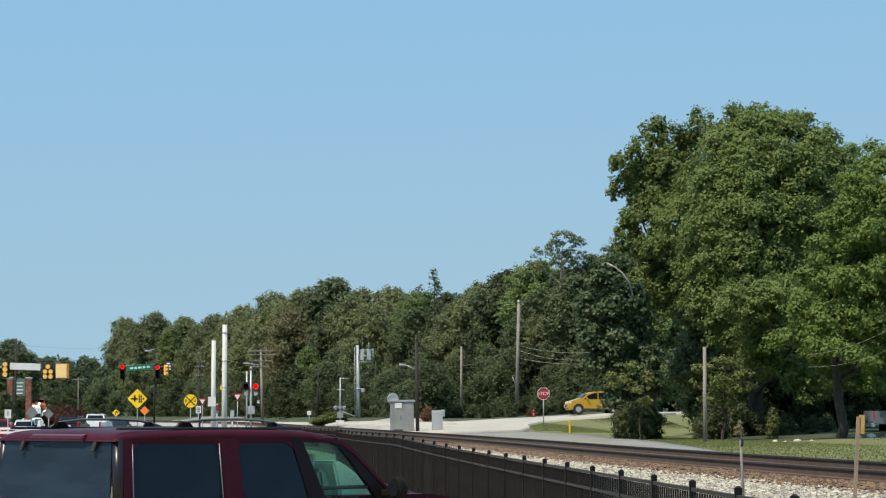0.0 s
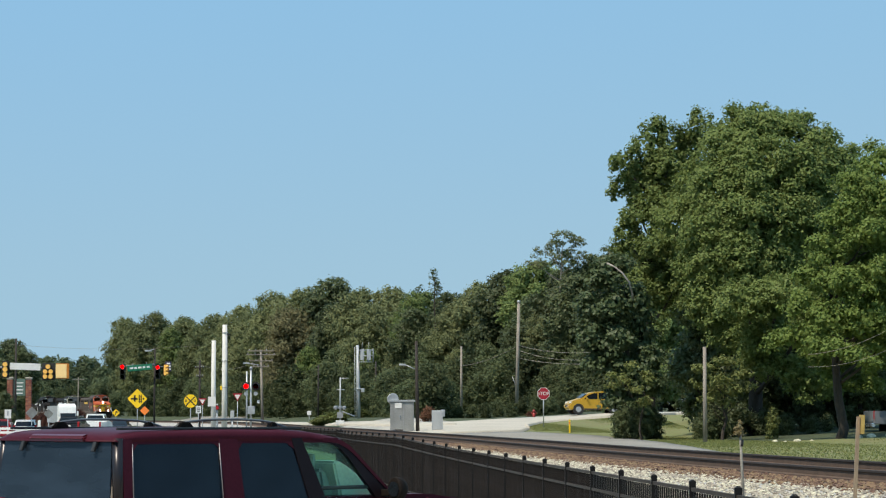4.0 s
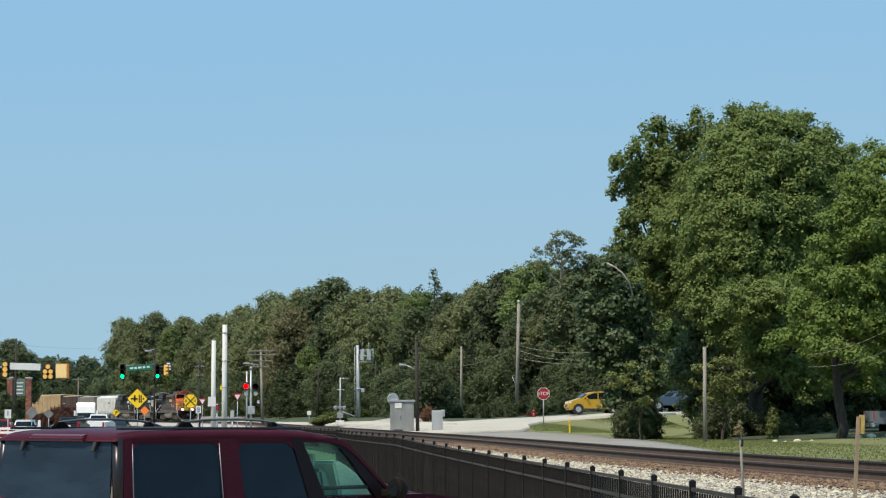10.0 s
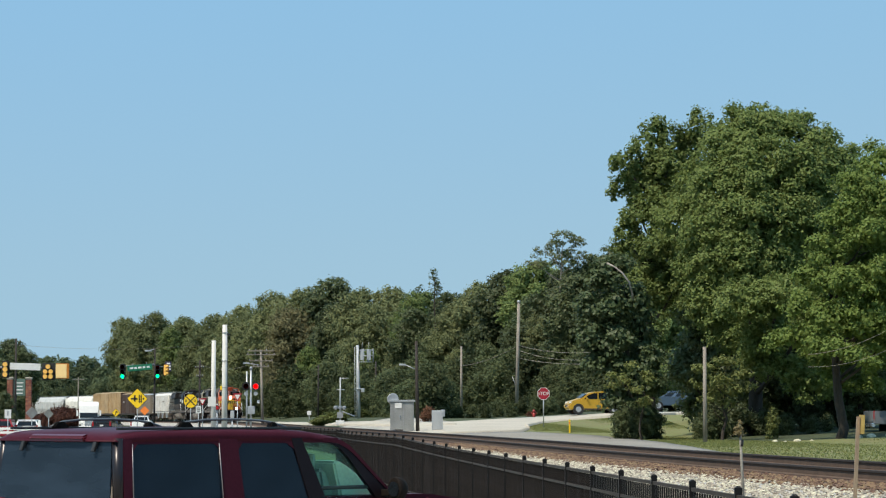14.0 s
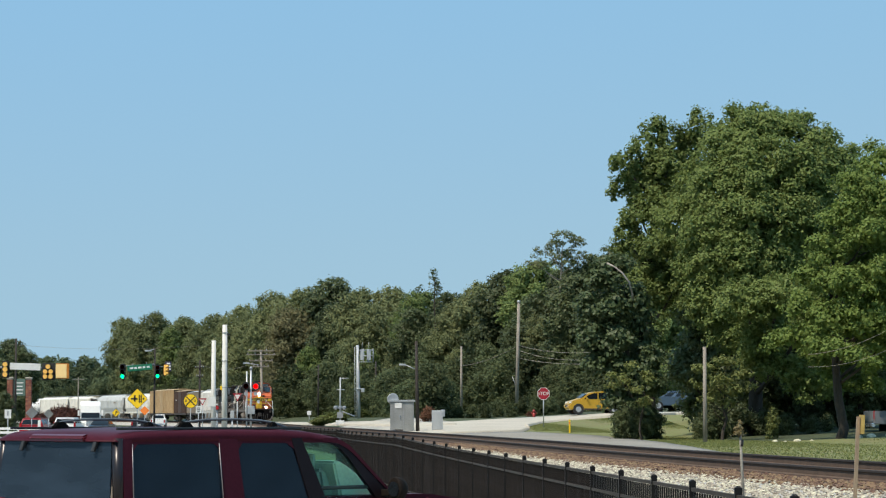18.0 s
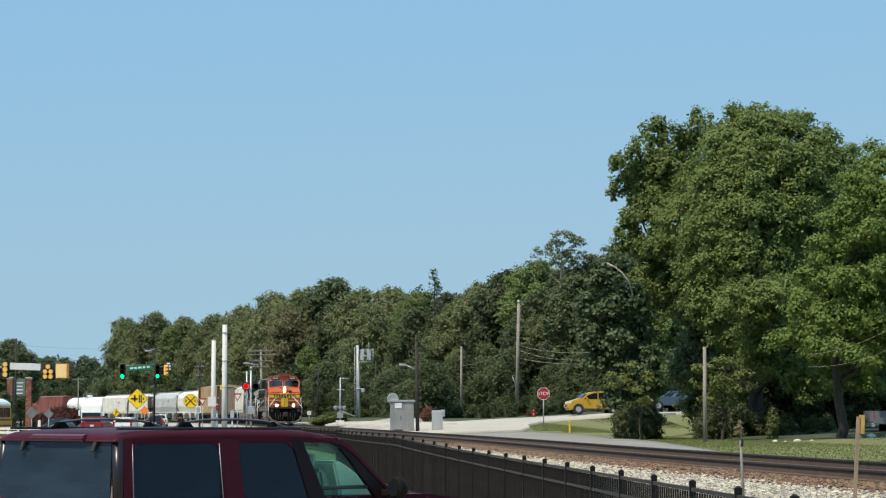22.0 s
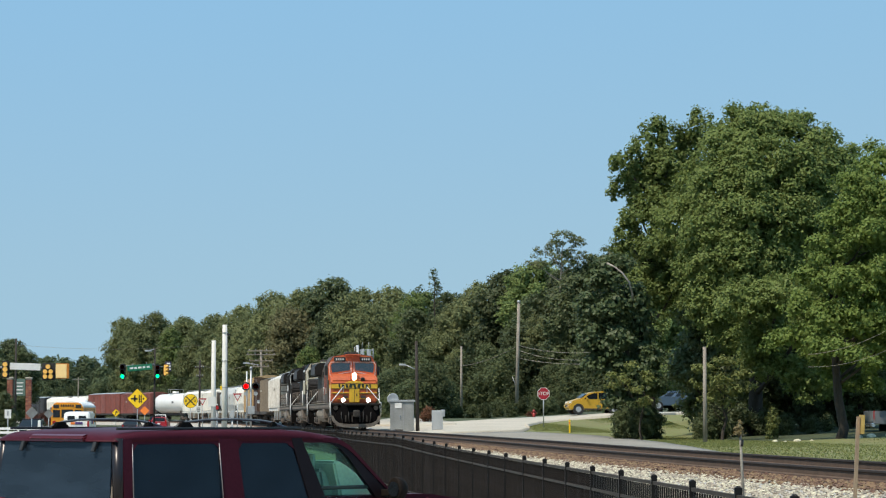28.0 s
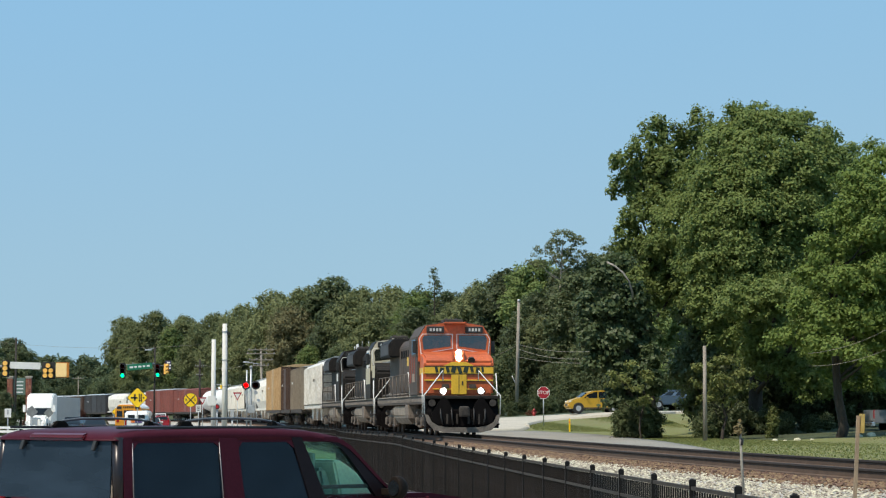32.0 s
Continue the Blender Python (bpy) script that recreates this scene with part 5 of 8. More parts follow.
    part("radiator", pr([(-1.42, 3.5), (1.42, 3.5), (1.42, 4.1), (1.2, 4.36), (-1.2, 4.36), (-1.42, 4.1)], -h + 1.4, -h + 6.0, "x", 0.05), M_NSB, hood)
    part("exhaust_stack", bx((0.4, 0, 4.28), (1.0, 0.6, 0.25), 0.04), M_GRIME, hood)
    part("blower_housing", bx((h - 6.6, 0, 3.0), (2.2, 2.3, 2.3), 0.08), hood_colour, hood)
    for s in (-1, 1):
        for i in range(10):
            part("hood_door", bx((-h + 7.0 + i * (L - 14.6) / 10, s * 0.935, 2.8), ((L - 14.6) / 10 - 0.1, 0.03, 1.9), 0.01), hood_colour, hood)
        for i in range(3):
            part("hood_stripe", bx((h - 5.9 - i * 0.5, s * 1.16, 3.1), (0.22, 0.02, 1.5)), M_BNO if lead else M_NSB, hood)
        for i in range(7):
            part("louvre", bx((-h + 7.4 + i * 1.05, s * 0.96, 3.55), (0.62, 0.02, 0.34), 0.004), M_WING, hood)
        for i in range(5):
            part("grab_iron", rd((-h + 1.25, s * 0.6, 2.0 + 0.35 * i), (-h + 1.25, s * 0.9, 2.0 + 0.35 * i), 0.018, n=6), M_SIGNW, hood)
        part("walkway_edge", bx((0, s * 1.47, 1.60), (L - 2.0, 0.03, 0.05)), M_TANKD, ob)
        part("cable_conduit", rd((-h + 2.0, s * 1.30, 1.72), (h - 6.0, s * 1.30, 1.72), 0.05, n=6), M_DUST, ob)
        part("builder_plate", bx((h - 4.2, s * 1.53, 2.35 if lead else 3.05), (0.9, 0.015, 0.35 if lead else 0.55)), M_TAUPE if lead else M_SIGNW, cab, "" if lead else "pale panel on the cab side")
        part("side_lettering_bar", bx((0, s * 0.955, 3.2), (2.6, 0.015, 0.4)), M_PALE if not lead else M_BNY, hood)
        part("grille", bx((-h + 4.0, s * 1.43, 3.85), (3.8, 0.02, 0.5)), M_DARKCAR, hood)
    for y in (-0.2, 0.2):
        part("air_horn", rd((h - 4.4, y, 4.66), (h - 3.9, y, 4.76), 0.05, 0.08, 10), M_GRIME, cab)
    if lead:
        part("rooftop_aerial", rd((h - 4.6, 0.1, 4.6), (h - 4.6, 0.1, 4.9), 0.02, n=6), M_GRIME, cab)
    return ob


def under(ob, L, z=1.05):
    part("centre_sill", bx((0, 0, z), (L - 0.8, 0.7, 0.35)), M_GRIME, ob)
    for x in (-L / 2 + 2.0, L / 2 - 2.0):
        bogie(ob, x, 2, 1.75, 0.45)
    for s in (-1, 1):
        part("coupler", bx((s * (L / 2 - 0.1), 0, 0.95), (0.9, 0.3, 0.3), 0.05), M_GRIME, ob)


def hopper_car(L, m, name, label, round_side=True, ribs=9, end=M_GRIME, top=4.55, porch=1.7):
    """A covered hopper: bulging sides, sloped ends, ribs, roof walk and hatches."""
    ob = empty(name, Matrix(), label, "freight car", "cars of the train")
    under(ob, L)
    w = 1.58
    if round_side:
        prof = [(-1.25, 1.35), (1.25, 1.35), (w, 2.2), (w, 3.5), (1.25, 4.15), (0.6, top - 0.1), (-0.6, top - 0.1), (-1.25, 4.15), (-w, 3.5), (-w, 2.2)]
    else:
        prof = [(-w, 1.5), (w, 1.5), (w, 4.0), (0.8, top - 0.15), (-0.8, top - 0.15), (-w, 4.0)]
    body = part("hopper_body", pr(prof, -L / 2 + 1.7, L / 2 - porch, "x", 0.05), m, ob)
    for s in (-1, 1):
        x0, x1 = s * (L / 2 - (porch if s > 0 else 1.7) - 0.02), s * (L / 2 - 0.55)
        part("end_hood", pr([(x0, top - 0.35), (x1, top - 0.55), (x1, top - 0.9), (x0, 1.9)], -1.35, 1.35, "y"), m, body)
        for y in (-1.35, -0.45, 0.45, 1.35):
            part("end_post", rd((x1, y, 1.2), (x1, y, top - 0.6), 0.05, n=6), end, ob)
        for z in (1.7, 2.3, 2.9, 3.4):
            part("rung", rd((x1, -1.35, z), (x1, 1.35, z), 0.03, n=6), end, ob)
        if s > 0 and porch > 2:
            for k in range(4):
                part("end_post", rd((L / 2 - 1.4 - 0.8 * k, -1.45, 1.3), (L / 2 - 1.4 - 0.8 * k, -1.45, top - 0.7), 0.07, n=6), end, ob)
                part("end_post", rd((L / 2 - 1.4 - 0.8 * k, 1.45, 1.3), (L / 2 - 1.4 - 0.8 * k, 1.45, top - 0.7), 0.07, n=6), end, ob)
            part("slope_sheet", pr([(x0, 1.6), (x0, top - 0.5), (x1, top - 0.7), (x0 + 1.2, 2.6)], -1.38, 1.38, "y"), M_DARKCAR, body, "dark slope sheet under the end hood")
        part("end_platform", bx((s * (L / 2 - 0.9), 0, 1.3), (1.5, 2.8, 0.12)), end, ob)
        for i in range(ribs):
            x = -L / 2 + 2.2 + (L - 2.7 - porch) * i / (ribs - 1)
            part("side_rib", bx((x, s * (w + 0.02), 2.85 if round_side else 2.75), (0.10, 0.07, 1.35 if round_side else 2.45)), m, body)
        part("side_sill", bx((0, s * 1.45, 1.35), (L - 1.6, 0.12, 0.22)), m, body)
        part("lettering_bar", bx((L * 0.2, s * (w + 0.045), 3.1), (1.8, 0.015, 0.18)), M_TAUPE, body)
    bays = 3
    for i in range(bays):
        x = (i - (bays - 1) / 2) * (L - 5) / bays
        part("discharge_chute", pr([(x - 1.6, 1.4), (x + 1.6, 1.4), (x + 0.35, 0.45), (x - 0.35, 0.45)], -1.15, 1.15, "y"), m, body)
    part("roof_walk", bx((0, 0, top), (L - 1.2, 1.1, 0.06)), M_GALV, body)
    for i in range(5):
        part("hatch", bx((-L / 2 + 3 + (L - 6) * i / 4, 0.35, top - 0.02), (0.8, 0.7, 0.14), 0.03), m, body)
    return ob


def box_car(L, m, name, label, top=4.7, w=1.58, roof=None, doors=True, endm=None):
    ob = empty(name, Matrix(), label, "freight car", "cars of the train")
    under(ob, L)
    body = part("car_body", pr([(-w, 1.15), (w, 1.15), (w, top - 0.2), (0.4, top), (-0.4, top), (-w, top - 0.2)], -L / 2 + 0.55, L / 2 - 0.55, "x", 0.03), m, ob)
    part("roof", pr([(-w - 0.03, top - 0.2), (w + 0.03, top - 0.2), (0.4, top + 0.02), (-0.4, top + 0.02)], -L / 2 + 0.5, L / 2 - 0.5, "x"), roof or M_GALVP, body)
    n = max(8, int(L / 1.1))
    for s in (-1, 1):
        for i in range(n):
            x = -L / 2 + 0.8 + (L - 1.6) * i / (n - 1)
            if doors and abs(x) < 1.9:
                continue
            part("side_post", bx((x, s * (w + 0.035), (top + 1.0) / 2), (0.11, 0.07, top - 1.45)), m, body)
        if doors:
            d = part("sliding_door", bx((0, s * (w + 0.05), (top + 1.05) / 2), (3.3, 0.08, top - 1.5), 0.02), m, body)
            for k in range(4):
                part("door_rib", bx((0, s * (w + 0.10), 1.8 + k * 0.75), (3.2, 0.04, 0.1)), m, d)
        part("side_sill", bx((0, s * (w + 0.01), 1.1), (L - 1.3, 0.06, 0.25)), M_GRIME, body)
        for k in range(7):
            part("end_corrugation", bx((s * (L / 2 - 0.53), 0, 1.5 + k * (top - 2) / 6.4), (0.10, 2 * w - 0.3, 0.16), 0.03), endm or m, body)
        if endm:
            part("end_wall", bx((s * (L / 2 - 0.55), 0, (top + 0.95) / 2), (0.04, 2 * w - 0.04, top - 1.35)), endm, body)
        part("lettering_bar", bx((-L * 0.28, s * (w + 0.075), 3.2), (1.4, 0.012, 0.16)), M_PALE, body)
        for z in (1.5, 1.9, 2.3, 2.7, 3.1):
            part("rung", rd((L / 2 - 1.1, s * (w + 0.09), z), (L / 2 - 0.65, s * (w + 0.09), z), 0.02, n=6), m, body)
    return ob


def tank_car(L, m, name, label):
    ob = empty(name, Matrix(), label, "freight car", "cars of the train")
    under(ob, L)
    bm = B()
    n, r, zc = 28, 1.52, 2.75
    rings = []
    for x, k in ((-L / 2 + 0.9, 0.35), (-L / 2 + 1.05, 0.75), (-L / 2 + 1.5, 0.98), (-L / 2 + 1.9, 1), (L / 2 - 1.9, 1), (L / 2 - 1.5, 0.98), (L / 2 - 1.05, 0.75), (L / 2 - 0.9, 0.35)):
        rings.append([bm.verts.new((x, r * k * math.cos(6.28319 * i / n), zc + r * k * math.sin(6.28319 * i / n))) for i in range(n)])
    for a, b in zip(rings, rings[1:]):
        for i in range(n):
            bm.faces.new((a[i], a[(i + 1) % n], b[(i + 1) % n], b[i])).smooth = True
    bm.faces.new(rings[0])
    bm.faces.new(rings[-1][::-1])
    bmesh.ops.recalc_face_normals(bm, faces=bm.faces)
    body = part("tank", bm, m, ob)
    part("manway_dome", rd((0, 0, 4.15), (0, 0, 4.65), 0.5, n=18), m, body)
    part("platform", bx((0, 0, 4.32), (2.4, 2.0, 0.05)), M_GALV, body)
    bm = B()
    for x in (-1.2, 1.2):
        for y in (-1.0, 1.0):
            rod(bm, (x, y, 4.3), (x, y, 4.95), 0.025, n=6)
    for a, b in (((-1.2, -1, 4.95), (1.2, -1, 4.95)), ((-1.2, 1, 4.95), (1.2, 1, 4.95)), ((-1.2, -1, 4.95), (-1.2, 1, 4.95)), ((1.2, -1, 4.95), (1.2, 1, 4.95))):
        rod(bm, a, b, 0.025, n=6)
    part("platform_rail", bm, M_GALV, body)
    for s in (-1, 1):
        part("saddle", bx((s * (L / 2 - 2.3), 0, 1.35), (1.2, 2.5, 0.5), 0.05), M_GRIME, ob)
        part("end_platform", bx((s * (L / 2 - 0.6), 0, 1.25), (1.0, 2.8, 0.1)), M_GRIME, ob)
        bm = B()
        for y in (-1.3, 1.3):
            rod(bm, (s * (L / 2 - 0.3), y, 1.2), (s * (L / 2 - 0.3), y, 2.3), 0.025, n=6)
        rod(bm, (s * (L / 2 - 0.3), -1.3, 2.3), (s * (L / 2 - 0.3), 1.3, 2.3), 0.025, n=6)
        part("end_rail", bm, M_GALV, ob)
        part("lettering_bar", bx((L * 0.22, s * 1.53, 2.9), (2.0, 0.015, 0.28)), M_DARKCAR, body)
    return ob


def couple(ob, s0, L):
    TRAIN.append((ob, s0, L))
    return ob


e1 = couple(engine(M_BNO, M_HOODB, M_HOODB, M_BNY, 22.3, True), 0.0, 22.3)
tagged(e1, "orange and yellow diesel locomotive with glowing headlights leading the train")
e2 = couple(engine(M_CREAM, M_NSB, M_NSB, None, 20.6, False, M_CREAM, M_NSB), 22.3, 20.6)
tagged(e2, "black diesel locomotive with cream nose and cab, second in train")
e3 = couple(engine(M_NSB, M_NSB, M_NSB, None, 18.6), 42.9, 18.6)
tagged(e3, "dusty black diesel locomotive, third in the train")
couple(hopper_car(18.0, M_GREYW, "covered_hopper", "dirty white ribbed covered hopper car behind the engines", False, 12), 61.5, 18.0)
couple(box_car(15.0, M_TAUPE, "box_car", "taupe grey box car in the train", 4.45, doors=False), 79.5, 15.0)
couple(box_car(14.0, M_BROWN, "box_car", "dark brown box car with a tan roof in the train", 4.7, roof=M_TAN), 94.5, 14.0)
couple(box_car(25.5, M_TAN, "box_car", "long tan box car with a brown end wall", 5.0, roof=M_TAN, endm=M_BROWN), 108.5, 25.5)
couple(hopper_car(25.0, M_CREAMH, "covered_hopper", "cream white covered hopper car with bulging sides", True, 8), 134.0, 25.0)
couple(hopper_car(25.0, M_PALE, "covered_hopper", "pale grey covered hopper car with bulging sides", True, 8), 159.0, 25.0)
couple(hopper_car(24.0, M_CREAMH, "covered_hopper", "cream ribbed covered hopper car with a dark end ladder", False, 12, porch=5.0), 184.0, 24.0)
couple(hopper_car(24.0, M_CREAMH, "covered_hopper", "cream ribbed covered hopper car", False, 14), 208.0, 24.0)
couple(tank_car(30.0, M_TANK, "tank_car", "gleaming white tank car"), 233.0, 30.0)
couple(box_car(29.0, M_OXIDE, "box_car", "red oxide box car in the train", 4.7, roof=M_OXIDE), 264.0, 29.0)
couple(box_car(29.0, M_OXIDE, "box_car", "red oxide box car with a grey roof edge", 4.9, roof=M_GALVP), 293.0, 29.0)
couple(hopper_car(18.0, M_CREAMH, "covered_hopper", "cream white covered hopper car", True, 8), 322.0, 18.0)
couple(hopper_car(18.0, M_CREAMH, "covered_hopper", "cream white covered hopper car", True, 8), 340.0, 18.0)
couple(box_car(20.0, M_DARKCAR, "box_car", "dark grey box car with a pale roof", 4.6), 358.0, 20.0)
couple(box_car(18.0, M_BROWN, "box_car", "dark brown box car at the rear", 4.5), 378.0, 18.0)
couple(box_car(18.0, M_BROWN, "box_car", "dark brown box car at the rear", 4.5), 396.0, 18.0)
TRAIN_SPEED = 13.118


def train_rows(s0, L):
    """Place and heading on the line, second by second."""
    rows = []
    for k in range(0, 65):
        t = k / 2
        s = (32 - t) * TRAIN_SPEED + s0
        a, b = line_at(s + L * 0.2), line_at(s + L * 0.8)
        x, y = (a[0] + b[0]) / 2, (a[1] + b[1]) / 2
        rows.append((t, pose(x, y, RAIL_Z + 0.02, 0, 0, math.degrees(math.atan2(a[1] - b[1], a[0] - b[0])))))
    return rows

# ---- the dark red van parked by the fence; its own space: x ahead from the tail, y to its left ----
M_VANRED = mat("dark_red_car_paint", (0.056, 0.0100, 0.0180), 0.38, 0.0, var=0.12, scale=1.5, fine=40, spec=0.06)
M_SEAT = mat("grey_seat_cloth", (0.42, 0.42, 0.37), 0.85, var=0.12, scale=6, bump=0.3)
M_DASH = mat("pale_dashboard", (0.90, 0.86, 0.74), 0.7, var=0.1, scale=5)
M_LENS_RED = mat("red_lens", (0.35, 0.01, 0.012), 0.2, var=0.1, scale=5)

van = empty("parked_van", pose(-3.36, 21.68, 0.0, 0, 0, 43), "dark red passenger van with tinted windows parked by the fence", "van")
WB, WR, ZB, ZR = 0.95, 0.885, 1.06, 1.60   # half widths and heights at belt and roof edge


def greenhouse(bm, xb0, xb1, xt0, xt1, side, t=0.05, zb=ZB, zt=ZR, wb=WB, wr=WR):
    """A slab in the leaning plane of the side windows."""
    v = []
    for o in (0, t):
        wl, wh = (wb + (wr - wb) * (z - ZB) / (ZR - ZB) for z in (zb, zt))
        for x, z, w in ((xb0, zb, wl), (xb1, zb, wl), (xt1, zt, wh), (xt0, zt, wh)):
            v.append(bm.verts.new((x, side * (w - o), z)))
    fs = [bm.faces.new([v[i] for i in q]) for q in ((0, 1, 2, 3), (7, 6, 5, 4), (0, 4, 5, 1), (1, 5, 6, 2), (2, 6, 7, 3), (3, 7, 4, 0))]
    bmesh.ops.recalc_face_normals(bm, faces=fs)


def pillar(name, xb0, xb1, xt0, xt1, side, material, parent, t=0.06, zb=ZB, zt=ZR, out=0.0, label=""):
    bm = B()
    greenhouse(bm, xb0, xb1, xt0, xt1, side, t, zb, zt, WB + out, WR + out)
    return part(name, bm, material, parent, label)


def side_panel(name, outline, side, material, parent, t=0.06, out=0.0, label=""):
    """A flat outline of (x, z) points laid in the leaning plane of the side windows."""
    bm = B()
    a, b = ([bm.verts.new((x, side * (WB + out - o + (WR - WB) * (z - ZB) / (ZR - ZB)), z)) for x, z in outline] for o in (0, t))
    fs = [bm.faces.new(a), bm.faces.new(b[::-1])]
    n = len(outline)
    for i in range(n):
        fs.append(bm.faces.new((a[i], b[i], b[(i + 1) % n], a[(i + 1) % n])))
    bmesh.ops.recalc_face_normals(bm, faces=fs)
    return part(name, bm, material, parent, label)


body = part("lower_body", pr([(0.05, 0.42), (0.0, 0.6), (0.02, 1.0), (0.10, 1.08), (3.55, 1.08), (4.55, 0.95), (4.95, 0.78), (5.0, 0.45), (4.9, 0.3), (0.2, 0.3)], -0.95, 0.95, "y", 0.045), M_VANRED, van)
for s in (-1, 1):
    part("door_seam", bx((1.18, s * 0.952, 0.75), (0.012, 0.01, 0.6)), M_BLACKP, body)
    part("door_seam", bx((2.12, s * 0.952, 0.75), (0.012, 0.01, 0.6)), M_BLACKP, body)
    part("door_handle", bx((2.25, s * 0.965, 0.93), (0.2, 0.03, 0.04), 0.01), M_BLACKP, body)
    part("wheel_arch", rd((0.95, s * 0.93, 0.36), (0.95, s * 0.965, 0.36), 0.42, n=24), M_BLACKP, body)
    part("wheel_arch", rd((4.0, s * 0.93, 0.36), (4.0, s * 0.965, 0.36), 0.42, n=24), M_BLACKP, body)
    part("tail_light", bx((0.02, s * 0.86, 0.92), (0.06, 0.16, 0.34), 0.02), M_LENS_RED, body)
for x in (0.95, 4.0):
    for s in (-1, 1):
        w = part("wheel", rd((x, s * 0.74, 0.34), (x, s * 0.97, 0.34), 0.34, n=24), M_TYRE, van)
        part("hub", rd((x, s * 0.96, 0.34), (x, s * 0.975, 0.34), 0.2, n=18), M_GALV, w)
part("bumper", bx((-0.02, 0, 0.5), (0.16, 1.8, 0.22), 0.04), M_VANRED, van)
# roof: crowned sheet with rounded edges
bm = B()
xs = [0.02, 0.05, 0.13, 0.30, 0.8, 1.3, 1.8, 2.15, 2.38, 2.52]
dz = [-0.085, -0.045, -0.018, -0.002, 0.010, 0.014, 0.008, -0.010, -0.042, -0.088]
cs = [(-0.885, -0.02), (-0.88, 0.03), (-0.85, 0.062), (-0.75, 0.076), (-0.38, 0.086), (0, 0.089), (0.38, 0.086), (0.75, 0.076), (0.85, 0.062), (0.88, 0.03), (0.885, -0.02)]
rows_ = [[bm.verts.new((x, y, ZR + (max(z + d, -0.018 + 0.2 * z) if z > -0.01 else z)))for y, z in cs] for x, d in zip(xs, dz)]
for a, b in zip(rows_, rows_[1:]):
    for i in range(len(cs) - 1):
        bm.faces.new((a[i], b[i], b[i + 1], a[i + 1]))
for a, b in zip(rows_, rows_[1:]):
    bm.faces.new((a[0], a[-1], b[-1], b[0]))
bm.faces.new(rows_[0])
bm.faces.new(rows_[-1][::-1])
bmesh.ops.recalc_face_normals(bm, faces=bm.faces)
roof = part("roof", bm, M_VANRED, van, smooth=True)
part("roof_drip_trim", bx((1.1, -0.80, 1.690), (2.0, 0.025, 0.022), 0.006), M_BLACKP, roof)
part("roof_drip_trim", bx((1.1, 0.80, 1.690), (2.0, 0.025, 0.022), 0.006), M_BLACKP, roof)
# spoiler redder than the body: the sun's highlight is put into its paint
part("rear_spoiler", pr([(0.02, 1.575), (-0.012, 1.59), (-0.006, 1.625), (0.06, 1.648), (0.12, 1.60)], -0.46, 0.36, "y", 0.015), mat("sunlit_red_paint", (0.085, 0.005, 0.010), 0.3, var=0.1, scale=6), roof, "red spoiler over the rear window, sun highlight in its colour")
# roof rack rails
for s in (-1, 1):
    bm = B()
    o = 0.0 if s > 0 else 0.39
    tube(bm, [(0.42 + o, s * 0.66, 1.70), (0.55 + o, s * 0.66, 1.745), (0.75 + o, s * 0.66, 1.764), (1.10 + o, s * 0.66, 1.768), (1.38 + o, s * 0.66, 1.755), (1.52 + o, s * 0.66, 1.735), (1.66 + o, s * 0.66, 1.695)], 0.011, 8)
    rk = part("roof_rack_rail", bm, mat("rack_grey", (0.10, 0.105, 0.11), 0.35, var=0.1, scale=6), van, "dark grey roof rack rail")
    for x, f in ((0.52 + o, 1.0), (1.50 + o, 0.55)):
        part("rack_foot", pr([(x - 0.10 * f, 1.69), (x + 0.10 * f, 1.69), (x + 0.05 * f, 1.745), (x - 0.04 * f, 1.745)], s * 0.66 - 0.03, s * 0.66 + 0.03, "y", 0.01), M_BLACK, rk)
M_TRIM = mat("worn_bright_trim", (0.35, 0.32, 0.32), 0.4, 0.6, var=0.2, scale=6)
M_CARGLASS = mat("car_glass", (0.012, 0.015, 0.018), 0.08, var=0.2, scale=2, spec=0.4)
M_PILLAR = mat("dark_pillar_trim", (0.010, 0.005, 0.006), 0.4, var=0.1, scale=5, spec=0.15)
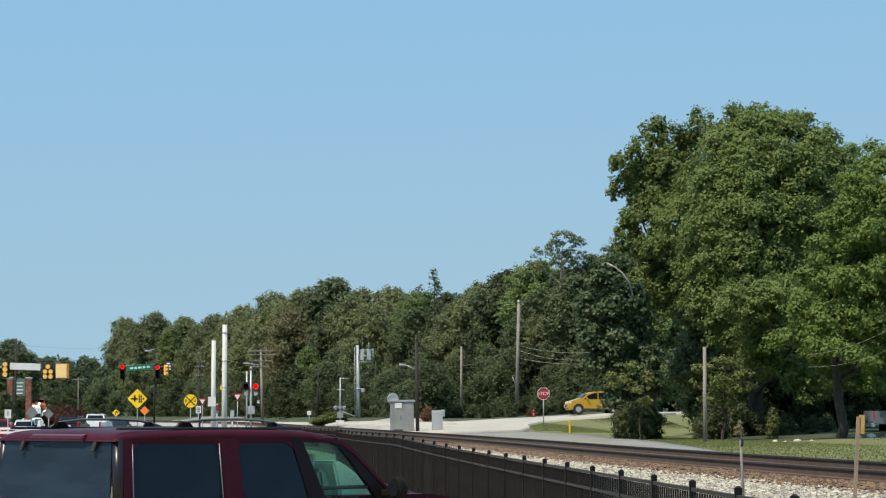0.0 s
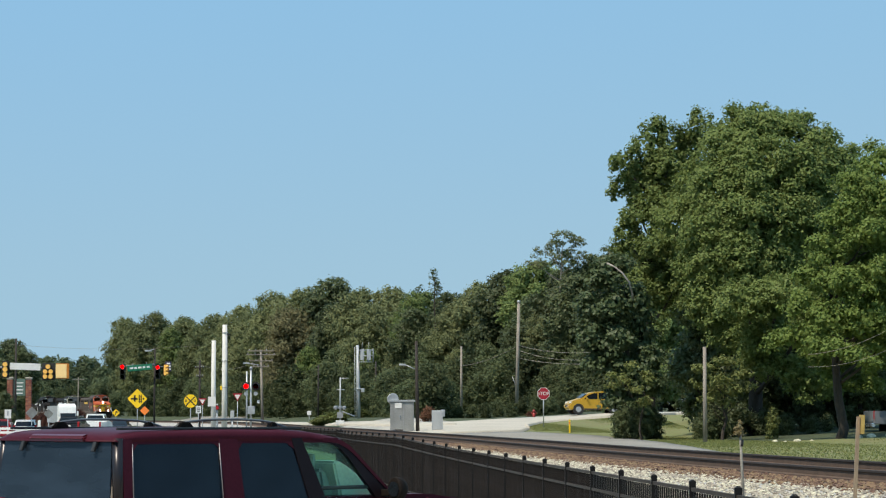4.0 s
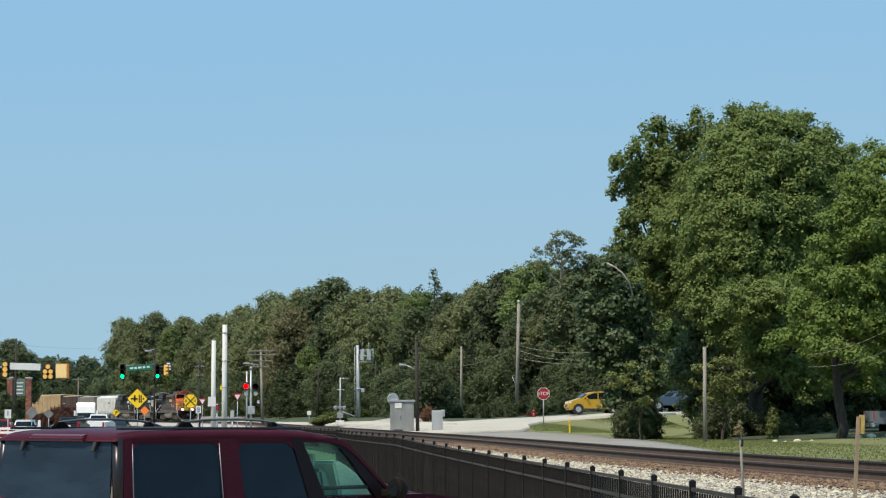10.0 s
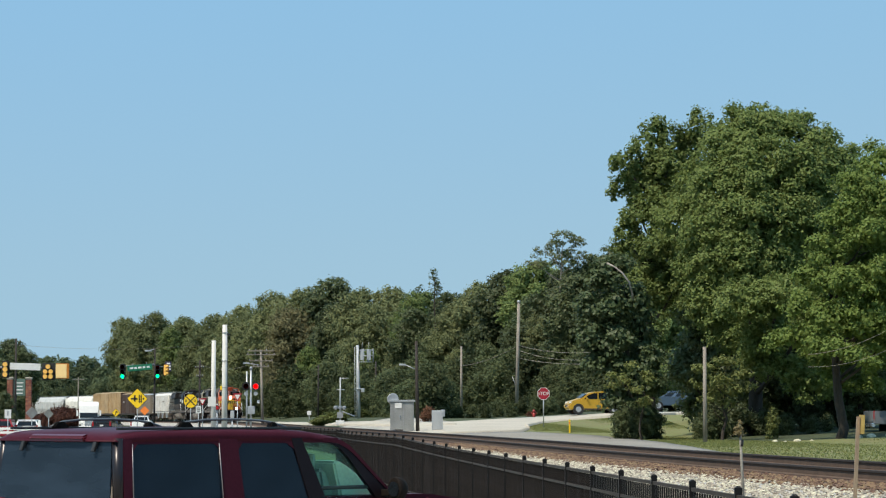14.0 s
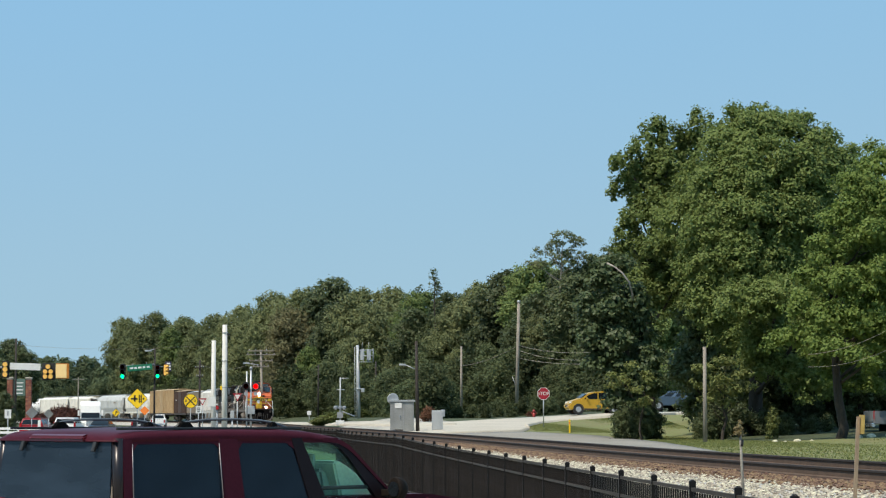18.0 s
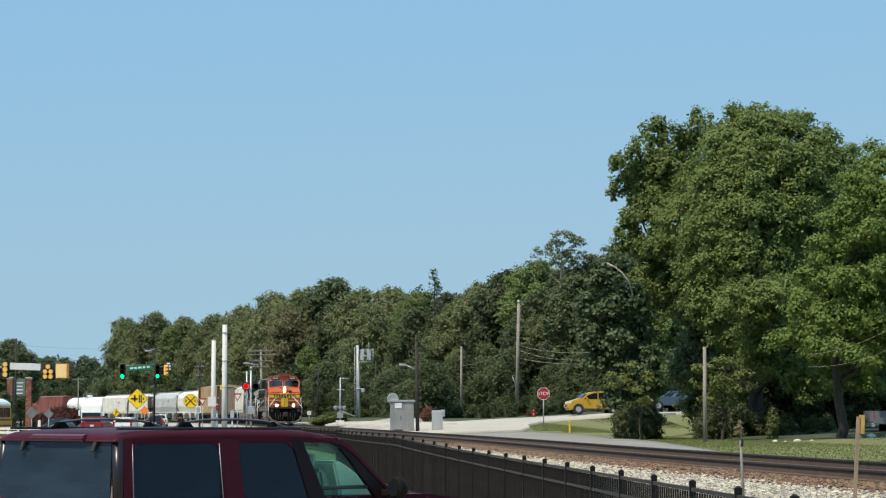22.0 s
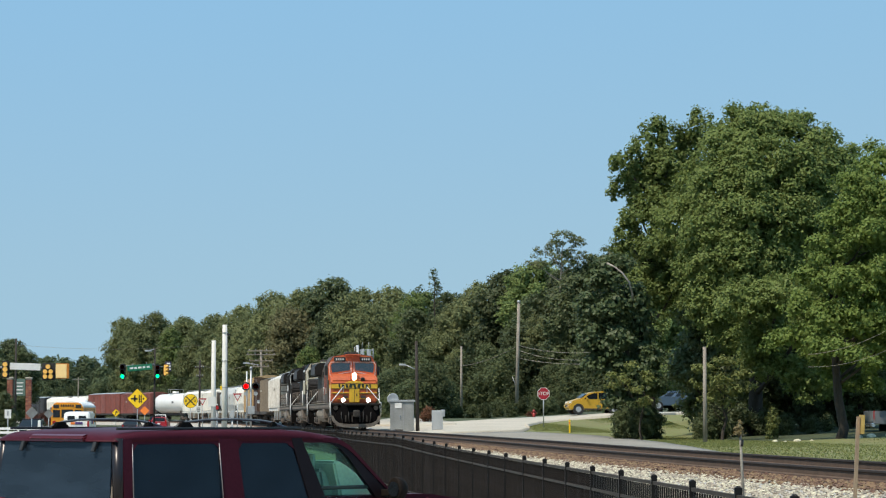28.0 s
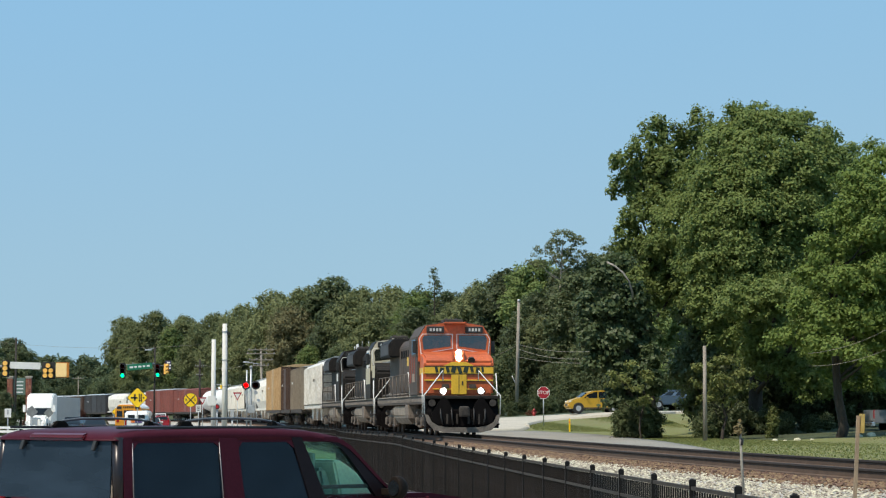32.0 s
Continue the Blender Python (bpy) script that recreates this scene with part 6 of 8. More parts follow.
# pillars and windows
for s in (-1, 1):
    pillar("rear_pillar", 0.08, 0.17, 0.10, 0.20, s, M_VANRED, van, 0.08)
    pillar("middle_pillar", 1.14, 1.36, 1.12, 1.32, s, M_VANRED, van)
    pillar("door_pillar", 2.09, 2.28, 1.93, 2.05, s, M_PILLAR, van)
    side_panel("front_pillar", [(2.30, 1.602), (2.42, 1.600), (2.53, 1.572), (2.62, 1.522), (2.70, 1.450), (2.77, 1.388), (2.96, 1.215), (3.06, 1.123), (3.15, 1.06), (3.10, 1.06), (2.93, 1.205), (2.74, 1.375), (2.67, 1.438), (2.58, 1.503), (2.48, 1.550), (2.30, 1.574)], s, M_VANRED, van)
    side_panel("front_pillar_trim", [(2.30, 1.574), (2.48, 1.550), (2.58, 1.503), (2.67, 1.438), (2.74, 1.375), (2.93, 1.205), (3.10, 1.06), (2.885, 1.06), (2.79, 1.18), (2.665, 1.33), (2.58, 1.432), (2.50, 1.505), (2.41, 1.545), (2.30, 1.560)], s, M_PILLAR, van, 0.05, -0.008)
    pillar("window_rail", 0.1, 2.50, 0.12, 2.48, s, M_VANRED, van, 0.05, zb=1.560, zt=1.600, out=-0.006)
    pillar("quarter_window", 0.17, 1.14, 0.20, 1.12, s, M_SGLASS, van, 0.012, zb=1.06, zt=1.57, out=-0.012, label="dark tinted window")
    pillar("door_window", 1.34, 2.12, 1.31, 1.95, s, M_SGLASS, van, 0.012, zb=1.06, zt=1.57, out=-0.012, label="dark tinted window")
    side_panel("front_window", [(2.26, 1.06), (2.95, 1.06), (2.80, 1.19), (2.68, 1.34), (2.60, 1.44), (2.50, 1.515), (2.41, 1.555), (2.02, 1.572)], s, M_GGLASS, van, 0.008, -0.02, "clear green-tinted window")
    # rounded window corners
    for a, b, m in ((0.20, 1.12, M_VANRED), (1.32, 1.93, M_VANRED)):
        pillar("corner_fillet", a - 0.03, a + 0.004, a - 0.03, a + 0.06, s, m, van, 0.014, zb=1.500, zt=1.566, out=-0.004)
        f = 0.06
        lean = 0.02 if b < 1.5 else 0.03
        pillar("corner_fillet", b + lean - 0.004, b + lean + 0.03, b - f, b + 0.03, s, m, van, 0.014, zb=1.566 - f, zt=1.566, out=-0.004)
    for x in (0.17, 1.12):
        tr = B()
        tube(tr, [(x + (0.03 if x < 1 else 0.0), s * 0.886, 1.56), (x, s * 0.952, 1.08)], 0.005, 6)
        part("window_trim", tr, M_TRIM, van, "thin bright window edge")
    bm = B()
    bmesh.ops.create_uvsphere(bm, u_segments=18, v_segments=12, radius=1.0)
    for v in bm.verts:
        v.co = (2.99 + max(v.co.x, -0.25) * 0.12, s * 1.10 + v.co.y * 0.088, 1.135 + v.co.z * 0.112)
    m = part("door_mirror", bm, M_BLACK, van, "black rounded door mirror", True)
    part("mirror_glass", pr(disc_pts(0.07, 16, (s * 1.10, 1.135)), 2.950, 2.956, "x"), M_CARGLASS, m, "mirror glass")
    part("mirror_arm", bx((2.99, s * 0.98, 1.10), (0.08, 0.12, 0.06), 0.01), M_BLACK, m)
M_POST = mat("gloss_corner_paint", (0.02, 0.016, 0.018), 0.32, 0.35, var=0.1, scale=5)
# tail: frame and lift glass
bm = B()
v = [bm.verts.new(p) for p in ((0.0, -0.86, 1.08), (0.0, 0.86, 1.08), (0.06, 0.80, 1.585), (0.06, -0.80, 1.585))]
bm.faces.new(v)
thick(bm, 0.012)
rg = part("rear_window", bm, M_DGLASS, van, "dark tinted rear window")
for s in (-1, 1):
    part("rear_corner_post", rd((0.055, s * 0.900, 1.0), (0.085, s * 0.838, 1.605), 0.05, n=20), M_POST, van, "glossy dark corner post", smooth=True)
    h = 0.48 if s > 0 else -0.60
    part("glass_hinge", pr([(0.05, 1.585), (0.02, 1.585), (-0.012, 1.50), (0.012, 1.495)], h - 0.024, h + 0.024, "y", 0.004), M_BLACKP, rg)
part("rear_header", bx((0.10, 0, 1.60), (0.09, 1.62, 0.05), 0.01), M_VANRED, van)
bm = B()
rows_ = [[bm.verts.new((x + 0.10 - 0.10 * (y / 0.8) ** 2, y * (0.83 - 0.09 * (z - 1.06) / 0.5) / 0.83, z)) for y in (-0.83, -0.55, -0.25, 0, 0.25, 0.55, 0.83)] for x, z in ((3.10, 1.06), (2.90, 1.24), (2.72, 1.40), (2.60, 1.50), (2.48, 1.575))]
for a, b in zip(rows_, rows_[1:]):
    for i in range(6):
        bm.faces.new((a[i], a[i + 1], b[i + 1], b[i])).smooth = True
thick(bm, 0.008)
part("windscreen", bm, M_GGLASS, van, "clear green-tinted windscreen")
# inside
part("dashboard", pr([(2.66, 1.02), (3.04, 1.02), (2.99, 1.16), (2.89, 1.245), (2.75, 1.335), (2.63, 1.395), (2.56, 1.385)], -0.72, 0.72, "y", 0.02), M_DASH, van, "pale grey dashboard")
bm = B()
for i in range(20):
    a, b = 6.28319 * i / 20, 6.28319 * (i + 1) / 20
    rod(bm, (2.62 + 0.07 * math.sin(a), 0.4 + 0.18 * math.cos(a), 1.22 + 0.17 * math.sin(a)), (2.62 + 0.07 * math.sin(b), 0.4 + 0.18 * math.cos(b), 1.22 + 0.17 * math.sin(b)), 0.016, n=6)
part("steering_wheel", bm, M_BLACKP, van)
for x, y in ((2.56, -0.42), (2.56, 0.42), (1.1, -0.45), (1.1, 0.45), (0.35, -0.45), (0.35, 0.45)):
    st = part("seat_back", pr([(x - 0.05, 1.0), (x + 0.12, 1.0), (x - 0.02, 1.32), (x - 0.12, 1.32)], y - 0.23, y + 0.23, "y", 0.03), M_SEAT, van)
    part("headrest", bx((x - 0.09, y, 1.385), (0.09, 0.24, 0.15), 0.04), M_SEAT, st)
for s in (-1, 1):
    part("door_rail", bx((2.58, s * 0.905, 1.155), (0.64, 0.02, 0.035), 0.008), M_BLACKP, van)

# ---- signs, signals and poles ----
def post_to(ob, x, y, r=0.03, top=2.0, material=None, z0=None):
    g = ground_z(x, y) if z0 is None else z0
    return part("post", rd((0, 0.03, g - 0.2), (0, 0.03, top), r, n=8), material or M_GALV, ob)


def sign(name, label, x, y, z, outline, material, border=None, r=0.03, rz=0.0, thick=0.006, edge=0.92):
    """A flat plate on a post, facing the viewer's side; returns the thing and its plate."""
    ob = empty(name, pose(x, y, 0, 0, 0, rz), label, "sign")
    post_to(ob, x, y, r, z + max(v for _, v in outline) * 0.8)
    pl = part("plate", pr([(u, v + z) for u, v in outline], -thick, 0.0, "y"), border or material, ob)
    if border:
        part("sign_face", pr([(u * edge, v * edge + z) for u, v in outline], -thick - 0.004, -thick, "y"), material, pl)
    return ob, pl


def diamond(h):
    k = h * 0.08
    return [(0 + k, -h + k), (h - k, 0 - k), (h - k, k), (k, h - k), (-k, h - k), (-h + k, k), (-h + k, -k), (-k, -h + k)]


def rect(w, h):
    return [(-w / 2, -h / 2), (w / 2, -h / 2), (w / 2, h / 2), (-w / 2, h / 2)]


def bars(plate, items, z, material, yy=-0.014):
    for cx, cz, w, h, tilt in items:
        b = part("symbol_bar", bx((0, 0, 0), (w, 0.006, h)), material, plate)
        b.matrix_basis = pose(cx, yy, z + cz, 0, tilt, 0)


ob, pl = sign("warning_sign", "yellow diamond sign with a black junction and railway symbol", -18.82, 155, 2.84, diamond(0.66), M_YELLOW, M_BLACKP, edge=0.95)
bars(pl, [(-0.16, 0.02, 0.10, 0.40, 0), (-0.2, 0.0, 0.42, 0.10, 0), (0.12, 0.0, 0.05, 0.52, 0), (0.24, 0.0, 0.05, 0.52, 0), (0.18, 0.16, 0.22, 0.04, 0), (0.18, 0.05, 0.22, 0.04, 0), (0.18, -0.06, 0.22, 0.04, 0), (0.18, -0.17, 0.22, 0.04, 0), (0.38, 0.0, 0.10, 0.10, 45)], 2.84, M_BLACKP)
ob, pl = sign("railway_warning_sign", "round yellow railway crossing warning sign", -17.05, 170, 2.79, disc_pts(0.475, 28), M_YELLOW, M_BLACKP, edge=0.95)
bars(pl, [(0, 0, 0.07, 0.86, 45), (0, 0, 0.07, 0.86, -45)], 2.79, M_BLACKP)
for s in (-1, 1):
    words("R", 0.26, M_BLACKP, pl, s * 0.29, -0.014, 2.79)
for px_x, yy, zz in ((-15.77, 165, 2.72), (-12.25, 150, 2.91)):
    ob, pl = sign("yield_sign", "red and white triangular give-way sign on a thin post", px_x, yy, zz, [(0, -0.27), (0.27, 0.22), (-0.27, 0.22)], M_SIGNW, M_RED, 0.025, edge=0.62)
ob, pl = sign("warning_sign", "small yellow diamond sign far down the road", -38.98, 300, 2.14, diamond(0.52), M_YELLOW, M_BLACKP, edge=0.9)
bars(pl, [(0.0, 0.0, 0.12, 0.5, 20), (0.12, 0.1, 0.3, 0.1, 0)], 2.14, M_BLACKP)
sign("roadworks_sign", "orange diamond roadworks sign", -28.44, 240, 2.28, diamond(0.45), M_ORANGE, None)
ob, pl = sign("small_sign", "small white plate with dark marks beside the road", -16.32, 168, 2.21, rect(0.35, 0.5), M_SIGNW)
bars(pl, [(0, 0.1, 0.2, 0.05, 0), (0, -0.02, 0.22, 0.05, 0), (0, -0.14, 0.16, 0.05, 0)], 2.21, M_BLACKP)
ob, pl = sign("small_sign", "small white plate on a thin post", -27.65, 160, 1.91, rect(0.42, 0.56), M_SIGNW)
bars(pl, [(0, 0.05, 0.08, 0.3, 0)], 1.91, M_SIGBACK)
sign("small_sign", "small white plate by the pale pavement", -12.76, 240, 2.07, rect(0.38, 0.38), M_SIGNW)
sign("sign_seen_from_behind", "bare grey back of a diamond sign", -25.81, 158, 1.98, diamond(0.40), M_SIGSHADE)
sign("sign_seen_from_behind", "bare grey back of a smaller diamond sign", -26.94, 172, 1.92, diamond(0.34), M_SIGSHADE)

# thick white poles by the crossing
for xx, yy, top, r, lab in ((-13.68, 150, 6.28, 0.155, "white-painted concrete pole with a small plate"), (-12.85, 148, 7.15, 0.17, "tall white-painted concrete pole by the crossing")):
    ob = empty("white_pole", pose(xx, yy, 0), lab, "pole")
    part("shaft", rd((0, 0, -0.3), (0, 0, top), r * 1.05, r * 0.82, 16), M_WHITEPOLE, ob)
    if r < 0.16:
        pl = part("plate", bx((-0.08, -0.18, 2.64), (0.46, 0.02, 0.58)), M_SIGNW, ob, "pale plate")
        part("clamp", bx((0, -0.15, 2.64), (0.3, 0.05, 0.06)), M_GALV, pl)
    else:
        for z in (6.65, 4.99, 3.43):
            part("band", rd((0, 0, z), (0, 0, z + 0.06), r * 1.0, n=16), M_GALV, ob)
        part("junction_box", bx((-0.20, -0.06, 3.43), (0.12, 0.14, 0.22), 0.01), M_YELLOW, ob)
        part("camera_bracket", bx((0.2, 0, 6.58), (0.18, 0.1, 0.12), 0.02), M_BLACKP, ob)
        part("cable", rd((0.17, -0.05, 6.32), (0.19, -0.05, 1.67), 0.012, n=6), M_BLACKP, ob)


# ---- lamps that are lit by one bulb behind coloured lenses ----
M_BULB = glow("signal_bulb", (1.0, 1.0, 1.0), 9)


def lens_glass(name, tint):
    m = bpy.data.materials.new(name)
    m.use_nodes = True
    nt = m.node_tree
    tr = nt.nodes.new("ShaderNodeBsdfTransparent")
    tr.inputs[0].default_value = (*tint, 1)
    nt.links.new(tr.outputs[0], nt.nodes["Material Output"].inputs[0])
    return m


L_RED, L_GREEN, L_AMBER = lens_glass("red_lens_glass", (0.75, 0.008, 0.012)), lens_glass("green_lens_glass", (0.01, 0.60, 0.30)), lens_glass("amber_lens_glass", (0.5, 0.22, 0.01))
M_SIGYEL = mat("signal_yellow_housing", (0.95, 0.52, 0.11), 0.5, var=0.1, scale=4)
BULBS = []


def signal_head(x, y, z, shell, label, s=1.0, facing=0.0, lit=True, name="traffic_signal", visor=None):
    """Three stacked lenses in a housing with visors; the bulb stands behind one of them."""
    ob = empty(name, pose(x, y, z, 0, 0, facing), label, "traffic light")
    part("back_board", bx((0, 0.14, 0), (0.42 * s, 0.02, 1.16 * s), 0.01), M_BLACKP, ob)
    for dz, lens in ((0.35, L_RED), (0, L_AMBER), (-0.35, L_GREEN)):
        dz *= s
        bm = B()
        hw = 0.17 * s
        for bxy in (((-hw, 0.05, dz), (0.02, 0.18, 2 * hw)), ((hw, 0.05, dz), (0.02, 0.18, 2 * hw)), ((0, 0.05, dz + hw), (2 * hw, 0.18, 0.02)), ((0, 0.05, dz - hw), (2 * hw, 0.18, 0.02))):
            box(bm, *bxy)
        sec = part("housing", bm, shell, ob)
        part("lens", pr([(u, v + dz) for u, v in disc_pts(0.15 * s, 20)], -0.03, -0.026, "y"), lens, sec)
        bm = B()
        ring = [(0.165 * s * math.cos(a), 0.165 * s * math.sin(a)) for a in np.linspace(-0.5, 3.64, 14)]
        for (a, b), (c, d) in zip(ring, ring[1:]):
            v = [bm.verts.new(p) for p in ((a, -0.03, b + dz), (c, -0.03, d + dz), (c, -0.26 * s, d + dz), (a, -0.26 * s, b + dz))]
            bm.faces.new(v)
        thick(bm, 0.01)
        part("visor", bm, visor or shell, sec)
    if lit:
        bulb = part("bulb", pr(disc_pts(0.145 * s, 18), 0.0, 0.01, "y"), M_BULB, ob, "glowing signal bulb")
        BULBS.append((bulb, (0, 0.02, 0.35 * s), (0, 0.02, -0.35 * s)))
    return ob


YS = 185.0
signal_head(-23.58, YS, 5.03, M_BLACKP, "black traffic signal on a mast arm, red then green", 1.0)
signal_head(-20.99, YS, 5.03, M_BLACKP, "traffic signal on its pole, red then green", 0.9)
arm = empty("signal_pole", pose(-21.26, YS + 0.4, 0), "grey steel signal pole with a mast arm", "signal pole")
part("shaft", rd((0, 0, -0.3), (0, 0, 6.78), 0.085, 0.06, 14), M_DPOLE, arm)
part("mast_arm", rd((0, 0, 5.57), (-2.580, -0.2, 5.41), 0.07, 0.045, 10), M_SIGBACK, arm)
part("lamp_arm", rd((0, 0, 6.70), (-0.333, -0.2, 6.61), 0.03, n=8), M_SIGBACK, arm)
part("lamp_head", bx((-0.458, -0.2, 6.57), (0.5, 0.2, 0.12), 0.04), M_GALV, arm)
g = empty("street_name_sign", pose(-22.29, YS - 0.1, 5.33, 0, -5, 0), "green street name sign with white edging under the arm", "sign")
pl = part("plate", bx((0, 0, 0), (1.831, 0.02, 0.44), 0.02), M_GREEN, g)
for i, w in enumerate((0.26, 0.2, 0.24, 0.18, 0.22)):
    part("lettering_bar", bx((-0.62 + i * 0.31, -0.014, 0), (w, 0.008, 0.13)), M_SIGNW, pl)
part("hanger", bx((0.5, 0.05, 0.25), (0.05, 0.04, 0.2)), M_SIGBACK, g)
part("hanger", bx((-0.5, 0.05, 0.25), (0.05, 0.04, 0.2)), M_SIGBACK, g)
g = empty("lane_sign", pose(-20.22, YS, 5.41), "dark sign with rows of white lettering on the signal pole", "sign")
pl = part("plate", bx((0, 0, 0), (0.46, 0.02, 0.72), 0.01), mat("sign_dark_blue", (0.05, 0.045, 0.09), 0.5), g)
for dz, w in ((0.22, 0.25), (0.02, 0.36), (-0.2, 0.34)):
    part("lettering_bar", bx((0.02, -0.014, dz), (w, 0.008, 0.11)), M_SIGNW, pl)
part("bracket", bx((-0.5, 0.1, 0), (0.8, 0.05, 0.05)), M_SIGBACK, g)
# second arm from the left, its heads turned to the cross street
signal_head(-20.27, 184.2, 5.14, M_SIGYEL, "yellow traffic signal seen from its side", 0.72, 62, False)
arm = empty("signal_pole", pose(-33.61, 184.5, 0), "steel signal pole with a long mast arm", "signal pole")
part("shaft", rd((0, 0, -0.3), (0, 0, 6.17), 0.13, 0.09, 14), M_SIGBACK, arm)
part("mast_arm", rd((0, 0, 5.35), (5.794, 0, 5.31), 0.08, 0.05, 10), M_SIGBACK, arm)
vh = empty("traffic_signal", pose(-32.04, 184.1, 5.18), "yellow three-lens traffic signal with a black back board", "traffic light")
part("back_board", bx((0, 0.14, 0), (0.52, 0.02, 1.25), 0.02), M_BLACKP, vh)
for dz in (0.37, 0.0, -0.37):
    c = part("housing", bx((0, 0.05, dz), (0.36, 0.18, 0.36), 0.03), M_BLACKP, vh)
    part("visor", rd((0, -0.22, dz), (0, -0.03, dz), 0.175, n=18), M_SIGYEL, c)
dh = empty("traffic_signal", pose(-28.90, 184.1, 5.02), "yellow five-lens traffic signal with a black back board", "traffic light")
part("back_board", bx((0, 0.14, 0), (0.95, 0.02, 1.25), 0.02), M_BLACKP, dh)
for dx, dz in ((0, 0.36), (-0.2, 0.0), (0.2, 0.0), (-0.2, -0.36), (0.2, -0.36)):
    c = part("housing", bx((dx, 0.05, dz), (0.34, 0.18, 0.34), 0.03), M_BLACKP, dh)
    bm = B()
    rod(bm, (dx, -0.22, dz), (dx, -0.03, dz), 0.165, n=18)
    part("visor", bm, M_SIGYEL, c)
sq = empty("signal_box", pose(-27.91, 184.1, 5.06), "square yellow signal housing with a pale face", "traffic light")
part("housing", bx((0.05, 0.1, 0), (0.95, 0.3, 1.1), 0.03), mat("housing_orange", (0.6, 0.2, 0.02), 0.5), sq)
part("face", bx((-0.03, -0.06, 0), (0.80, 0.03, 1.0), 0.02), mat("pale_yellow_face", (0.97, 0.68, 0.30), 0.5, var=0.05), sq)
g = empty("street_name_sign", pose(-30.60, 184.2, 5.39, 0, 2, 0), "pale blank back of a street name sign", "sign")
part("plate", bx((0, 0, 0), (2.235, 0.02, 0.50), 0.02), M_SIGNW, g)

# ---- crossing flashers ----
cf = empty("crossing_signal", pose(-12.06, 158.0, 0), "railway crossing signal mast with paired red flashing lamps", "crossing signal")
part("mast", rd((0, 0, 0), (0, 0, 4.74), 0.065, n=12), M_GALV, cf)
part("second_mast", rd((-0.284, 0.3, 0.3), (-0.284, 0.3, 4.60), 0.05, n=10), M_GALV, cf)
part("cross_arm", rd((-0.355, 0, 3.64), (0.355, 0, 3.64), 0.035, n=8), M_BLACKP, cf)
part("relay_box", bx((0.036, -0.12, 2.15), (0.44, 0.3, 0.5), 0.02), M_GALV, cf)
part("bell", rd((0, 0, 4.74), (0, 0, 4.74 + 0.14), 0.12, 0.06, 12), M_GALV, cf)
for s in (-1, 1):
    hood = part("target", pr([(u + s * 0.302, v + 3.64) for u, v in disc_pts(0.27, 24)], 0.02, 0.05, "y"), M_BLACKP, cf)
    part("lens", pr([(u + s * 0.302, v + 3.64) for u, v in disc_pts(0.155, 20)], -0.10, -0.096, "y"), L_RED, hood)
    bm = B()
    for a, b in zip(np.linspace(-0.2, 3.34, 12), np.linspace(-0.2, 3.34, 12)[1:]):
        v = [bm.verts.new((s * 0.302 + 0.2 * math.cos(q), yy, 3.64 + 0.2 * math.sin(q))) for q, yy in ((a, 0.02), (b, 0.02), (b, -0.3), (a, -0.3))]
        bm.faces.new(v)
    thick(bm, 0.01)
    part("visor", bm, M_BLACKP, hood)
    lo = part("rear_lamp", rd((s * 0.302, 0.1, 3.18), (s * 0.302, -0.1, 3.18), 0.11, 0.13, 14), M_GALV, cf)
part("id_plate", bx((0.462, 0.1, 2.68), (0.16, 0.05, 0.2)), M_SIGNW, cf)
bulb = part("bulb", pr(disc_pts(0.15, 18), 0.0, 0.01, "y"), M_BULB, cf, "glowing flasher bulb")
FLASH = (bulb, (-0.302, -0.05, 3.64), (0.302, -0.05, 3.64))
ob = empty("crossing_signal", pose(-14.22, 158.5, 0), "small red crossing lamp beside a white pole", "crossing signal")
part("mast", rd((0, 0, 0), (0, 0, 2.54), 0.05, n=10), M_GALV, ob)
part("lamp", rd((0, 0.1, 2.30), (0, -0.15, 2.30), 0.16, n=16), M_BLACKP, ob)
part("red_reflector", pr([(u, v + 2.30) for u, v in disc_pts(0.12, 16)], -0.165, -0.15, "y"), M_LENS_RED, ob)
ob = empty("equipment_post", pose(-12.72, 152, 0), "short pale grey equipment post", "post")
part("box", bx((0, 0, 1.83), (0.22, 0.2, 0.55), 0.02), M_GALVP, ob)
part("leg", rd((0, 0, 0), (0, 0, 1.66), 0.05, n=8), M_GALV, ob)

# far-side crossing gear and railway signal mast
cg = empty("crossing_signal", pose(-8.66, 212.0, 0), "crossing signal mast seen from behind with a gate mechanism", "crossing signal")
part("mast", rd((0, 0, 0.6), (0, 0, 5.03), 0.06, n=10), M_GALV, cg)
part("cross_arm", rd((-0.286, 0, 3.99), (0.381, 0, 3.99), 0.03, n=8), M_GALV, cg)
part("top_arm", rd((0, 0, 4.94), (0.715, 0, 4.94), 0.035, n=8), M_GALV, cg)
for dx in (-8, 0, 7):
    part("lamp_back", rd((0.048 * dx, 0.1, 2.46), (0.048 * dx, -0.2, 2.46), 0.19, 0.10, 14), M_SIGBACK, cg)
part("gate_mechanism", bx((0, 0, 1.85), (0.5, 0.4, 0.5), 0.03), M_SIGBACK, cg)
part("base", bx((0, 0, 1.23), (0.7, 0.6, 0.35), 0.03), M_SIGNW, cg)
part("counterweight_arm", rd((0.1, 0, 2.18), (1.240, 0, 1.75), 0.06, 0.04, 8), M_GALVP, cg)
ms = empty("railway_signal_mast", pose(-7.74, 230.0, 0), "galvanised railway signal mast with a ladder and cage", "signal mast")
part("mast", rd((0.103, 0, 0.6), (-0.078, 0, 8.25), 0.16, 0.12, 14), M_GALVP, ms)
bm = B()
